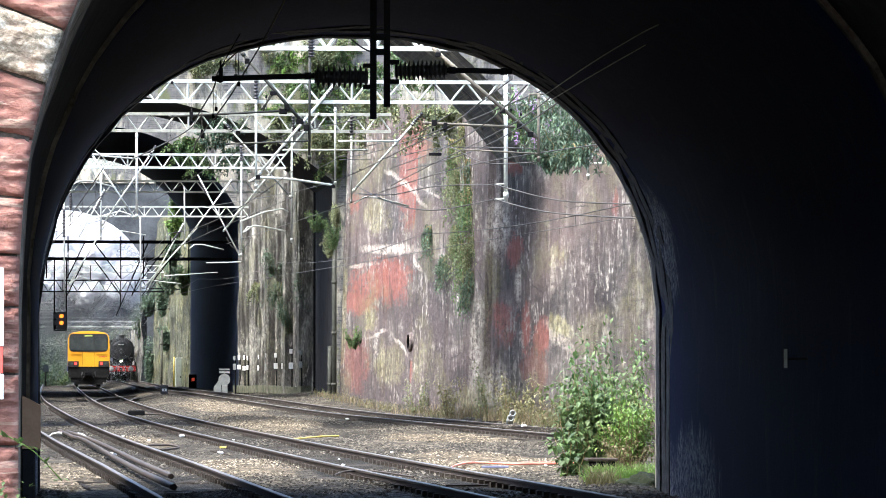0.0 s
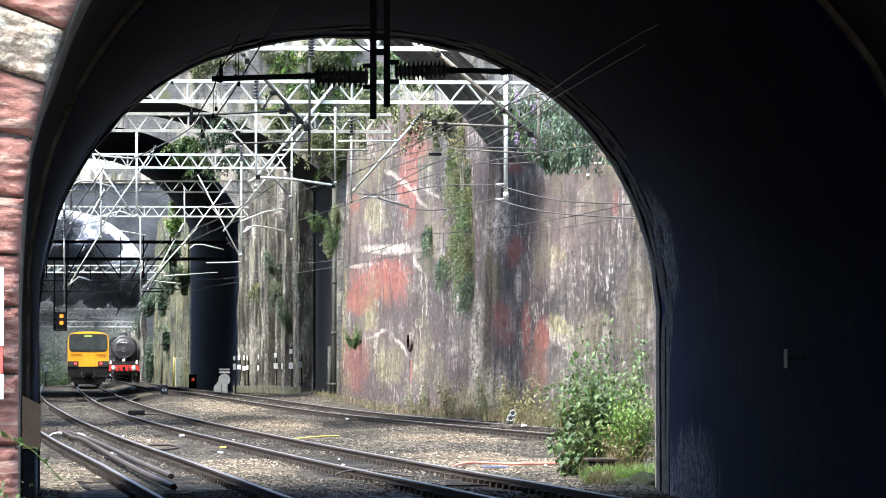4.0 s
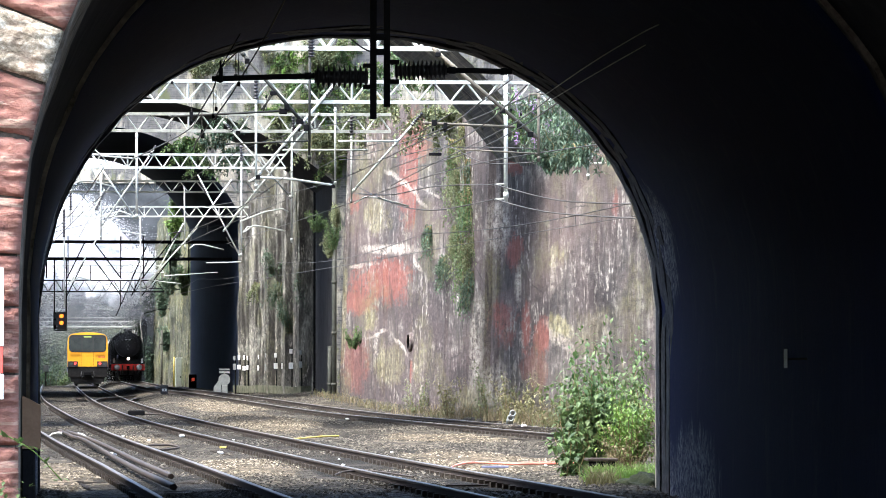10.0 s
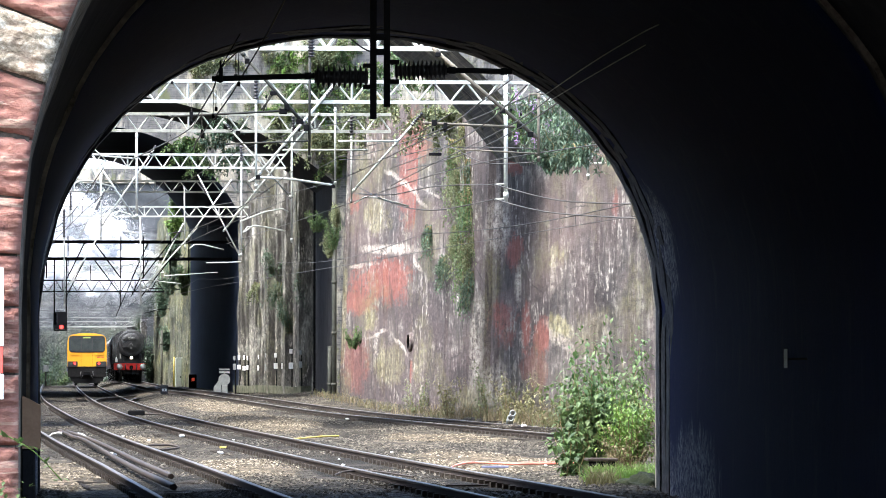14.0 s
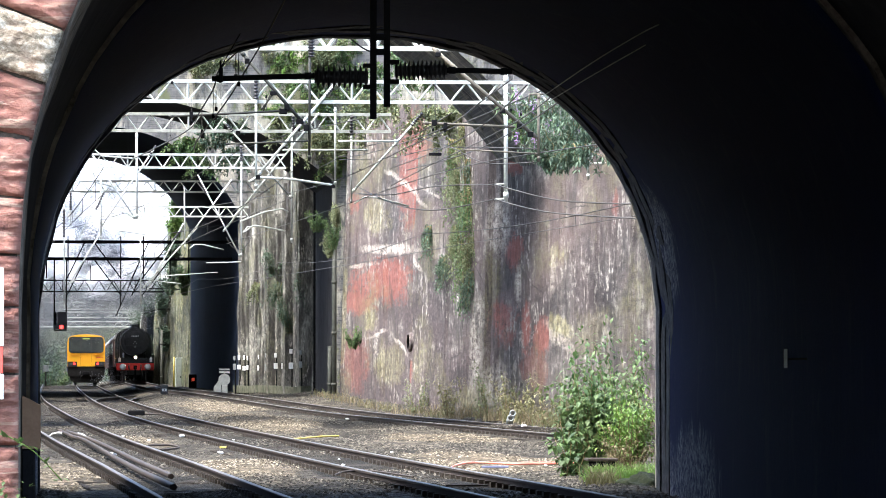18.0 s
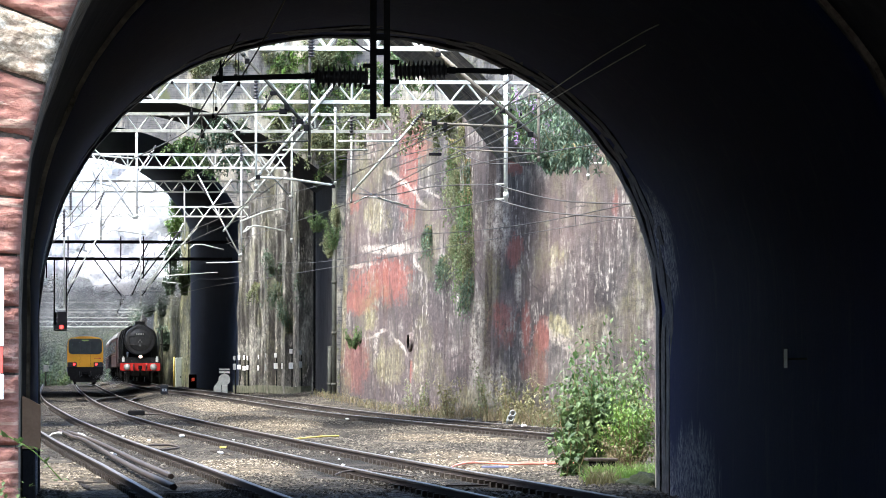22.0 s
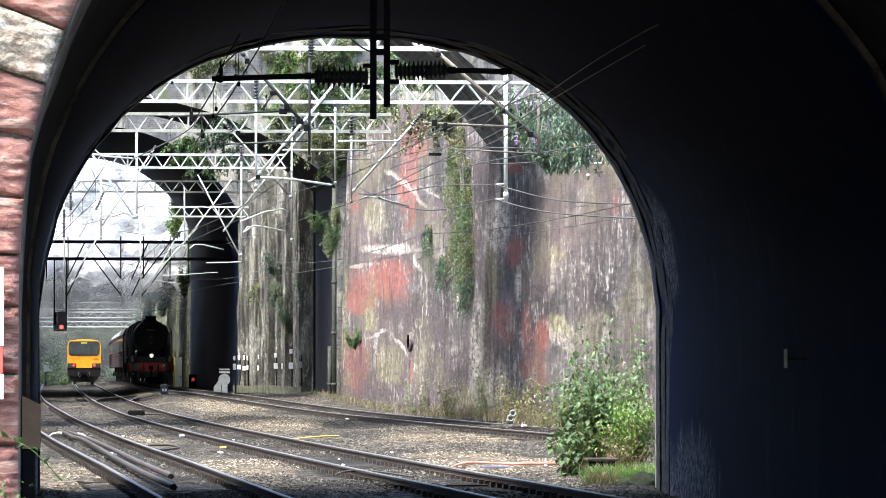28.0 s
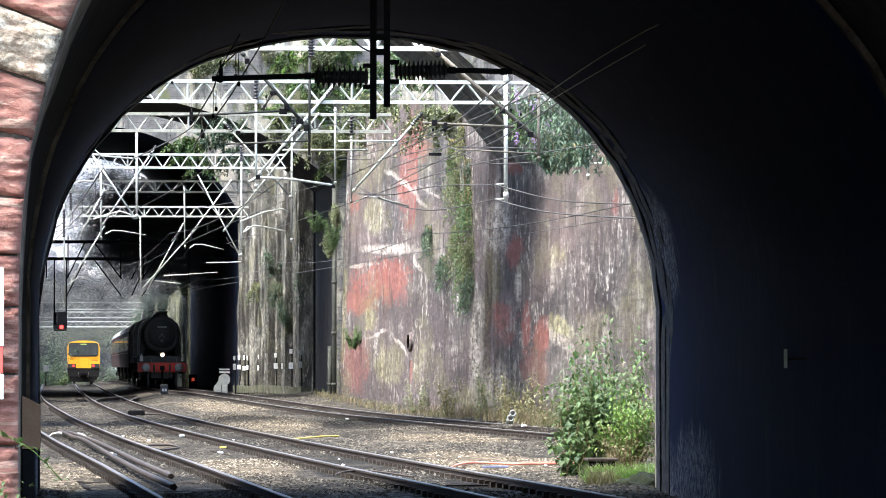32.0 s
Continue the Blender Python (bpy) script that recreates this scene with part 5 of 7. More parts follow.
drop_tube(152.93, L, [((7.07, 152.93, 9.12), (7.07, 152.93, 5.80), 0.035)],
          [((5.01, 152.93, 9.45), (7.07, 152.93, 7.13), 0.035), ((7.90, 152.93, 9.72), (5.01, 152.93, 6.13), 0.035)],
          [([(5.52, 152.93, 6.44), (6.28, 152.93, 6.73), (6.80, 152.93, 6.82), (6.97, 152.93, 6.72)], 0.04),
           ([(5.64, 152.93, 6.13), (5.91, 152.93, 6.31), (6.29, 152.93, 6.27), (6.88, 152.93, 6.15)], 0.04)],
          [((7.12, 152.93, 9.63), (7.12, 152.93, 9.12), 0.06, 6), ((5.09, 152.93, 9.37), (5.30, 152.93, 9.15), 0.06, 4)], STEEL)
drop_tube(189.93, L, [((6.90, 189.93, 9.85), (6.90, 189.93, 6.26), 0.035)],
          [((5.27, 189.93, 9.32), (6.86, 189.93, 6.26), 0.035), ((6.54, 189.93, 9.15), (4.89, 189.93, 6.95), 0.035)],
          [([(6.96, 189.93, 7.17), (7.13, 189.93, 7.38), (7.49, 189.93, 7.42)], 0.04), ([(5.59, 189.93, 6.04), (6.33, 189.93, 6.05), (6.90, 189.93, 6.07)], 0.035)],
          [((6.89, 189.93, 10.42), (6.90, 189.93, 9.83), 0.07, 6), ((5.40, 189.93, 9.00), (5.61, 189.93, 8.58), 0.06, 5)], STEEL)
drop_tube(189.93, L, [((2.99, 189.93, 10.89), (3.00, 189.93, 7.66), 0.05)],
          [((1.27, 189.93, 10.15), (2.96, 189.93, 7.66), 0.045), ((3.63, 189.93, 10.26), (1.70, 189.93, 7.41), 0.04)],
          [([(1.38, 189.93, 7.66), (1.90, 189.93, 7.83), (2.37, 189.93, 7.96), (2.70, 189.93, 7.85), (2.91, 189.93, 7.66)], 0.045),
           ([(0.56, 189.93, 8.92), (0.85, 189.93, 9.07), (1.27, 189.93, 9.09), (2.22, 189.93, 8.84)], 0.045)],
          [((3.71, 189.93, 10.41), (3.46, 189.93, 10.03), 0.06, 5)], STEEL)
drop_tube(189.93, L, [((1.65, 189.93, 9.83), (1.67, 189.93, 6.88), 0.04)], [((1.10, 189.93, 10.04), (1.48, 189.93, 9.14), 0.03), ((1.80, 189.93, 8.78), (0.86, 189.93, 6.98), 0.03)],
          [([(1.06, 189.93, 10.40), (1.37, 189.93, 10.29), (1.69, 189.93, 10.02), (2.95, 189.93, 9.92)], 0.045)], [((1.78, 189.93, 8.67), (1.48, 189.93, 8.00), 0.06, 7)], STEEL)
drop_tube(248.93, L, [((4.10, 248.93, 9.63), (4.13, 248.93, 5.32), 0.04), ((0.37, 248.93, 11.94), (0.41, 248.93, 5.17), 0.04)],
          [((6.91, 248.93, 9.14), (4.24, 248.93, 6.15), 0.04), ((2.36, 248.93, 9.18), (0.71, 248.93, 6.42), 0.04)],
          [([(2.39, 248.93, 8.77), (2.72, 248.93, 8.96), (3.19, 248.93, 8.93), (4.37, 248.93, 8.74)], 0.045),
           ([(6.50, 248.93, 8.08), (6.75, 248.93, 8.28), (7.13, 248.93, 8.28), (8.18, 248.93, 8.03)], 0.045),
           ([(0.57, 248.93, 6.28), (1.12, 248.93, 6.69), (1.68, 248.93, 6.50)], 0.05)],
          [((0.38, 248.93, 10.00), (0.38, 248.93, 8.62), 0.09, 9), ((6.03, 248.93, 8.91), (5.64, 248.93, 8.41), 0.08, 5)], STEEL)
drop_tube(248.93, L, [((0.70, 248.93, 11.11), (0.71, 248.93, 9.18), 0.04), ((6.25, 248.93, 11.13), (6.28, 248.93, 8.08), 0.04)],
          [((6.22, 248.93, 9.33), (4.43, 248.93, 6.01), 0.04)],
          [([(5.26, 248.93, 6.75), (6.36, 248.93, 6.81), (7.88, 248.93, 6.92)], 0.035), ([(4.43, 248.93, 6.56), (5.53, 248.93, 6.42), (6.09, 248.93, 6.37)], 0.03)],
          [((0.70, 248.93, 10.83), (0.71, 248.93, 9.95), 0.09, 7)], STEEL)
drop_tube(336.93, "thin backlit drop tubes in the smoke", [((4.24, 336.93, 8.20), (4.25, 336.93, 6.59), 0.035), ((2.27, 336.93, 9.21), (2.27, 336.93, 8.20), 0.03)],
          [((5.25, 336.93, 8.84), (3.95, 336.93, 5.85), 0.035), ((5.62, 336.93, 7.72), (8.61, 336.93, 7.61), 0.04)],
          [([(5.81, 336.93, 6.03), (6.75, 336.93, 6.30), (7.49, 336.93, 6.34)], 0.04)], [], OLDSTEEL)

# wires over the three tracks: contact wire, messenger and droppers
def catenary(tr, y0, y1, dx, high, label, span=46.0, sag=0.35):
    root = thing("overhead_wire", label, "wire", group="overhead wires")
    def at(y, k):
        u = ((y - y0) / span) % 1.0
        s = 4 * u * (1 - u)
        z = grade(y) + lift(tr, y) + high + ((0.5 - sag * s * 0.8) if k else 0.0)
        return Vector((lerp_table(tr, y) + dx, y, z))
    for k, r in ((0, 0.009), (1, 0.011)):
        bm = bmesh.new()
        ys = [y0 + (y1 - y0) * i / 70 for i in range(71)]
        path_tube(bm, [at(y, k) for y in ys], r if k else r, 4)
        part("contact_wire" if k == 0 else "messenger_wire", bm, WIRE, root)
    y = y0 + 4
    while y < min(y1, 190):
        bm = bmesh.new()
        tube(bm, at(y, 0), at(y, 1), 0.006, n=4)
        part("dropper_wire", bm, WIRE, root)
        y += 7.5
    return root


catenary(TRACK1, 96, 300, -0.1, 4.75, "thin dark overhead wires above the station line")
catenary(TRACK2, 96, 420, -0.05, 4.7, "thin dark overhead wires above the curved line")
catenary(TRACK3, 96, 420, 0.0, 4.7, "thin dark overhead wires above the wall-side line")


def cable(label, pts, r, mat, name="cable", steps=14):
    """A slack cable: a smooth curve through its points."""
    root = thing(name, label, "cable")
    bm = bmesh.new()
    P = [Vector(p) for p in pts]
    out = []
    for i in range(len(P) - 1):
        p0, p1, p2, p3 = P[max(i - 1, 0)], P[i], P[i + 1], P[min(i + 2, len(P) - 1)]
        for j in range(steps):
            t = j / steps
            out.append(0.5 * (2 * p1 + (p2 - p0) * t + (2 * p0 - 5 * p1 + 4 * p2 - p3) * t * t + (3 * p1 - p0 - 3 * p2 + p3) * t**3))
    out.append(P[-1])
    path_tube(bm, out, r, 5)
    part("strand", bm, mat, root)
    return root


cable("thin slack wire hung from a drop tube", [(10.27, 119, 6.27), (11.05, 112, 5.66), (12.07, 105, 5.33)], 0.016, WIRE, "feeder_wire")
cable("thin slack wire hung from a drop tube", [(10.27, 119, 5.92), (10.86, 112, 5.39), (12.07, 105, 5.03)], 0.016, WIRE, "feeder_wire")
cable("thin slack wire hung from a drop tube", [(9.01, 153, 7.51), (9.21, 138, 6.45), (9.69, 130, 6.03), (10.27, 119, 5.92)], 0.016, WIRE, "feeder_wire")
cable("thin slack wire hung from a drop tube", [(8.88, 153, 7.30), (9.05, 138, 6.71), (9.69, 130, 6.64), (10.27, 119, 6.27)], 0.014, WIRE, "feeder_wire")
cable("thin feeder wire crossing the cutting", [(6.33, 190, 6.74), (7.67, 150, 6.56), (9.35, 120, 6.66), (10.04, 90, 5.94)], 0.012, WIRE, "feeder_wire")
cable("thin feeder wire crossing the cutting", [(-0.53, 249, 8.76), (3.11, 200, 8.38), (5.50, 150, 8.47), (7.20, 120, 7.86)], 0.012, WIRE, "feeder_wire")
cable("thin feeder wire crossing the cutting", [(5.06, 190, 8.05), (7.67, 150, 7.39), (8.61, 120, 7.33), (9.10, 95, 7.12)], 0.013, WIRE, "feeder_wire")
cable("hanging jumper cable loop", [(6.30, 189, 6.97), (6.55, 189, 6.59), (6.93, 189, 6.55), (7.24, 189, 6.97)], 0.014, WIRE, "jumper_cable")
cable("hanging jumper cable loop", [(5.85, 257, 8.15), (6.05, 257, 7.78), (6.42, 257, 7.86), (6.57, 257, 8.29)], 0.016, WIRE, "jumper_cable")

# ---- wires, droppers and clips close to the tunnel mouth ----
# pale steel puts the light from the tunnel mouth into these wires
for pts in (((6.70, 70, 5.60), (6.32, 60, 5.44), (5.97, 52, 5.24), (5.83, 49, 5.14)), ((6.81, 70, 5.55), (6.55, 62, 5.42), (6.28, 54, 5.27))):
    cable("thin wire under the tunnel roof, coloured pale as if lit", pts, 0.007, STEEL, "overhead_strand", 6)
K = "thin black wire drawn out of the tunnel"
cable(K, [(2.56, 56.5, 5.97), (2.50, 60, 5.81), (2.34, 62, 5.53), (2.20, 66, 5.30), (2.01, 72, 5.11), (2.00, 74, 5.04)], 0.010, WIRE, "overhead_strand", 6)
cable(K, [(2.16, 60, 5.59), (1.98, 62, 5.47), (1.97, 64, 5.35), (1.96, 70, 5.36), (1.99, 76, 5.44), (1.77, 84, 5.58), (1.42, 95, 5.80)], 0.010, WIRE, "overhead_strand", 6)
for pts in (((7.18, 80, 6.44), (7.35, 88, 6.51), (7.57, 100, 6.62), (7.21, 118, 6.94), (6.92, 125, 7.18)), ((7.42, 80, 6.35), (7.72, 90, 6.33), (7.99, 104, 6.47), (7.87, 120, 6.67)),
            ((7.71, 76, 6.18), (7.95, 86, 6.17), (8.18, 98, 6.30), (8.35, 112, 6.48), (8.27, 126, 6.49)), ((7.71, 76, 5.99), (8.04, 88, 6.07), (8.13, 100, 6.17), (8.14, 118, 6.56)),
            ((8.47, 118, 7.30), (9.04, 116, 6.99), (9.65, 114, 6.56), (10.61, 112, 6.50)), ((8.33, 150, 8.18), (9.18, 140, 7.80), (9.08, 120, 7.17), (9.11, 96, 6.07)),
            ((3.98, 70, 6.45), (4.20, 70, 6.28), (4.32, 70, 6.22)), ((7.82, 153, 8.02), (8.40, 140, 8.08), (8.27, 120, 7.40), (7.79, 100, 6.95))):
    cable("thin dark feeder wire crossing before the cutting wall", pts, 0.011, WIRE, "feeder_wire", 6)


def dropper(px_, py0, py1, Y, clip=True):
    """A short upright dropper with a clip at its foot."""
    root = thing("wire_dropper", "short black wire dropper with a clip", "overhead line", group="wire droppers")
    k = Y / 9000
    x, za, zb = (px_ - 99) * k, EYE_Z + (671 - py0) * k, EYE_Z + (671 - py1) * k
    bm = bmesh.new()
    tube(bm, (x, Y, za), (x, Y, zb), 0.006, n=5)
    part("strand", bm, WIRE, root)
    if clip:
        bm = bmesh.new()
        box(bm, x - 0.02, Y - 0.02, zb - 0.035, x + 0.02, Y + 0.02, zb + 0.02, bevel=0.006)
        part("clip", bm, OLDSTEEL, root)


for d in ((416, 94, 134, 62), (421, 94, 148, 62), (376, 158, 204, 66), (381, 160, 192, 66), (356, 188, 232, 72), (770, 141, 216, 96), (766, 216, 228, 96), (787, 216, 230, 96), (855, 215, 226, 96),
          (905, 150, 192, 96), (923, 160, 200, 96), (470, 198, 170, 95), (636, 205, 300, 150), (300, 203, 240, 150), (338, 175, 215, 110), (245, 276, 330, 188),):
    dropper(*d)
# clamps on the arms and tubes
clamps = thing("arm_clamps", "small black clamps on the cantilever tubes", "overhead line")
for px_, py_, Y, w, h in ((389, 133, 41, 7, 26), (337, 204, 95, 6, 12), (436, 108, 95, 8, 9), (482, 165, 95, 12, 7), (500, 197, 95, 14, 9), (506, 190, 95, 8, 12), (529, 215, 95, 12, 9), (541, 226, 95, 8, 10), (768, 216, 95, 9, 10), (788, 222, 95, 7, 12), (775, 95, 95, 9, 8), (812, 122, 95, 9, 8),
                          (890, 195, 95, 9, 8), (920, 222, 95, 8, 9), (940, 236, 95, 10, 9), (770, 272, 95, 22, 5), (357, 240, 72, 7, 9), (303, 147, 119.9, 5, 5), (420, 235, 152.9, 8, 7), (525, 228, 152.9, 10, 7), (588, 330, 119.9, 7, 6), (455, 314, 119.9, 8, 8)):
    bm = bmesh.new()
    k = Y / 9000
    x, z = (px_ - 99) * k, EYE_Z + (671 - py_) * k
    box(bm, x - w * k / 2, Y - 0.06, z - h * k / 2, x + w * k / 2, Y + 0.06, z + h * k / 2, bevel=0.008)
    part("clamp", bm, OLDSTEEL, clamps)
# ---- steam from the locomotive: dense hearts in a haze of fine flecks that thins outwards ----
def vapour(name, a, b, scale=0.5, through_light=0.4):
    """Steam or smoke of two tones that lets some light through."""
    n = Nodes(name, 1.0)
    n.color(n.ramp(n.noise(scale, 4, 0.6), [(0.36, a), (0.62, b)]))
    n.b.inputs["Specular IOR Level"].default_value = 0.0
    tr = n.t.nodes.new("ShaderNodeBsdfTranslucent")
    tr.inputs[0].default_value = (*b, 1)
    mx = n.t.nodes.new("ShaderNodeMixShader")
    mx.inputs[0].default_value = through_light
    n.link(n.b.outputs[0], mx.inputs[1])
    n.link(tr.outputs[0], mx.inputs[2])
    n.link(mx.outputs[0], n.t.nodes["Material Output"].inputs[0])
    return n.mat


STEAM = vapour("white_steam", (0.66, 0.67, 0.70), (0.93, 0.93, 0.95))
SMOKE = vapour("coal_smoke", (0.13, 0.14, 0.155), (0.27, 0.285, 0.31), 0.8, 0.3)
WISP = vapour("thin_steam", (0.40, 0.41, 0.43), (0.62, 0.63, 0.65))
MIST = vapour("settled_grey_steam", (0.045, 0.050, 0.056), (0.085, 0.091, 0.10), 0.15, 0.2)


def puff_mesh(name, seed, mat, heart, flecks, size, reach=1.25, lump=0.4):
    """A lumpy heart of unit size in a halo of flecks; heart 0: flecks alone."""
    r = random.Random(seed * 13 + 5)
    shift = Vector((seed * 7.1, seed * 3.3, seed))

    def swell(d):
        q = d * 1.6 + shift
        return 1.0 + lump * noise.fractal(q, 0.9, 2.1, 5) + 0.55 * lump * abs(noise.noise(q * 2.3)) + 0.3 * lump * abs(noise.noise(q * 5.5))

    verts, faces = [], []
    if heart:
        bm = bmesh.new()
        bmesh.ops.create_icosphere(bm, subdivisions=4, radius=1.0)
        for v in bm.verts:
            d = v.co.normalized()
            verts.append(tuple(d * swell(d) * heart))
        faces = [tuple(v.index for v in f.verts) for f in bm.faces]
        bm.free()
    solid = len(faces)
    for _ in range(flecks):
        d = rand_dir(r)
        u = r.random()
        rad = (heart * 0.92 + (reach - heart * 0.92) * u ** 1.9) if heart else reach * u ** 0.6
        p = d * rad * (swell(d) if heart else 1.0 + 0.6 * noise.noise(d * 2.0 + shift))
        s = size * r.uniform(0.6, 1.4)
        a, e = rand_dir(r), rand_dir(r)
        k = len(verts)
        verts += [tuple(p + a * s), tuple(p + e * s), tuple(p - (a + e) * s * 0.6)]
        faces.append((k, k + 1, k + 2))
    me = bpy.data.meshes.new(name)
    me.from_pydata(verts, [], faces)
    me.polygons.foreach_set("use_smooth", [i < solid for i in range(len(faces))])
    me.materials.append(mat)
    return me


def rand_dir(r, up=0.0):
    v = Vector((r.gauss(0, 1), r.gauss(0, 1), r.gauss(up, 1)))
    return v.normalized() if v.length > 0.01 else Vector((0, 0, 1))


PUFFS = [puff_mesh("puff", k, STEAM, 0.6, 8500, 0.017, 1.5) for k in range(4)]
WISPS = [puff_mesh("wisp", k + 9, WISP, 0.0, 6000, 0.010) for k in range(3)]
SMOKES = [puff_mesh("smoke", k + 30, SMOKE, 0.0, 16000, 0.022, 1.75, 0.5) for k in range(3)]
MISTS = [puff_mesh("mist", k + 60, MIST, 0.0, 10000, 0.021, 1.6, 0.25) for k in range(2)]
GREYS = [puff_mesh("wisp", k + 80, vapour("grey_steam", (0.07, 0.076, 0.088), (0.17, 0.178, 0.195), 0.5, 0.3), 0.0, 9000, 0.016, 1.2) for k in range(2)]
plume = thing("steam_plume", "billowing white steam and smoke drifting from the locomotive chimney", "steam")
plume_parts = []                     # object, rows of (seconds, place), first turn, drift
_rng = random.Random(5)
# how the front of the steam bank creeps along the cutting
BANK_FRONT = [(0.0, 413), (3.4, 412), (5.5, 384), (6.5, 381), (9.0, 378), (13.0, 371), (16.0, 360), (19.0, 346), (23.0, 328), (28.0, 321), (32.0, 320)]


def add_puff(name, me, rows, sx, sy, sz, drift):
    ob = share(name, me, plume, Matrix())
    ob.scale = (sx, sy, sz)
    plume_parts.append((ob, rows, _rng.uniform(0, 360), drift))


# the bank that fills the cutting between the bridges: a billowing slope, open to the sky
for layer in range(2):
    for k in range(7):
        for j in range(6):
            x = -4.2 + j * 2.45 + _rng.uniform(-0.5, 0.5)
            z = 8.7 + (1.65 if k > 0 else 1.25) * k + _rng.uniform(-0.5, 0.5)
            y = 2.0 + 0.9 * k + 2.5 * layer + _rng.uniform(-0.8, 0.8)
            # the upper and outer billows stay beyond the far bridge at first and roll over it later
            held = 32.0 if k > (3, 3, 3, 2, 1, -1)[j] else 0.0
            add_puff("puff", PUFFS[(k + j) % 4], [(t, Vector((x, f + y + held * min(1.0, max(0.0, (19.0 - t) / 5.0)), z))) for t, f in BANK_FRONT], 1.9, 2.1, 1.7, 0.35)
# dark smoke that rolls forward under the broad bridge at the end
for i in range(8):
    for j in range(5):
        x = 3.4 + j * 1.2 + _rng.uniform(-0.4, 0.4)
        z = 8.7 + (0.9 if j == 0 else 0.0) + 1.6 * ((i + j) % 3) + _rng.uniform(-0.5, 0.5)
        y = 279 + i * 4.4 + _rng.uniform(-1.5, 1.5)
        late = 0.09 * (313 - y) / 4.2 + 0.3 * (4 - j)
        k = _rng.uniform(0.75, 1.15)
        rows = [(0.0, Vector((x, 446, z))), (9.0, Vector((x, 442, z))), (13.0, Vector((x, 412, z))), (19.0, Vector((x, 382, z))), (23.0, Vector((x, 364, z))),
                (27.0 + late, Vector((x, 348, z + 1))), (28.7 + late, Vector((x, y + 3, z))), (32.0, Vector((x, y, z)))]
        add_puff("smoke", SMOKES[(i + j) % 3], rows, 1.35 * k, 2.2 * k, 1.2 * k, 0.3)
# soft column over the chimney
for i in range(5):
    add_puff("wisp", WISPS[i % 3], [(t, Vector((lerp_table(TRACK3, y) - 0.1 * i, y + 2.0 + i * 0.9, grade(y) + 4.5 + i * 0.85))) for t, y in LOCO_WAY], 0.3 + 0.16 * i, 0.5 + 0.15 * i, 0.5 + 0.14 * i, 0.08)
# thin wisps below the bank
for i in range(10):
    x, z, d = _rng.uniform(-4.5, 7.2), 6.6 + _rng.uniform(-1.2, 1.0), _rng.uniform(-1, 9)
    add_puff("wisp", WISPS[i % 3], [(t, Vector((x, f + d, z))) for t, f in BANK_FRONT], 2.2, 2.2, 1.5, 0.4)
# greyer steam under the white, and dark billows that surge up in front of it now and then
for i in range(9):
    x, z, d = -3.0 + 1.15 * i + _rng.uniform(-0.8, 0.8), (6.2, 7.4, 6.8)[i % 3] + _rng.uniform(-0.5, 0.5), _rng.uniform(-2.5, 0.5)
    add_puff("wisp", GREYS[i % 2], [(t, Vector((x, f + d, z))) for t, f in BANK_FRONT], 1.6, 1.4, 1.3, 0.6)
SURGE = [(0.0, 420), (1.5, 409), (3.3, 409), (4.8, 394), (9.0, 384), (13.0, 377), (15.5, 358), (18.4, 345), (21.0, 346), (25.0, 334), (32.0, 332)]
for i in range(9):
    x, z = 5.8 - 0.55 * i + _rng.uniform(-0.7, 0.7), 7.6 + 0.62 * i + _rng.uniform(-0.4, 0.4)
    add_puff("wisp", GREYS[i % 2], [(t, Vector((x, f + 0.2 * i, z))) for t, f in SURGE], 1.1 + 0.1 * i, 1.4, 1.0 + 0.08 * i, 0.4)
# steam that hangs round the locomotive as it comes up, and from its cylinders at the end
rows = [(t, Vector((lerp_table(TRACK3, y) - 0.3, y - 4.0 + 4.0 * max(0.0, t - 2.0), 2.6)))
        for t, y in [(0.0, 453), (2.0, 442), (6.0, 420), (9.0, 404), (13.0, 384), (19.0, 351), (32.0, 330)]]
add_puff("wisp", WISPS[0], rows, 1.7, 1.4, 1.5, 0.2)
for i in range(3):
    add_puff("wisp", WISPS[i], [(t, Vector((lerp_table(TRACK3, y) - 1.7 - 0.25 * i, y + 3.0 + 1.5 * i, grade(y) + 0.35 + 0.1 * i))) for t, y in LOCO_WAY], 0.35 + 0.1 * i, 0.8, 0.35, 0.08)
# the grey steam settled at the cutting's end
for i in range(8):
    for j in range(3):
        p = Vector((-7.0 + 2.9 * i + _rng.uniform(-0.6, 0.6), 545 + 3 * j, 2.6 + 2.6 * j + _rng.uniform(-0.6, 0.6)))
        add_puff("mist", MISTS[(i + j) % 2], [(0.0, p), (16.0, p + Vector((0.5, 0, 0.2))), (32.0, p + Vector((1.0, 0, 0)))], 2.6, 2.0, 2.2, 0.4)
# ---- plants ----
def leaf(bm, p, d, size, wide, up=None):
    """One folded pointed leaf from p along d."""
    d = d.normalized()
    s = d.cross(up or Vector((0, 0, 1)))
    if s.length < 0.05:
        s = Vector((1, 0, 0))
    s.normalize()
    nrm = s.cross(d)
    a = bm.verts.new(p)
    m1 = bm.verts.new(p + d * size * 0.45 + s * wide * size + nrm * size * 0.06)
    m2 = bm.verts.new(p + d * size * 0.45 - s * wide * size + nrm * size * 0.06)
    c = bm.verts.new(p + d * size * 0.5)
    t = bm.verts.new(p + d * size - nrm * size * 0.12)
    bm.faces.new((a, m1, c)), bm.faces.new((m1, t, c)), bm.faces.new((a, c, m2)), bm.faces.new((c, t, m2))


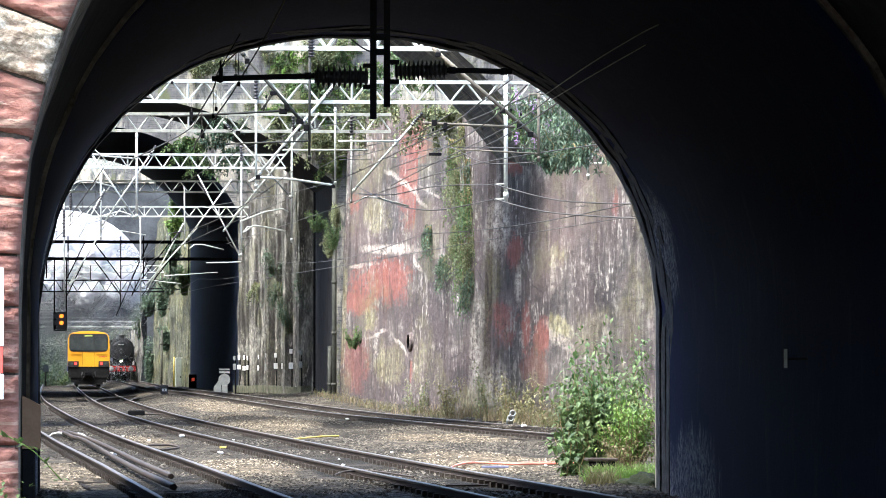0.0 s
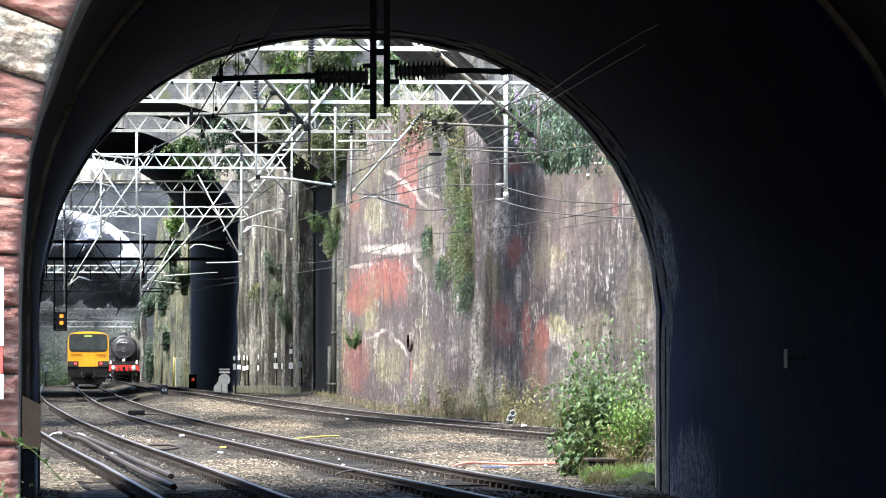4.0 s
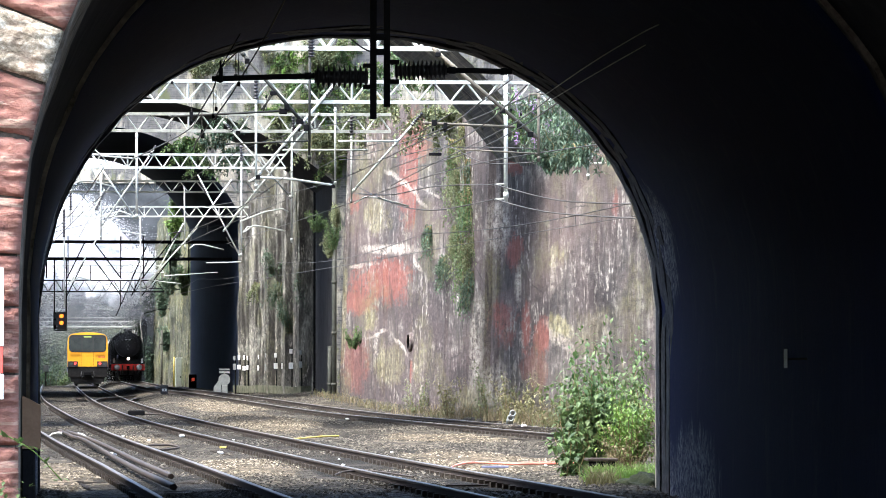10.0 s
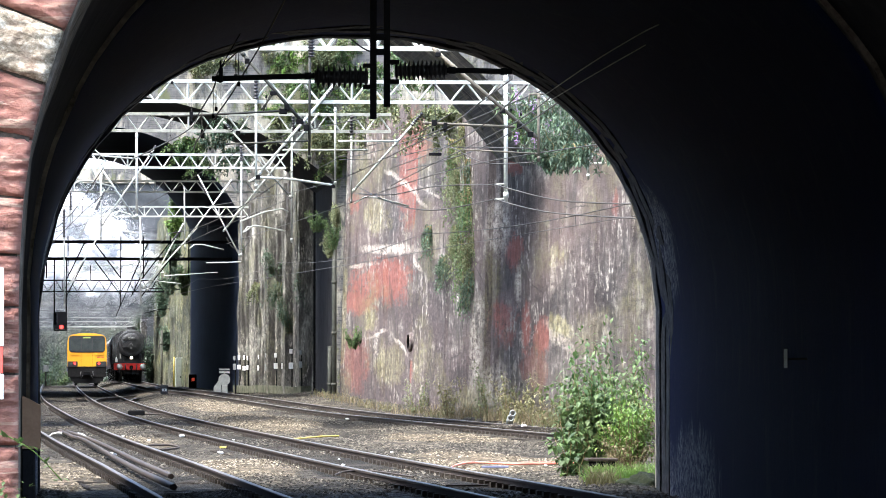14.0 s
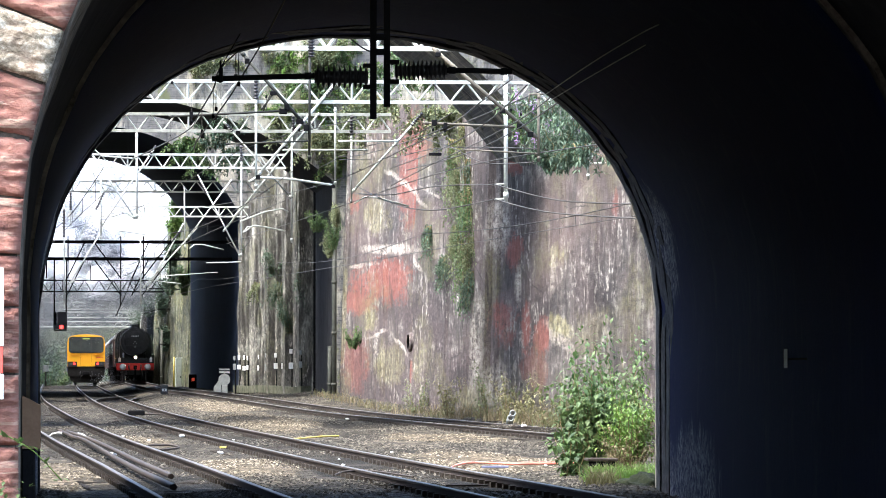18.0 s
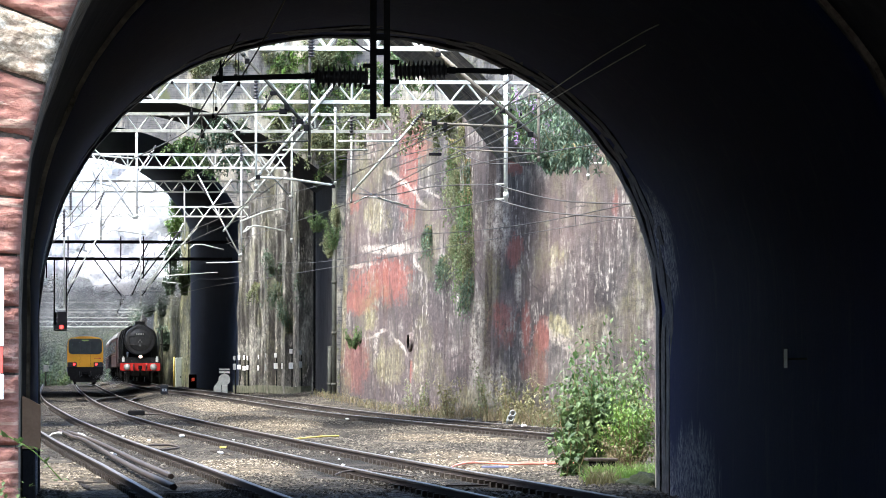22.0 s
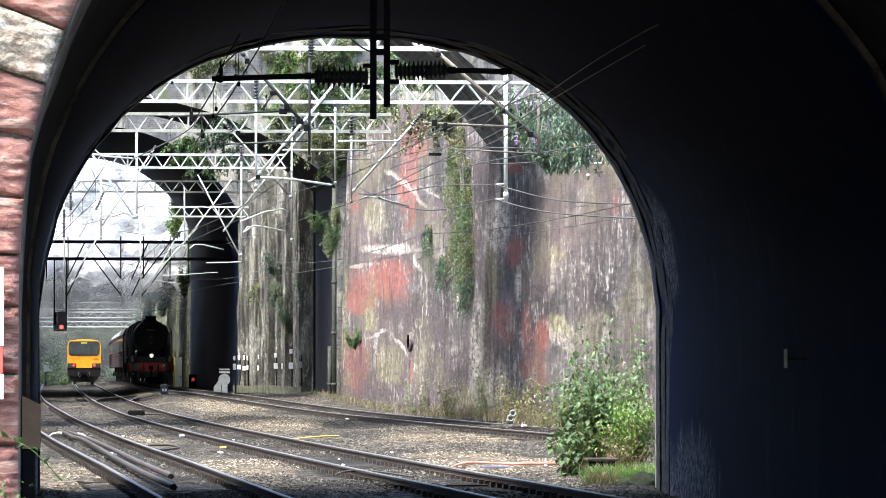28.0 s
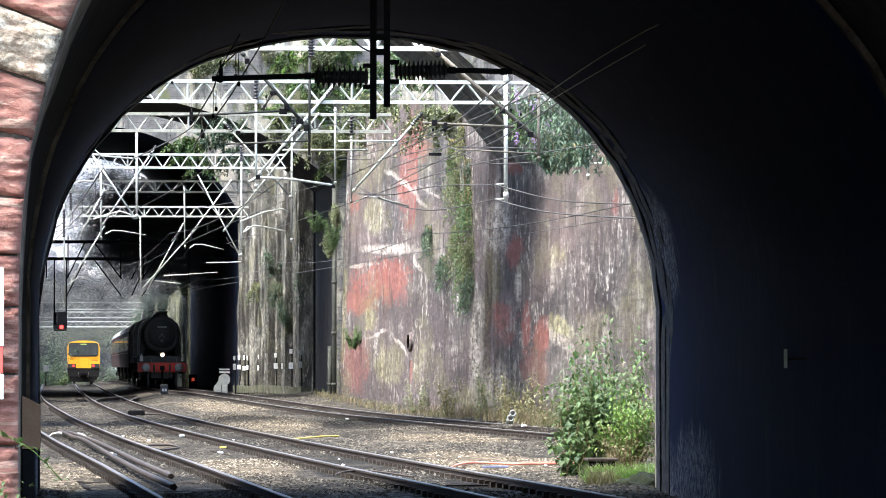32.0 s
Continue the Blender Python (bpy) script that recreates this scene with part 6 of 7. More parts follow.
def shrub(name, label, base, spread, height, stems, leaves, size, mat, seed, wide=0.28, droop=0.2, category="bush", flowers=0, hang=False):
    """Branching stems with leaves set along them, uneven in outline."""
    r = random.Random(seed)
    root = thing(name, label, category)
    lf, fl = bmesh.new(), bmesh.new()
    base = Vector(base)
    for k in range(stems):
        bm = bmesh.new()
        a = r.uniform(0, 2 * math.pi)
        lean = Vector((math.cos(a) * spread[0] * r.uniform(0.3, 1), math.sin(a) * spread[1] * r.uniform(0.3, 1), 0))
        h = height * r.uniform(0.4, 1.1)
        start = base + Vector((lean.x * 0.35, lean.y * 0.35, 0))
        pts = []
        for i in range(7):
            t = i / 6
            z = -h * t if hang else h * t * (1.15 - 0.15 * t)
            pts.append(start + lean * t * (0.6 + 0.4 * t) + Vector((r.gauss(0, 0.03), r.gauss(0, 0.03), z)) * 1.0)
        path_tube(bm, pts, 0.013, 5, 0.85)
        part("stem", bm, STEM, root)
        for i in range(leaves):
            t = r.uniform(0.03, 1.0) ** 0.9
            u = t * 6
            j = min(int(u), 5)
            p = pts[j].lerp(pts[j + 1], u - j)
            side = rand_dir(r)
            p = p + side * r.uniform(0, 0.16) * height * (0.35 + 0.4 * t)
            d = side + Vector((0, 0, r.uniform(-droop - 0.4, 0.35)))
            leaf(lf, p, d, size * r.uniform(0.6, 1.3), wide)
        if flowers and k < flowers:
            for q in range(40):
                p = pts[6] + Vector((r.gauss(0, 0.03), r.gauss(0, 0.03), r.uniform(-0.05, 0.25)))
                leaf(fl, p, rand_dir(r), 0.05, 0.4)
    part("leaves", lf, mat, root, kind="stuff")
    if flowers:
        part("flowers", fl, FLOWER, root, "pale purple flower spikes", kind="stuff")
    else:
        fl.free()
    return root


FLOWER = leafy("buddleia_flower", (0.30, 0.16, 0.36), (0.42, 0.26, 0.46), (0.36, 0.22, 0.40))
g0 = grade(78) - 0.17
BUSH = "tall green leafy bush at the tunnel mouth"
shrub("leafy_bush", BUSH, (8.3, 78.5, g0), (0.5, 0.8), 1.8, 24, 140, 0.10, LEAF, 1, 0.24, 0.5)
shrub("leafy_bush", BUSH, (8.85, 79.5, g0), (0.5, 0.8), 2.05, 22, 140, 0.10, LEAF, 2, 0.25, 0.5)
shrub("leafy_bush", "green bush with drooping large leaves over ballast", (8.0, 78.0, g0), (0.46, 0.5), 1.6, 13, 70, 0.12, LEAF, 3, 0.28, 0.7)
shrub("leafy_bush", BUSH, (8.6, 78.2, g0), (0.6, 0.5), 1.35, 14, 100, 0.085, LEAF, 6, 0.3, 0.5)
shrub("yellowing_weed", "yellowing tall weed beside the green bush", (8.75, 77.3, g0), (0.42, 0.3), 1.35, 28, 85, 0.08, GRASS, 4, 0.2)
shrub("withered_weed", "brown withered weed at the foot of the bush", (8.55, 76.8, g0), (0.4, 0.25), 0.75, 22, 50, 0.06, LEAFDRY, 7, 0.2)
shrub("leafy_bush", "green bush leaning out over the stones", (7.85, 77.4, g0), (0.34, 0.3), 0.7, 8, 22, 0.14, LEAF, 5, 0.34, 0.8)

# wall plants: buddleia and ivy clumps, named by what they grow on
def wall_plant(px, label, mat, w, h, stems, leaves, seed, size=0.22, hang=False, flowers=0, wide=0.13):
    shrub("wall_shrub", label, px, (w, w * 0.8), h, stems, leaves, size, mat, seed, wide, 0.4, "shrub", flowers, hang)


B = "buddleia with grey-green leaves and purple flowers on the wall top"
wall_plant((11.24, 112, 6.74), B, LEAFDARK, 0.9, 1.2, 16, 110, 11, 0.15, False, 6)
wall_plant((11.12, 114, 7.51), B, LEAFDARK, 0.8, 0.9, 12, 90, 12, 0.15, False, 3)
wall_plant((11.45, 113, 6.5), B, LEAFDARK, 0.8, 1.1, 16, 120, 16, 0.14, False, 4)
wall_plant((11.15, 113, 6.35), B, LEAFDARK, 0.7, 1.0, 14, 110, 17, 0.14, False, 2)
wall_plant((11.05, 116, 7.13), B, LEAFDARK, 0.7, 0.8, 9, 70, 13, 0.14, False, 2)
wall_plant((11.32, 111, 6.86), B, LEAFDARK, 0.8, 0.6, 10, 80, 14, 0.15, True)
wall_plant((10.78, 118, 7.32), "pale green shrub on the cutting's edge", LEAF, 0.8, 1.0, 10, 60, 15, 0.2)
I = "ivy hanging down the rock face"
for k, (x, y, Y, w, h) in enumerate(((832, 220, 155.1, 1.2, 2.2), (845, 280, 152.7, 1.4, 2.4), (832, 340, 154.5, 1.5, 2.4), (822, 400, 155.9, 1.5, 1.8), (800, 455, 159.3, 1.4, 1.0), (815, 245, 157.8, 0.9, 2.0), (850, 420, 151.3, 0.9, 1.4), (775, 400, 164.1, 0.9, 1.0), (845, 330, 152.5, 1.3, 2.2), (822, 300, 156.4, 1.2, 2.0), (850, 480, 151.0, 1.0, 1.2), (838, 430, 153.1, 1.4, 1.6))):
    X = (x - 99) * Y / 9000
    shrub("hanging_ivy", I, (X - 0.25, Y, EYE_Z + (671 - y) * Y / 9000), (0.3, w), h * (0.8 + 0.25 * (k % 3)), 15, 130, 0.09, (OLIVE, LEAFDARK, LEAF)[k % 3], 30 + k, 0.22, 0.5, "ivy", 0, True)
G = "green shrub growing out of the rock"
for k, (x, y, Y, w, h, m) in enumerate(((642, 615, 201, 0.4, 0.8, LEAF), (606, 440, 214, 0.3, 1.2, LEAF), (612, 400, 213, 0.3, 0.9, OLIVE), (575, 410, 219, 0.5, 0.8, LEAF), (520, 540, 240, 0.9, 1.9, LEAFDARK), (510, 500, 240, 0.7, 1.2, LEAFDARK), (465, 480, 250, 0.5, 1.2, LEAFDARK), (545, 480, 236, 0.4, 1.6, LEAFDARK), (530, 590, 238.5, 0.8, 1.6, LEAFDARK), (515, 570, 240, 0.7, 1.8, LEAFDARK), (500, 490, 241.5, 0.6, 1.2, LEAFDARK), (470, 500, 245, 0.5, 1.0, OLIVE), (600, 455, 215, 0.3, 1.2, OLIVE))):
    X = (x - 99) * Y / 9000
    shrub("rock_shrub", G, (X - 0.42, Y, EYE_Z + (671 - y) * Y / 9000), (w, w), h, 10, 130, 0.11, m if k != 4 else OLIVE, 50 + k, 0.2, 0.4, "shrub", 0, k in (5, 7, 11))
V = "tangled shrubs and ivy on the bridge face"
for k, (x, y, Y, w, h, m) in enumerate(((345, 258, 219, 1.1, 1.3, LEAF), (375, 262, 219, 1.1, 1.4, LEAFDARK), (405, 262, 219, 0.9, 1.2, LEAFDARK), (330, 245, 219, 0.9, 0.9, LEAF),
                                        (360, 130, 219, 1.2, 0.9, OLIVE), (500, 205, 219, 1.0, 1.3, OLIVE), (560, 235, 219, 1.0, 1.5, OLIVE), (590, 275, 219, 0.6, 1.3, OLIVE),
                                        (530, 130, 219, 1.5, 1.8, LEAF), (600, 130, 219, 1.6, 2.2, LEAFDARK), (575, 110, 219, 1.2, 1.2, OLIVE), (640, 180, 205, 1.2, 2.0, OLIVE), (615, 215, 212, 0.7, 1.5, OLIVE))):
    X = (x - 99) * Y / 9000
    shrub("bridge_ivy", V, (X, Y, EYE_Z + (671 - y) * Y / 9000), (w, 0.5), h, 12, 170, 0.13, m, 80 + k, 0.28, 0.4, "ivy", 0, k % 3 != 1)
T = "shrubs along the top of the cutting wall"
for k, (x, y, Y, w, h, m) in enumerate(((700, 175, 178, 1.2, 1.2, OLIVE), (740, 160, 165, 1.1, 1.3, LEAF), (770, 190, 158, 1.0, 1.3, OLIVE), (720, 130, 172, 1.2, 1.6, LEAFDARK), (660, 165, 190, 1.2, 1.4, OLIVE), (785, 230, 156, 0.7, 1.0, OLIVE), (650, 110, 192, 1.3, 1.6, LEAF))):
    X = (x - 99) * Y / 9000
    shrub("wall_top_shrub", T, (X, Y, EYE_Z + (671 - y) * Y / 9000), (w, 0.9), h, 12, 130, 0.13, m, 120 + k, 0.26, 0.4, "shrub", 0, k % 2 == 0)
D = "dark green shrub on the cutting side"
for k, (x, y, Y, w, h, m) in enumerate(((263, 640, 379, 0.4, 3.4, LEAFDARK), (285, 560, 348, 0.6, 2.4, LEAFDARK), (262, 560, 381, 0.6, 2.0, LEAFDARK),  (300, 520, 325, 0.6, 2.0, LEAFDARK), (310, 420, 320, 0.6, 2.0, GRASS), (316, 380, 318, 0.5, 1.5, LEAF), (85, 640, 430, 2.2, 3.0, LEAFDARK), (100, 660, 450, 2.0, 1.6, LEAF), (225, 590, 480, 3.0, 2.5, LEAFDARK), (180, 600, 520, 3.0, 2.5, LEAFDARK), (85, 600, 470, 2.5, 2.5, LEAFDARK), (250, 600, 440, 1.2, 2.6, LEAFDARK), (305, 470, 324, 0.4, 1.6, LEAFDARK), (325, 520, 317, 0.3, 1.8, LEAF), (292, 620, 352, 0.4, 1.6, LEAFDARK))):
    X = (x - 99) * Y / 9000
    shrub("cutting_shrub", D, (X, Y, EYE_Z + (671 - y) * Y / 9000 if k not in (0, 6, 7, 8, 9, 10) else ground_z(X, Y)), (w, w), h, 12, 150, 0.17, m, 150 + k, 0.3, 0.3, "shrub")


def tuft(name, label, x, y, z, w, h, blades, mat, seed):
    r = random.Random(seed)
    bm = bmesh.new()
    for _ in range(blades):
        p = Vector((x + r.gauss(0, w * 0.5), y + r.gauss(0, w * 0.9), z))
        d = Vector((r.gauss(0, 0.35), r.gauss(0, 0.35), 1))
        hh = h * r.uniform(0.4, 1.1)
        s = Vector((r.uniform(-1, 1), r.uniform(-1, 1), 0)).normalized() * 0.008
        a, b = bm.verts.new(p - s), bm.verts.new(p + s)
        m = p + d * hh * 0.6
        c, e = bm.verts.new(m + s * 0.8), bm.verts.new(m - s * 0.8)
        t = bm.verts.new(p + d * hh + Vector((r.gauss(0, 0.15), r.gauss(0, 0.1), -0.1)) * hh)
        bm.faces.new((a, b, c, e)), bm.faces.new((e, c, t))
    ob = link_mesh(name, bm, mat)
    return tagged(ob, label, "grass", kind="stuff")


for k in range(34):
    y = 112 + k * 3.3 + 1.5 * math.sin(k * 2.1)
    wx = lerp_table([(71, 14.0), (116, 13.0), (141, 12.7), (165, 12.1), (219, 12.2)], y) - 0.55 - 0.35 * abs(math.sin(k * 1.7))
    tuft("dry_grass", "dry straw-coloured grass at the foot of the wall", wx, y, ground_z(wx, y), 0.5, (0.3 if k < 14 else 0.15) + 0.25 * abs(math.sin(k * 1.3)), 90 if k < 14 else 40, LEAFDRY if k % 3 else WEED, 200 + k)
for k, (x, y, w, h, m) in enumerate(((11.6, 150, 0.7, 1.2, WEED), (11.9, 139, 0.9, 1.4, OLIVE), (12.0, 134, 0.8, 1.2, WEED), (12.0, 122, 0.8, 1.2, WEED), (12.2, 117, 0.7, 1.1, WEED), (11.6, 163, 0.6, 1.1, OLIVE), (12.0, 128, 0.6, 0.8, WEED))):
    shrub("foot_weed", "straggling weeds at the foot of the wall", (x, y, ground_z(x, y)), (w, w), h, 10, 60, 0.1, m, 240 + k, 0.22, 0.3, "weed")
for k in range(12):
    gx, gy = 7.75 + 0.11 * k, 72.0 + 1.1 * (k % 4)
    tuft("grass_tuft", "fresh green grass by the tunnel mouth", gx, gy, ground_z(gx, gy), 0.22, 0.3, 260, GRASS if k % 3 else WEED, 300 + k)
bm = bmesh.new()
bmesh.ops.create_icosphere(bm, subdivisions=4, radius=1.0)
for v in bm.verts:
    v.co *= 1 + 0.35 * noise.fractal(v.co * 2.2, 0.9, 2.1, 4)
    v.co = Vector((8.3 + v.co.x * 0.4, 71.3 + v.co.y * 0.9, grade(71) - 0.22 + v.co.z * 0.24))
tagged(link_mesh("mossy_rubble", bm, mottled("mossy_soil", (0.008, 0.010, 0.006), (0.03, 0.036, 0.014), 6, 0.95, 0, 0.8, 0.05, 30), True), "dark mossy rubble heaped against the tunnel's mouth", "rubble")

for k in range(14):
    x = -4 + k * 1.25
    y = 556 + 3 * math.sin(k * 2.3)
    shrub("bank_shrub", "dark shrub on the overgrown far bank", (x, y, 1.0 + 0.3 * (k % 4)), (2.0, 1.5), 3.4 + 1.2 * (k % 3), 9, 110, 0.26, LEAFDARK, 400 + k, 0.3, 0.3, "shrub")

# sprays of fresh growth all over the bridge face, above its arch
_g = random.Random(77)
k = 0
while k < 44:
    px_, py_ = _g.uniform(320, 650), _g.uniform(70, 290)
    dx = (px_ - 160) / 40.9
    crown = 671 - (-4.05 + math.sqrt(max(16.4 ** 2 - dx * dx, 0.0))) * 40.9
    if py_ > crown - 22 or (px_ < 440 and py_ > 110):
        continue
    shrub("bridge_spray", "spray of fresh green growth on the bridge face", ((px_ - 99) * 219.9 / 9000, 219.9, EYE_Z + (671 - py_) * 219.9 / 9000), (_g.uniform(0.3, 0.9), 0.25), _g.uniform(0.5, 1.3), 6, 90, 0.12,
          (LEAF, GRASS, OLIVE, GRASS, LEAF)[k % 5], 500 + k, 0.2, 0.5, "ivy", 0, k % 3 != 0)
    k += 1
# ---- near portal: courses of red sandstone blocks round the opening ----
def portal_blocks():
    r = random.Random(3)
    ring = arch_outline(0.0, 44, -0.4)
    left = [p for p in ring if p[0] < T_CX]
    # lengths along the jamb and arch, from the ground up
    pts = [Vector(p) for p in left]
    lens = [0.0]
    for a, b in zip(pts, pts[1:]):
        lens.append(lens[-1] + (b - a).length)
    def at(s):
        for i in range(len(lens) - 1):
            if lens[i + 1] >= s:
                t = (s - lens[i]) / (lens[i + 1] - lens[i])
                p = pts[i].lerp(pts[i + 1], t)
                d = (pts[i + 1] - pts[i]).normalized()
                return p, Vector((-d.y, d.x))
        return pts[-1], Vector((0, 1))
    joints = [0.0, 0.42, 0.82, 1.22, 1.65, 2.134, 2.58, 2.93, 3.31, 3.71, 4.094, 4.475]
    while joints[-1] < lens[-1] - 0.5:
        joints.append(joints[-1] + 0.39)
    for k, (s, e) in enumerate(zip(joints, joints[1:])):
        h = e - s
        depth = 0.95 if k % 2 else 0.7
        bm = bmesh.new()
        (p0, n0), (p1, n1) = at(s + 0.008), at(s + h - 0.008)
        n0 = -n0 if n0.x > 0 and n0.y <= 0.3 else n0
        n1 = -n1 if n1.x > 0 and n1.y <= 0.3 else n1
        corners = [p0 + n0 * 0.0, p0 + n0 * depth, p1 + n1 * depth, p1 + n1 * 0.0]
        proud = 0.05 + 0.03 * r.random()
        yb, yf = T_Y0 - 0.3, T_Y0 - 0.552 - proud
        # a rough-faced block with worn arrises: a grid on the front
        g = 26
        rows = []
        for i in range(g + 1):
            row = []
            for j in range(g + 1):
                u, v = i / g, j / g
                q = (corners[0] * (1 - u) + corners[1] * u) * (1 - v) + (corners[3] * (1 - u) + corners[2] * u) * v
                edge = min(u * 1.6, v, 1 - v) + 0.05 * noise.noise(Vector((q.x * 14, q.y * 14, k)))
                dpt = 0.045 * max(0.0, 1 - edge / 0.12) ** 2
                dpt += 0.03 * noise.fractal(Vector((q.x * 3, q.y * 14 + k, k * 3.1)), 0.6, 2.2, 6) + 0.02 * abs(noise.noise(Vector((q.x * 20, q.y * 45, k))))
                row.append(bm.verts.new((q.x, yf + dpt, q.y)))
            rows.append(row)
        for i in range(g):
            for j in range(g):
                bm.faces.new((rows[i][j], rows[i + 1][j], rows[i + 1][j + 1], rows[i][j + 1])).smooth = True
        rim = [rows[i][0] for i in range(g + 1)] + [rows[g][j] for j in range(1, g + 1)] + [rows[i][g] for i in range(g - 1, -1, -1)] + [rows[0][j] for j in range(g - 1, 0, -1)]
        back = [bm.verts.new((v.co.x, yb, v.co.z)) for v in rim]
        for i in range(len(rim)):
            bm.faces.new((rim[i], back[i], back[(i + 1) % len(rim)], rim[(i + 1) % len(rim)]))
        if k == 10:
            part("stone_block", bm, PALESTONE, portal_near, "flaking pale stone block")
        else:
            part("stone_block", bm, REDSTONE, portal_near)


portal_blocks()


# ---- sign on the portal, seen edge-on: white with a red middle ----
SIGNRED = mottled("sign_red", (0.6, 0.07, 0.05), (0.7, 0.1, 0.08), 3, 0.5, 0, 0.05)
sign = thing("warning_sign", "white warning board with a red band on the stone portal", "sign")
for nm, za, zb, mt in (("upper_panel", 613, 475, WHITE), ("red_panel", 661, 614, SIGNRED), ("lower_panel", 707, 662, WHITE)):
    bm = bmesh.new()
    z0, z1 = EYE_Z + (671 - za) * 33.9 / 9000, EYE_Z + (671 - zb) * 33.9 / 9000
    box(bm, -0.95, 33.88, z0, -0.345 - (0.0 if nm != "red_panel" else 0.004), 33.92, z1, bevel=0.004)
    part(nm, bm, mt, sign)
for x in (-0.5, -0.85):
    bm = bmesh.new()
    tube(bm, (x, 33.92, 1.95), (x, 34.2, 1.95), 0.015, n=6)
    part("bracket", bm, OLDSTEEL, sign)

# ---- fittings in the tunnel ----
BROWN = mottled("brown_duct_paint", (0.17, 0.10, 0.06), (0.25, 0.16, 0.10), 5, 0.8)
duct = thing("cable_duct_box", "brown painted cable box on the tunnel's side wall", "box")
bm = bmesh.new()
prism(bm, [(-0.24, 1.20), (-0.11, 1.20), (-0.11, 1.51), (-0.24, 1.58)], 36.6, 37.4)
part("cover", bm, BROWN, duct)
bm = bmesh.new()
box(bm, -0.24, 36.4, -0.2, -0.15, 37.2, 1.19, bevel=0.01)
part("riser", bm, OLDSTEEL, duct)
mk = thing("marker_plate", "small white upright marker plate on the tunnel wall", "plate")
bm = bmesh.new()
box(bm, 8.0, 55.58, 1.82, 8.035, 55.62, 2.03)
part("plate", bm, WHITE, mk)
bm = bmesh.new()
tube(bm, (8.03, 55.6, 1.92), (8.3, 55.6, 1.92), 0.012, n=6)
part("bracket", bm, BLACK, mk)
# ribs of lining brick at the far mouth
CHARRED = mottled("worn_black_brick", (0.006, 0.007, 0.010), (0.13, 0.13, 0.135), 6, 0.85, 0, 1.0, 0.04, 16)
for k, (yy, g) in enumerate(((67.85, 0.0), (68.3, -0.012), (68.75, -0.005), (69.2, -0.035))):
    bm = bmesh.new()
    a, b = arch_outline(g), arch_outline(0.1)
    va = [[bm.verts.new((x + 0.045 * noise.fractal(Vector((x * 4, z * 4, k)), 0.7, 2.1, 4), yv, z + 0.045 * noise.fractal(Vector((z * 4, x * 4, k)), 0.7, 2.1, 4))) for x, z in a] for yv in (yy - 0.21, yy + 0.21)]
    vb = [[bm.verts.new((x, yv, z)) for x, z in b] for yv in (yy - 0.21, yy + 0.21)]
    for i in range(len(a) - 1):
        bm.faces.new((va[0][i], va[0][i + 1], va[1][i + 1], va[1][i]))
        bm.faces.new((va[0][i], vb[0][i], vb[0][i + 1], va[0][i + 1]))
        bm.faces.new((va[1][i + 1], vb[1][i + 1], vb[1][i], va[1][i]))
    tagged(link_mesh("lining_rib_trim", bm, CHARRED), "worn brick ring at the tunnel's end", "arch ring", kind="structure")

# ---- creeper on the portal's foot ----
vine = thing("creeper", "pale yellow-green creeper across the portal's foot", "plant")
bm = bmesh.new()
vp = [Vector(p) for p in ((-0.40, 33.7, 1.35), (-0.31, 33.7, 1.32), (-0.22, 33.7, 1.27), (-0.14, 33.7, 1.22), (-0.05, 33.7, 1.13), (0.04, 33.7, 1.03))]
path_tube(bm, vp, 0.004, 5)
part("stem", bm, GRASS, vine)
bm = bmesh.new()
_r = random.Random(8)
for i, p in enumerate(vp):
    for q in range(3):
        leaf(bm, p + Vector((_r.uniform(-0.03, 0.03), -0.01, _r.uniform(-0.02, 0.02))), Vector((_r.uniform(-1, 1), -0.4, _r.uniform(-0.3, 0.8))), 0.07, 0.3)
for k in range(26):
    p = Vector((-0.38 + _r.uniform(0, 0.22), 33.8, 0.95 + _r.uniform(-0.1, 0.08)))
    leaf(bm, p, Vector((_r.uniform(-1, 1), -0.5, _r.uniform(-0.5, 0.9))), 0.05, 0.3)
part("leaves", bm, LEAF, vine, kind="stuff")

# ---- lineside things ----
def on_rail(px_, py_, y, h=0.0):
    return Vector(((px_ - 99) * y / 9000, y, grade(y) - 0.17 + h))


# hoses and pipes on the ballast
REDHOSE = mottled("red_hose", (0.55, 0.14, 0.09), (0.68, 0.22, 0.15), 4, 0.5)
YELHOSE = mottled("yellow_hose", (0.6, 0.45, 0.08), (0.7, 0.55, 0.15), 4, 0.5)
PIPE = mottled("grey_green_conduit", (0.035, 0.036, 0.03), (0.09, 0.09, 0.075), 3, 0.8)


def ground_line(name, label, pts, r, mat, lift=0.0):
    """A hose or pipe that lies on the ground along (x, y) points."""
    return cable(label, [(x, y, max(ground_z(x, y) + 0.03, grade(y) - 0.16) + r + lift) for x, y in pts], r, mat, name)


ground_line("red_hose", "thin red hose lying on the ballast", [(6.15, 80), (6.6, 84), (7.1, 86.5), (7.6, 86), (8.0, 86.2), (8.7, 86.5)], 0.018, REDHOSE)
ground_line("red_hose", "thin red hose lying on the ballast", [(6.2, 80.6), (6.7, 84.8), (7.15, 87), (7.65, 85.4), (8.1, 85.5), (8.8, 85.8)], 0.018, REDHOSE)
ground_line("yellow_hose", "yellow hose across the stony ground", [(4.75, 109), (5.4, 113.5), (6.1, 117), (6.55, 118)], 0.022, YELHOSE)
ground_line("yellow_strip", "short yellow strip lying between the rails", [(3.28, 102.2), (3.8, 102.2)], 0.02, YELHOSE)
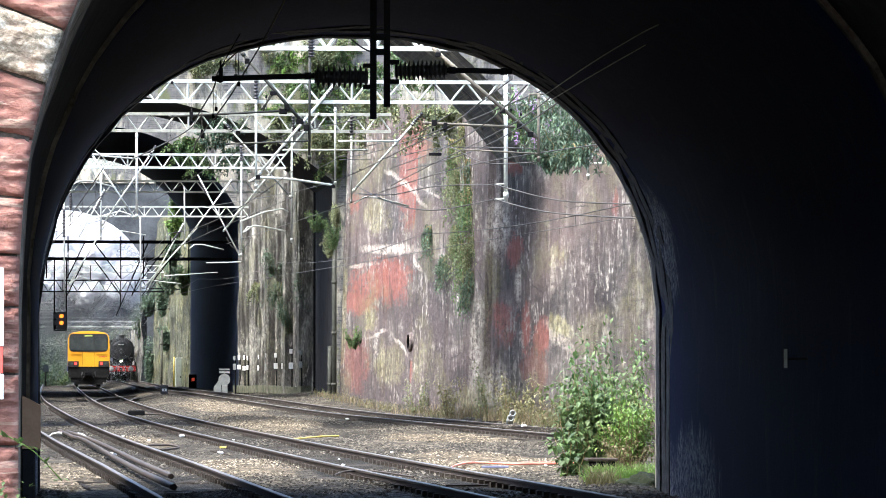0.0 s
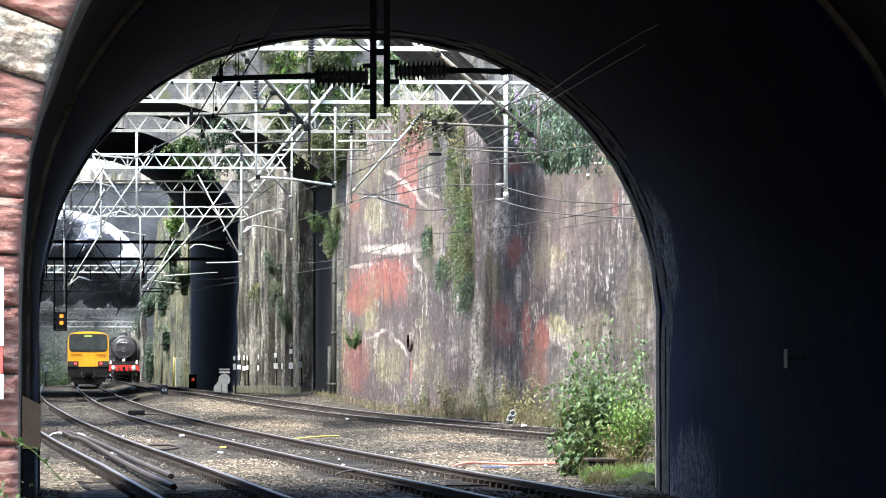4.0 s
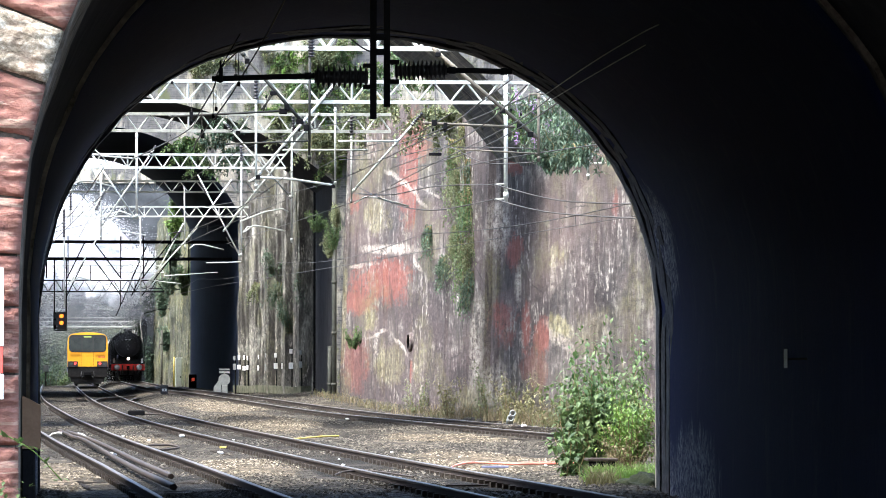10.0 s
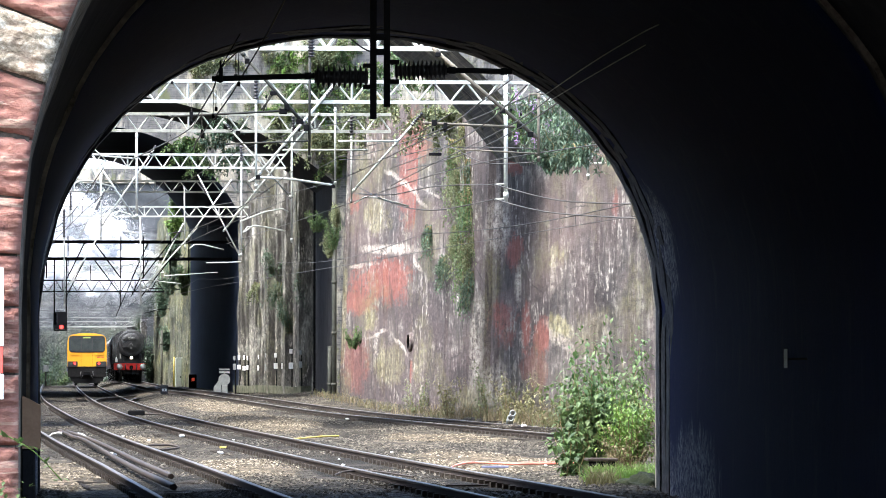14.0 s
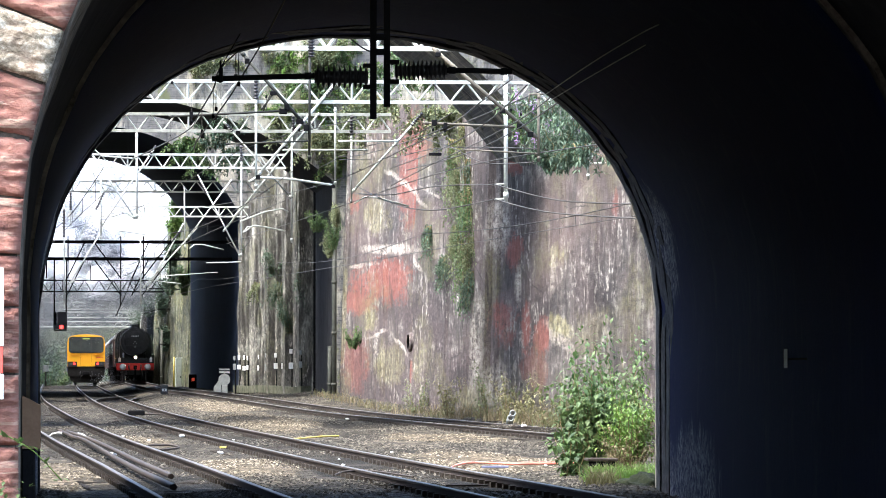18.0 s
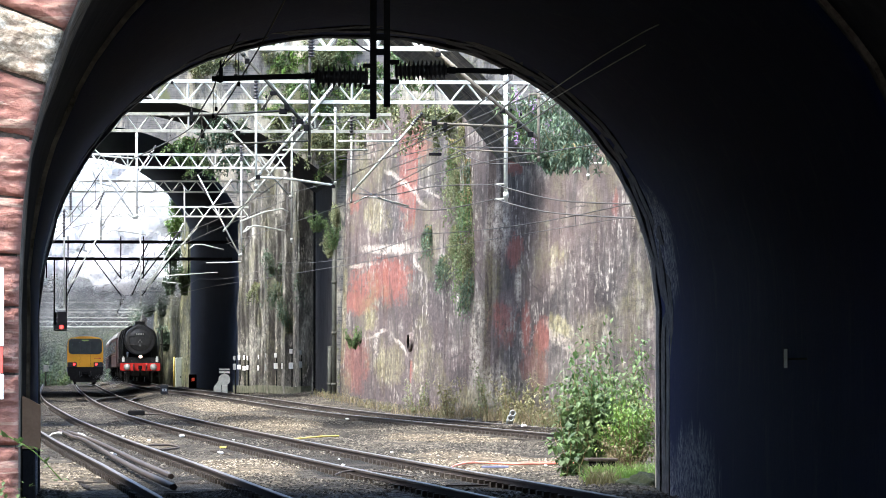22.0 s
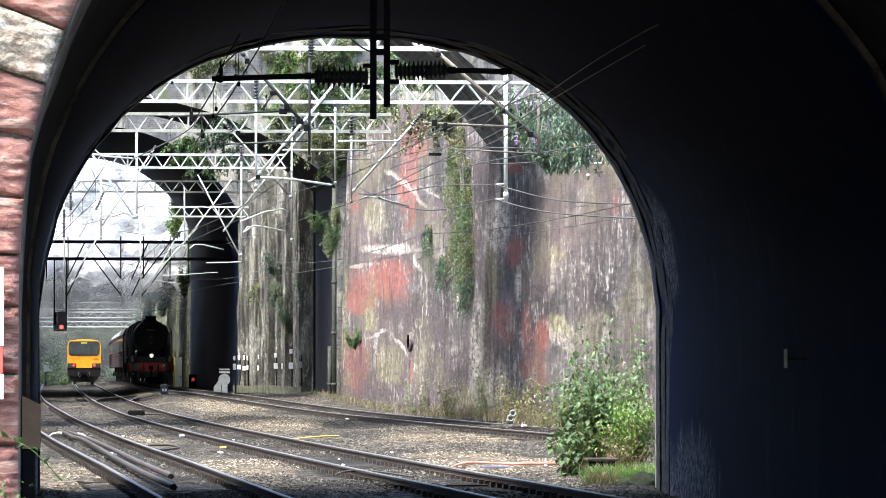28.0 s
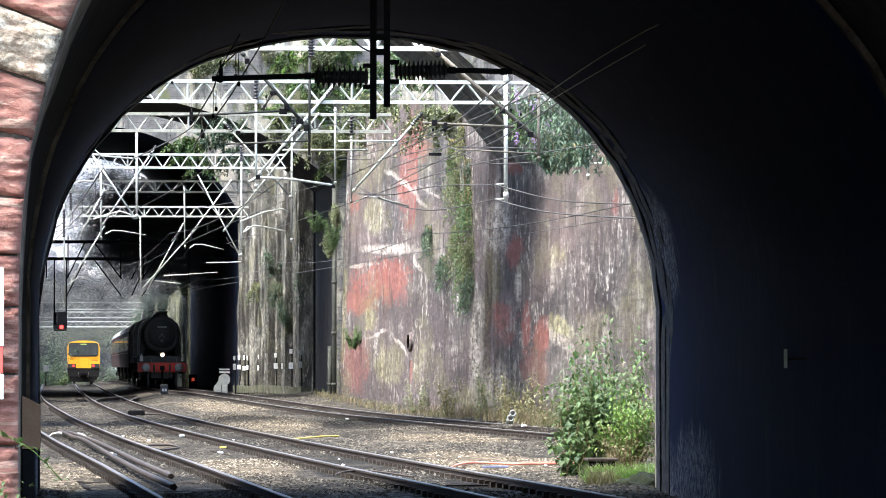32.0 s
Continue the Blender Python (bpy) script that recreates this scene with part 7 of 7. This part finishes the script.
ground_line("grey_conduit", "long dark conduit pipe between the rails", [(0.1, 122), (0.35, 112), (0.6, 106), (0.98, 88), (1.26, 76), (1.54, 66.5)], 0.048, RAIL, 0.05)
ground_line("grey_conduit", "long dark conduit pipe between the rails", [(0.25, 120), (0.55, 112), (0.82, 104), (1.08, 94), (1.37, 82), (1.64, 72.5)], 0.045, RAIL, 0.06)
cable("white plastic duct looped over the rails", [(-0.22, 121, 0.25), (-0.09, 120, 0.39), (0.10, 119, 0.44), (0.28, 118, 0.38), (0.43, 117, 0.44), (0.62, 116, 0.42), (0.74, 114, 0.32)], 0.03, WHITE, "white_duct")
cable("dark rusty cable lying on the ballast", [(4.05, 74.2, grade(74) - 0.06), (4.3, 75.5, grade(74) - 0.03), (4.7, 76, grade(74) - 0.03), (5.2, 74, grade(74) - 0.08)], 0.015, RAIL, "scrap_cable")
cable("dark rusty cable lying on the ballast", [(1.85, 101, grade(101) - 0.05), (2.2, 98.5, grade(101) - 0.02), (2.3, 95.5, grade(101) - 0.03), (1.95, 94.5, grade(101) - 0.06)], 0.022, RAIL, "scrap_cable")
ground_line("spare_rail", "short rusty rail end lying between the tracks", [(5.4, 70.5), (6.0, 70.5)], 0.02, RAIL)
bm = bmesh.new()
box(bm, 6.98, 83.3, ground_z(7.2, 83.3) + 0.02, 7.42, 83.4, ground_z(7.2, 83.3) + 0.06, bevel=0.01)
tagged(link_mesh("plastic_strip", bm, mottled("blue_grey_plastic", (0.12, 0.13, 0.2), (0.2, 0.2, 0.28))), "blue-grey plastic strip lying on the stones", "litter")

# low timber chamber and a stump at the foot of the bush
ch = thing("timber_chamber", "low black timber chamber at the foot of the bush", "box")
zc = ground_z(8.2, 76.2)
for k, (za, zb) in enumerate(((0.0, 0.13), (0.14, 0.27))):
    bm = bmesh.new()
    box(bm, 7.98, 76.0, zc + za, 8.38, 76.06, zc + zb, bevel=0.008)
    part("plank", bm, OLDSTEEL, ch)
bm = bmesh.new()
box(bm, 7.96, 75.97, zc + 0.275, 8.42, 76.5, zc + 0.32, bevel=0.01)
part("lid", bm, SLEEPER, ch, "weathered timber lid")
st = thing("marker_stump", "short black timber stump in the grass", "post")
bm = bmesh.new()
tube(bm, (8.11, 73.0, ground_z(8.1, 73) - 0.05), (8.11, 73.0, 0.26), 0.022, 0.018, n=8)
part("stump", bm, OLDSTEEL, st)

# bits of litter
_r = random.Random(21)
for x, y, sz in ((4.55, 126, 0.06), (8.7, 152, 0.1), (9.3, 148, 0.11), (2.9, 117, 0.12), (1.55, 118, 0.06), (1.1, 133, 0.06), (3.1, 96, 0.09), (1.05, 94, 0.12), (2.05, 112, 0.07), (8.0, 80, 0.07), (8.1, 84, 0.05), (4.3, 83, 0.05), (4.8, 85, 0.05), (5.0, 90, 0.04), (5.7, 93, 0.06), (11.75, 112, 0.2), (11.9, 113, 0.16), (11.6, 126, 0.12), (7.3, 92, 0.05), (3.9, 112, 0.05), (6.4, 97, 0.05)):
    bm = bmesh.new()
    sz *= 0.6
    bmesh.ops.create_icosphere(bm, subdivisions=2, radius=sz)
    for v in bm.verts:
        v.co *= 1 + 0.5 * noise.noise(v.co * 14 + Vector((x, y, 0)))
        v.co.z *= 0.55
    ob = link_mesh("litter", bm, WHITE, True)
    ob.location = (x, y, ground_z(x, y) + sz * 0.5 + 0.03)
    tagged(ob, "crumpled pale litter on the ballast", "litter", "pieces of litter")

# ground signal, relay boxes, cabinets
gs = thing("ground_signal", "grey ground-level shunting signal with a round disc", "signal")
Y = 250.0
x0, zr = (396 - 99) * Y / 9000, grade(Y) + 0.14
bm = bmesh.new()
box(bm, x0 - 0.12, Y - 0.1, zr - 0.36, x0 + 0.16, Y + 0.1, zr + 0.35, bevel=0.02)
part("base", bm, GREYBOX, gs)
bm = bmesh.new()
tube(bm, (x0, Y - 0.06, zr + 0.62), (x0, Y - 0.02, zr + 0.62), 0.29, n=24)
part("disc", bm, GREYBOX, gs)
bm = bmesh.new()
box(bm, x0 - 0.03, Y - 0.09, zr + 0.3, x0 + 0.03, Y - 0.065, zr + 0.95)
box(bm, x0 - 0.26, Y - 0.09, zr + 0.93, x0 + 0.26, Y - 0.06, zr + 1.03)
box(bm, x0 - 0.26, Y - 0.09, zr + 1.08, x0 + 0.26, Y - 0.06, zr + 1.16)
part("bars", bm, GREYBOX, gs)
bm = bmesh.new()
prism(bm, [(x0 - 0.52, zr - 0.36), (x0 - 0.15, zr - 0.36), (x0 - 0.15, zr + 0.5), (x0 - 0.3, zr + 0.55), (x0 - 0.52, zr + 0.25)], Y - 0.1, Y + 0.1)
part("motor_case", bm, GREYBOX, gs)
bx = thing("relay_box", "small grey lineside box with a white label", "box")
Y = 235.0
x0, zr = (290 - 99) * Y / 9000, grade(Y) - 0.19
bm = bmesh.new()
for s in (-0.1, 0.1):
    lg = bmesh.new()
    tube(lg, (x0 + s, Y, zr - 0.1), (x0 + s, Y, zr + 0.34), 0.03, n=6)
    part("leg", lg, OLDSTEEL, bx)
zr += 0.32
box(bm, x0 - 0.18, Y - 0.15, zr, x0 + 0.18, Y + 0.15, zr + 0.45, bevel=0.03)
part("case", bm, BLACK, bx)
bm = bmesh.new()
box(bm, x0 - 0.11, Y - 0.156, zr + 0.14, x0 + 0.11, Y - 0.151, zr + 0.26)
lb = part("label_plate", bm, WHITE, bx)
bm = bmesh.new()
box(bm, x0 - 0.03, Y - 0.16, zr + 0.17, x0 + 0.03, Y - 0.157, zr + 0.23)
part("label_bar", bm, BLACK, lb)
PALEGREY = mottled("pale_green_grey_paint", (0.36, 0.40, 0.37), (0.52, 0.55, 0.51), 4, 0.6)
cb = thing("lineside_cabinet", "tall pale grey equipment cabinet beside the wall", "cabinet")
Y = 322.0
x0, zr = (315 - 99) * Y / 9000, grade(Y) - 0.17
bm = bmesh.new()
box(bm, x0 - 0.2, Y - 0.3, zr, x0 + 0.22, Y + 0.3, zr + 2.1, bevel=0.02)
part("case", bm, PALEGREY, cb)
bm = bmesh.new()
box(bm, x0 - 0.16, Y - 0.312, zr + 0.15, x0 + 0.18, Y - 0.301, zr + 1.95, bevel=0.004)
dr = part("door", bm, PALEGREY, cb)
bm = bmesh.new()
box(bm, x0 + 0.11, Y - 0.335, zr + 0.8, x0 + 0.14, Y - 0.313, zr + 0.95)
part("handle", bm, OLDSTEEL, dr)
yp = thing("yellow_post", "slim yellow marker post beside the track", "post")
bm = bmesh.new()
x0 = (307 - 99) * 319 / 9000
tube(bm, (x0, 319, grade(319) - 0.2), (x0, 319, 3.08), 0.05, n=8)
part("pole", bm, YELHOSE, yp)
rl = thing("red_marker_lamp", "small red lamp on a dark box by the bridge wall", "lamp")
bm = bmesh.new()
x0 = (341 - 99) * 300 / 9000
box(bm, x0 - 0.25, 300.02, 1.40 - 0.3, x0 + 0.2, 300.4, 1.97, bevel=0.02)
part("case", bm, OLDSTEEL, rl)
bm = bmesh.new()
box(bm, x0 - 0.09, 299.98, 1.57, x0 + 0.08, 300.015, 1.77, bevel=0.01)
part("lens", bm, glow("dull_red_lens", (0.5, 0.06, 0.03), 0.12), rl)
yp2 = thing("white_post_box", "pale grey box on a post on the far trackside bank", "box")
bm = bmesh.new()
x0 = (81 - 99) * 420 / 9000
box(bm, x0 - 0.2, 420, 2.3, x0 + 0.25, 420.4, 2.85, bevel=0.02)
part("case", bm, GREYBOX, yp2)
bm = bmesh.new()
tube(bm, (x0, 420.2, grade(420) - 0.2), (x0, 420.2, 2.31), 0.06, n=8)
part("post", bm, PIPE, yp2)

# pale plates on the wall, held by a cable rack, over a mossy trough
def wall_x(y):
    return lerp_table([(234.3, 12.0), (243, 10.6), (251.7, 9.2)], y)


def y_on_wall(p):
    lo, hi = 234.4, 251.6
    for _ in range(40):
        m = (lo + hi) / 2
        if 99 + wall_x(m) * 9000 / m > p:
            lo = m
        else:
            hi = m
    return lo


rack = thing("cable_rack", "cable rack with white plates along the streaked rock wall", "rack")
for p, top, bot, w, upper in ((414, 643, 656, 7, 630), (422, 645, 655, 8, 629), (431, 647, 657, 7, 629), (437, 646, 656, 5, 630), (446, 647, 657, 5, 0), (458, 646, 657, 9, 628), (471, 644, 657, 9, 625), (487, 642, 654, 9, 625), (499, 642, 654, 6, 0), (514, 641, 654, 10, 618), (531, 639, 652, 7, 620)):
    y = min(y_on_wall(p + 9), 251.2) - 1.2
    k = y / 9000
    x = (p - 99) * k
    for a, b, ww in ((top + 1, bot - 1, w * 0.8), (upper, upper + 8, w * 0.55)):
        if not a:
            continue
        bm = bmesh.new()
        box(bm, x - ww * k / 2, y - 0.03, EYE_Z + (671 - b) * k, x + ww * k / 2, y + 0.03, EYE_Z + (671 - a) * k, bevel=0.01)
        part("plate", bm, WHITE if (int(p) % 3) else GREYBOX, rack)
    bm = bmesh.new()
    tube(bm, (x + 0.05, y + 0.05, grade(y) - 0.2), (x + 0.05, y + 0.05, EYE_Z + (671 - (upper or top)) * k), 0.03, n=6)
    part("upright", bm, OLDSTEEL, rack)
TROUGH = mottled("mossy_concrete", (0.02, 0.024, 0.012), (0.14, 0.138, 0.10), 2.2, 0.9, 0, 0.8, 0.04)
tg = thing("cable_trough", "mossy concrete cable trough along the rock wall", "trough")
ys = [251 - i * 2.0 for i in range(9)]
for a, b in zip(ys, ys[1:]):
    bm = bmesh.new()
    xa, xb = wall_x(a) - 0.6, wall_x(b) - 0.6
    za, zb = (grade(v) + 0.12 + 0.1 * noise.noise(Vector((v * 0.9, 3, 1))) for v in (a, b))
    vs = [bm.verts.new(q) for q in ((xa, a, za), (xb, b + 0.06, zb), (xb, b + 0.06, zb + 0.36), (xa, a, za + 0.36), (xa + 0.5, a, za), (xb + 0.5, b + 0.06, zb), (xb + 0.5, b + 0.06, zb + 0.36), (xa + 0.5, a, za + 0.36))]
    for f in ((0, 1, 2, 3), (7, 6, 5, 4), (3, 2, 6, 7), (0, 4, 5, 1), (1, 5, 6, 2), (0, 3, 7, 4)):
        bm.faces.new([vs[i] for i in f])
    part("trough_unit", bm, TROUGH, tg)
    bm = bmesh.new()
    tube(bm, (xa + 0.3, a, grade(a) - 0.3), (xa + 0.3, a, za), 0.06, n=6)
    part("leg", bm, OLDSTEEL, tg)
pm = thing("point_motor", "flat dark point machine between the rails", "point machine")
bm = bmesh.new()
box(bm, 2.35, 166.6, grade(167) - 0.17, 2.9, 167.4, grade(167) + 0.02, bevel=0.03)
part("case", bm, OLDSTEEL, pm)
bm = bmesh.new()
tube(bm, (2.2, 166.9, grade(167) - 0.1), (3.4, 166.9, grade(167) - 0.1), 0.025, n=6)
part("rod", bm, RAIL, pm)
# upright pipes and posts on the walls
for p, Y, y0, y1, r, mt, lab in ((590, 219, 712, 330, 0.10, PIPE, "grey drain pipe down the bridge corner"), (582, 220.5, 712, 612, 0.09, PIPE, "short grey post beside the bridge"), (556, 234, 704, 300, 0.08, OLDSTEEL, "dark pipe down the rock wall"), (529, 236.5, 700, 330, 0.06, OLDSTEEL, "dark pipe down the rock wall"), (505, 239.5, 700, 520, 0.06, OLDSTEEL, "dark pipe down the rock wall"), (448, 247.5, 690, 560, 0.06, OLDSTEEL, "dark pipe down the rock wall"), (285, 335, 676, 585, 0.07, PIPE, "dark post beside the mossy wall")):
    root = thing("wall_pipe", lab, "pipe")
    bm = bmesh.new()
    x = (p - 99) * Y / 9000
    tube(bm, (x, Y - 0.3, grade(Y) - 0.4), (x, Y - 0.3, EYE_Z + (671 - y1) * Y / 9000), r, n=10)
    part("pipe", bm, mt, root)
    for q in range(3):
        bm = bmesh.new()
        z = grade(Y) + 0.6 + q * 2.2
        if z > EYE_Z + (671 - y1) * Y / 9000:
            continue
        tube(bm, (x, Y - 0.3, z), (x, Y - 0.3, z + 0.12), r * 1.3, n=10)
        part("collar", bm, mt, root)
# mouth of an old drain in the rock face
dm = thing("drain_mouth", "dark oval drain mouth in the rock face", "drain")
bm = bmesh.new()
M = Matrix.Translation((12.02, 172, 2.96)) @ Matrix.Rotation(radians(90), 4, "Y") @ Matrix.Diagonal((0.42, 1.0, 1.0, 1.0))
lathe(bm, [(0.62, -0.12), (0.8, -0.10), (0.85, 0.3), (0.62, 0.3)], M, 18, caps=False)
part("rim", bm, ROCK, dm)
# a shallow dish whose near-black colour stands for the shade inside the drain
bm = bmesh.new()
lathe(bm, [(0.62, 0.02), (0.55, 0.02), (0.3, 0.05), (0.01, 0.06)], M, 18, caps=False)
part("opening", bm, HAZYSOOT, dm)
hole = thing("drain_pipe_ends", "short pale pipe ends lying by the rail", "pipe")
for dx, dz in ((0.0, 0.0), (0.06, 0.16)):
    bm = bmesh.new()
    M = Matrix.Translation((10.55 + dx + 1.1, 130.5, ground_z(11.6, 130.5) + 0.1 + dz * 0.8)) @ Matrix.Rotation(1.2, 4, "X")
    lathe(bm, [(0.06, 0.0), (0.09, 0.0), (0.09, 0.3), (0.06, 0.3), (0.06, 0.0)], M, 16, caps=False)
    part("pipe_end", bm, GREYBOX, hole)

# ---- hanging colour-light signal ----
sg = thing("colour_light_signal", "black hanging signal with amber and red lamps", "signal")
Y = 261.0
xs = (107 - 99) * Y / 9000
k = Y / 9000
bm = bmesh.new()
box(bm, xs - 0.17, Y, EYE_Z + (671 - 584) * k, xs + 0.3, Y + 0.22, EYE_Z + (671 - 552) * k, bevel=0.02)
part("lamp_case", bm, BLACK, sg)
bm = bmesh.new()
box(bm, xs - 0.36, Y + 0.05, EYE_Z + (671 - 583) * k, xs - 0.19, Y + 0.3, EYE_Z + (671 - 553) * k, bevel=0.02)
part("back_box", bm, OLDSTEEL, sg)
for px_ in (96, 117):
    bm = bmesh.new()
    tube(bm, ((px_ - 99) * k, Y + 0.25, EYE_Z + (671 - 585) * k), ((px_ - 99) * k, Y + 0.25, EYE_Z + (671 - 459) * k), 0.035, n=6)
    part("hanger", bm, OLDSTEEL, sg)
bm = bmesh.new()
box(bm, (96 - 99) * k, Y + 0.2, EYE_Z + (671 - 586) * k, (118 - 99) * k, Y + 0.3, EYE_Z + (671 - 584.5) * k)
part("footstep", bm, OLDSTEEL, sg)
shutters = []
for nm, py_, mt in (("amber_lamp", 560, YELLAMP), ("amber_lamp", 572, YELLAMP), ("red_lamp", 579.5, REDLAMP)):
    z = EYE_Z + (671 - py_) * k
    x = xs + 0.05
    bm = bmesh.new()
    tube(bm, (x, Y - 0.02, z), (x, Y - 0.004, z), 0.105 if nm == "amber_lamp" else 0.10, n=18)
    part(nm, bm, mt, sg, "round signal lamp")
    # a flap hinged beside each lamp covers it when its aspect is off
    bm = bmesh.new()
    box(bm, 0.0, -0.012, -0.125, 0.25, 0.0, 0.125, bevel=0.004)
    fl = part("shutter", bm, BLACK, sg)
    shutters.append((fl, Vector((x - 0.125, Y - 0.025, z)), nm))
# ---- tracks ----
build_track(TRACK1, 38, 420, "running rails on dark sleepers in dirty ballast", 56, 190)
build_track(TRACK2, 38, 560, "curved running rails on dark sleepers", 56, 260)
build_track(TRACK3, 90, 560, "running rails beside the cutting wall", 100, 280)
# crossover between the two far lines
XOVER = [(190, 2.5), (206, 2.4), (216, 2.42), (226, 2.78), (236, 3.5), (246, 4.4), (256, 5.2), (266, 5.62), (280, 5.58), (300, 5.55)]
root = thing("crossover_track", "crossover rails linking two tracks", "track", kind="structure")
for s in (-1, 1):
    rail_run(XOVER, s, 207, 274, 1.2, root)


# ---- loose stones, each a small angular lump ----
def scatter(name, label, count, area, size, mat, seed, avoid=0.95):
    r = random.Random(seed)
    verts, faces = [], []
    shape = [Vector(v) for v in ((0, 0, 0.8), (0.9, 0.1, 0.1), (0.2, 0.85, 0.0), (-0.8, 0.4, 0.1), (-0.5, -0.8, 0.0), (0.5, -0.7, 0.15))]
    tri = ((0, 1, 2), (0, 2, 3), (0, 3, 4), (0, 4, 5), (0, 5, 1))
    done = 0
    while done < count:
        y = area[2] + (area[3] - area[2]) * r.random() ** 1.3
        x = r.uniform(area[0], area[1])
        on_rails = False
        for tr_ in (TRACK1, TRACK2, TRACK3):
            d = abs(x - lerp_table(tr_, y))
            if 0.62 < d < 0.9 or (d <= 0.62 and r.random() < 0.25):
                on_rails = True
        if on_rails:
            continue
        if noise.noise(Vector((x * 0.6, y * 0.22, 4.0))) < r.uniform(-0.5, 0.15):
            continue
        s = size * r.uniform(0.5, 1.5)
        a = r.uniform(0, 6.28)
        ca, sa = math.cos(a), math.sin(a)
        z = ground_z(x, y) + 0.22 * max(0.0, 1 - ((x - 5.6) / 1.9) ** 2 - ((y - 142) / 18) ** 2) + 0.10 * max(0.0, 1 - ((x - 3.1) / 1.1) ** 2 - ((y - 84) / 9) ** 2) + 0.10 * noise.noise(Vector((x * 0.5, y * 0.16, 1.0))) + 0.01
        b = len(verts)
        for v in shape:
            j = s * r.uniform(0.75, 1.25)
            verts.append((x + (v.x * ca - v.y * sa) * j, y + (v.x * sa + v.y * ca) * j, z + v.z * j * 0.8))
        faces += [(b + i, b + j, b + k) for i, j, k in tri]
        done += 1
    me = bpy.data.meshes.new(name)
    me.from_pydata(verts, [], faces)
    me.materials.append(mat)
    return tagged(new(name, me), label, "stones", kind="stuff")


scatter("ballast_stones", "loose pale and brown ballast stones", 46000, (-0.6, 12.0, 60, 135), 0.025, STONE, 31)
scatter("ballast_stones", "loose pale and brown ballast stones", 26000, (-0.6, 11.5, 130, 235), 0.029, STONE, 32)


def motions():
    walk(dmu, [(t, rail_pose(TRACK2, y)) for t, y in DMU_WAY])
    walk(dmu_lead, [(t, rail_pose(TRACK2, y + 20.0)) for t, y in DMU_WAY])
    walk(loco, [(t, rail_pose(TRACK3, y)) for t, y in LOCO_WAY])
    for k, c in enumerate(coaches):
        walk(c, [(t, rail_pose(TRACK3, y + 20.2 + 20.1 * k)) for t, y in LOCO_WAY])
    for i, (ob, rows, turn, drift) in enumerate(plume_parts):
        keyed = []
        for t, p in rows:
            w = 0.45 * t + i * 1.7
            q = p + Vector((math.sin(w) * drift, math.sin(w * 0.7) * drift, math.cos(w * 0.8) * drift * 0.6))
            keyed.append((t, pose(q.x, q.y, q.z, 0, 6 * math.sin(w), turn + 4.0 * t * (1 if i % 2 else -1))))
        walk(ob, keyed)
    # the signal goes from double amber to red
    for ob, p, lamp in shutters:
        shut, wide = (0, -175)
        a, b = (wide, shut) if lamp == "amber_lamp" else (shut, wide)
        walk(ob, [(t, Matrix.Translation(p) @ Matrix.Rotation(radians(d), 4, "Z")) for t, d in
                  ((0.0, a), (10.5, a), (10.6, a + (b - a) * 0.33), (10.7, a + (b - a) * 0.67), (10.8, b), (32.0, b))])


motions()
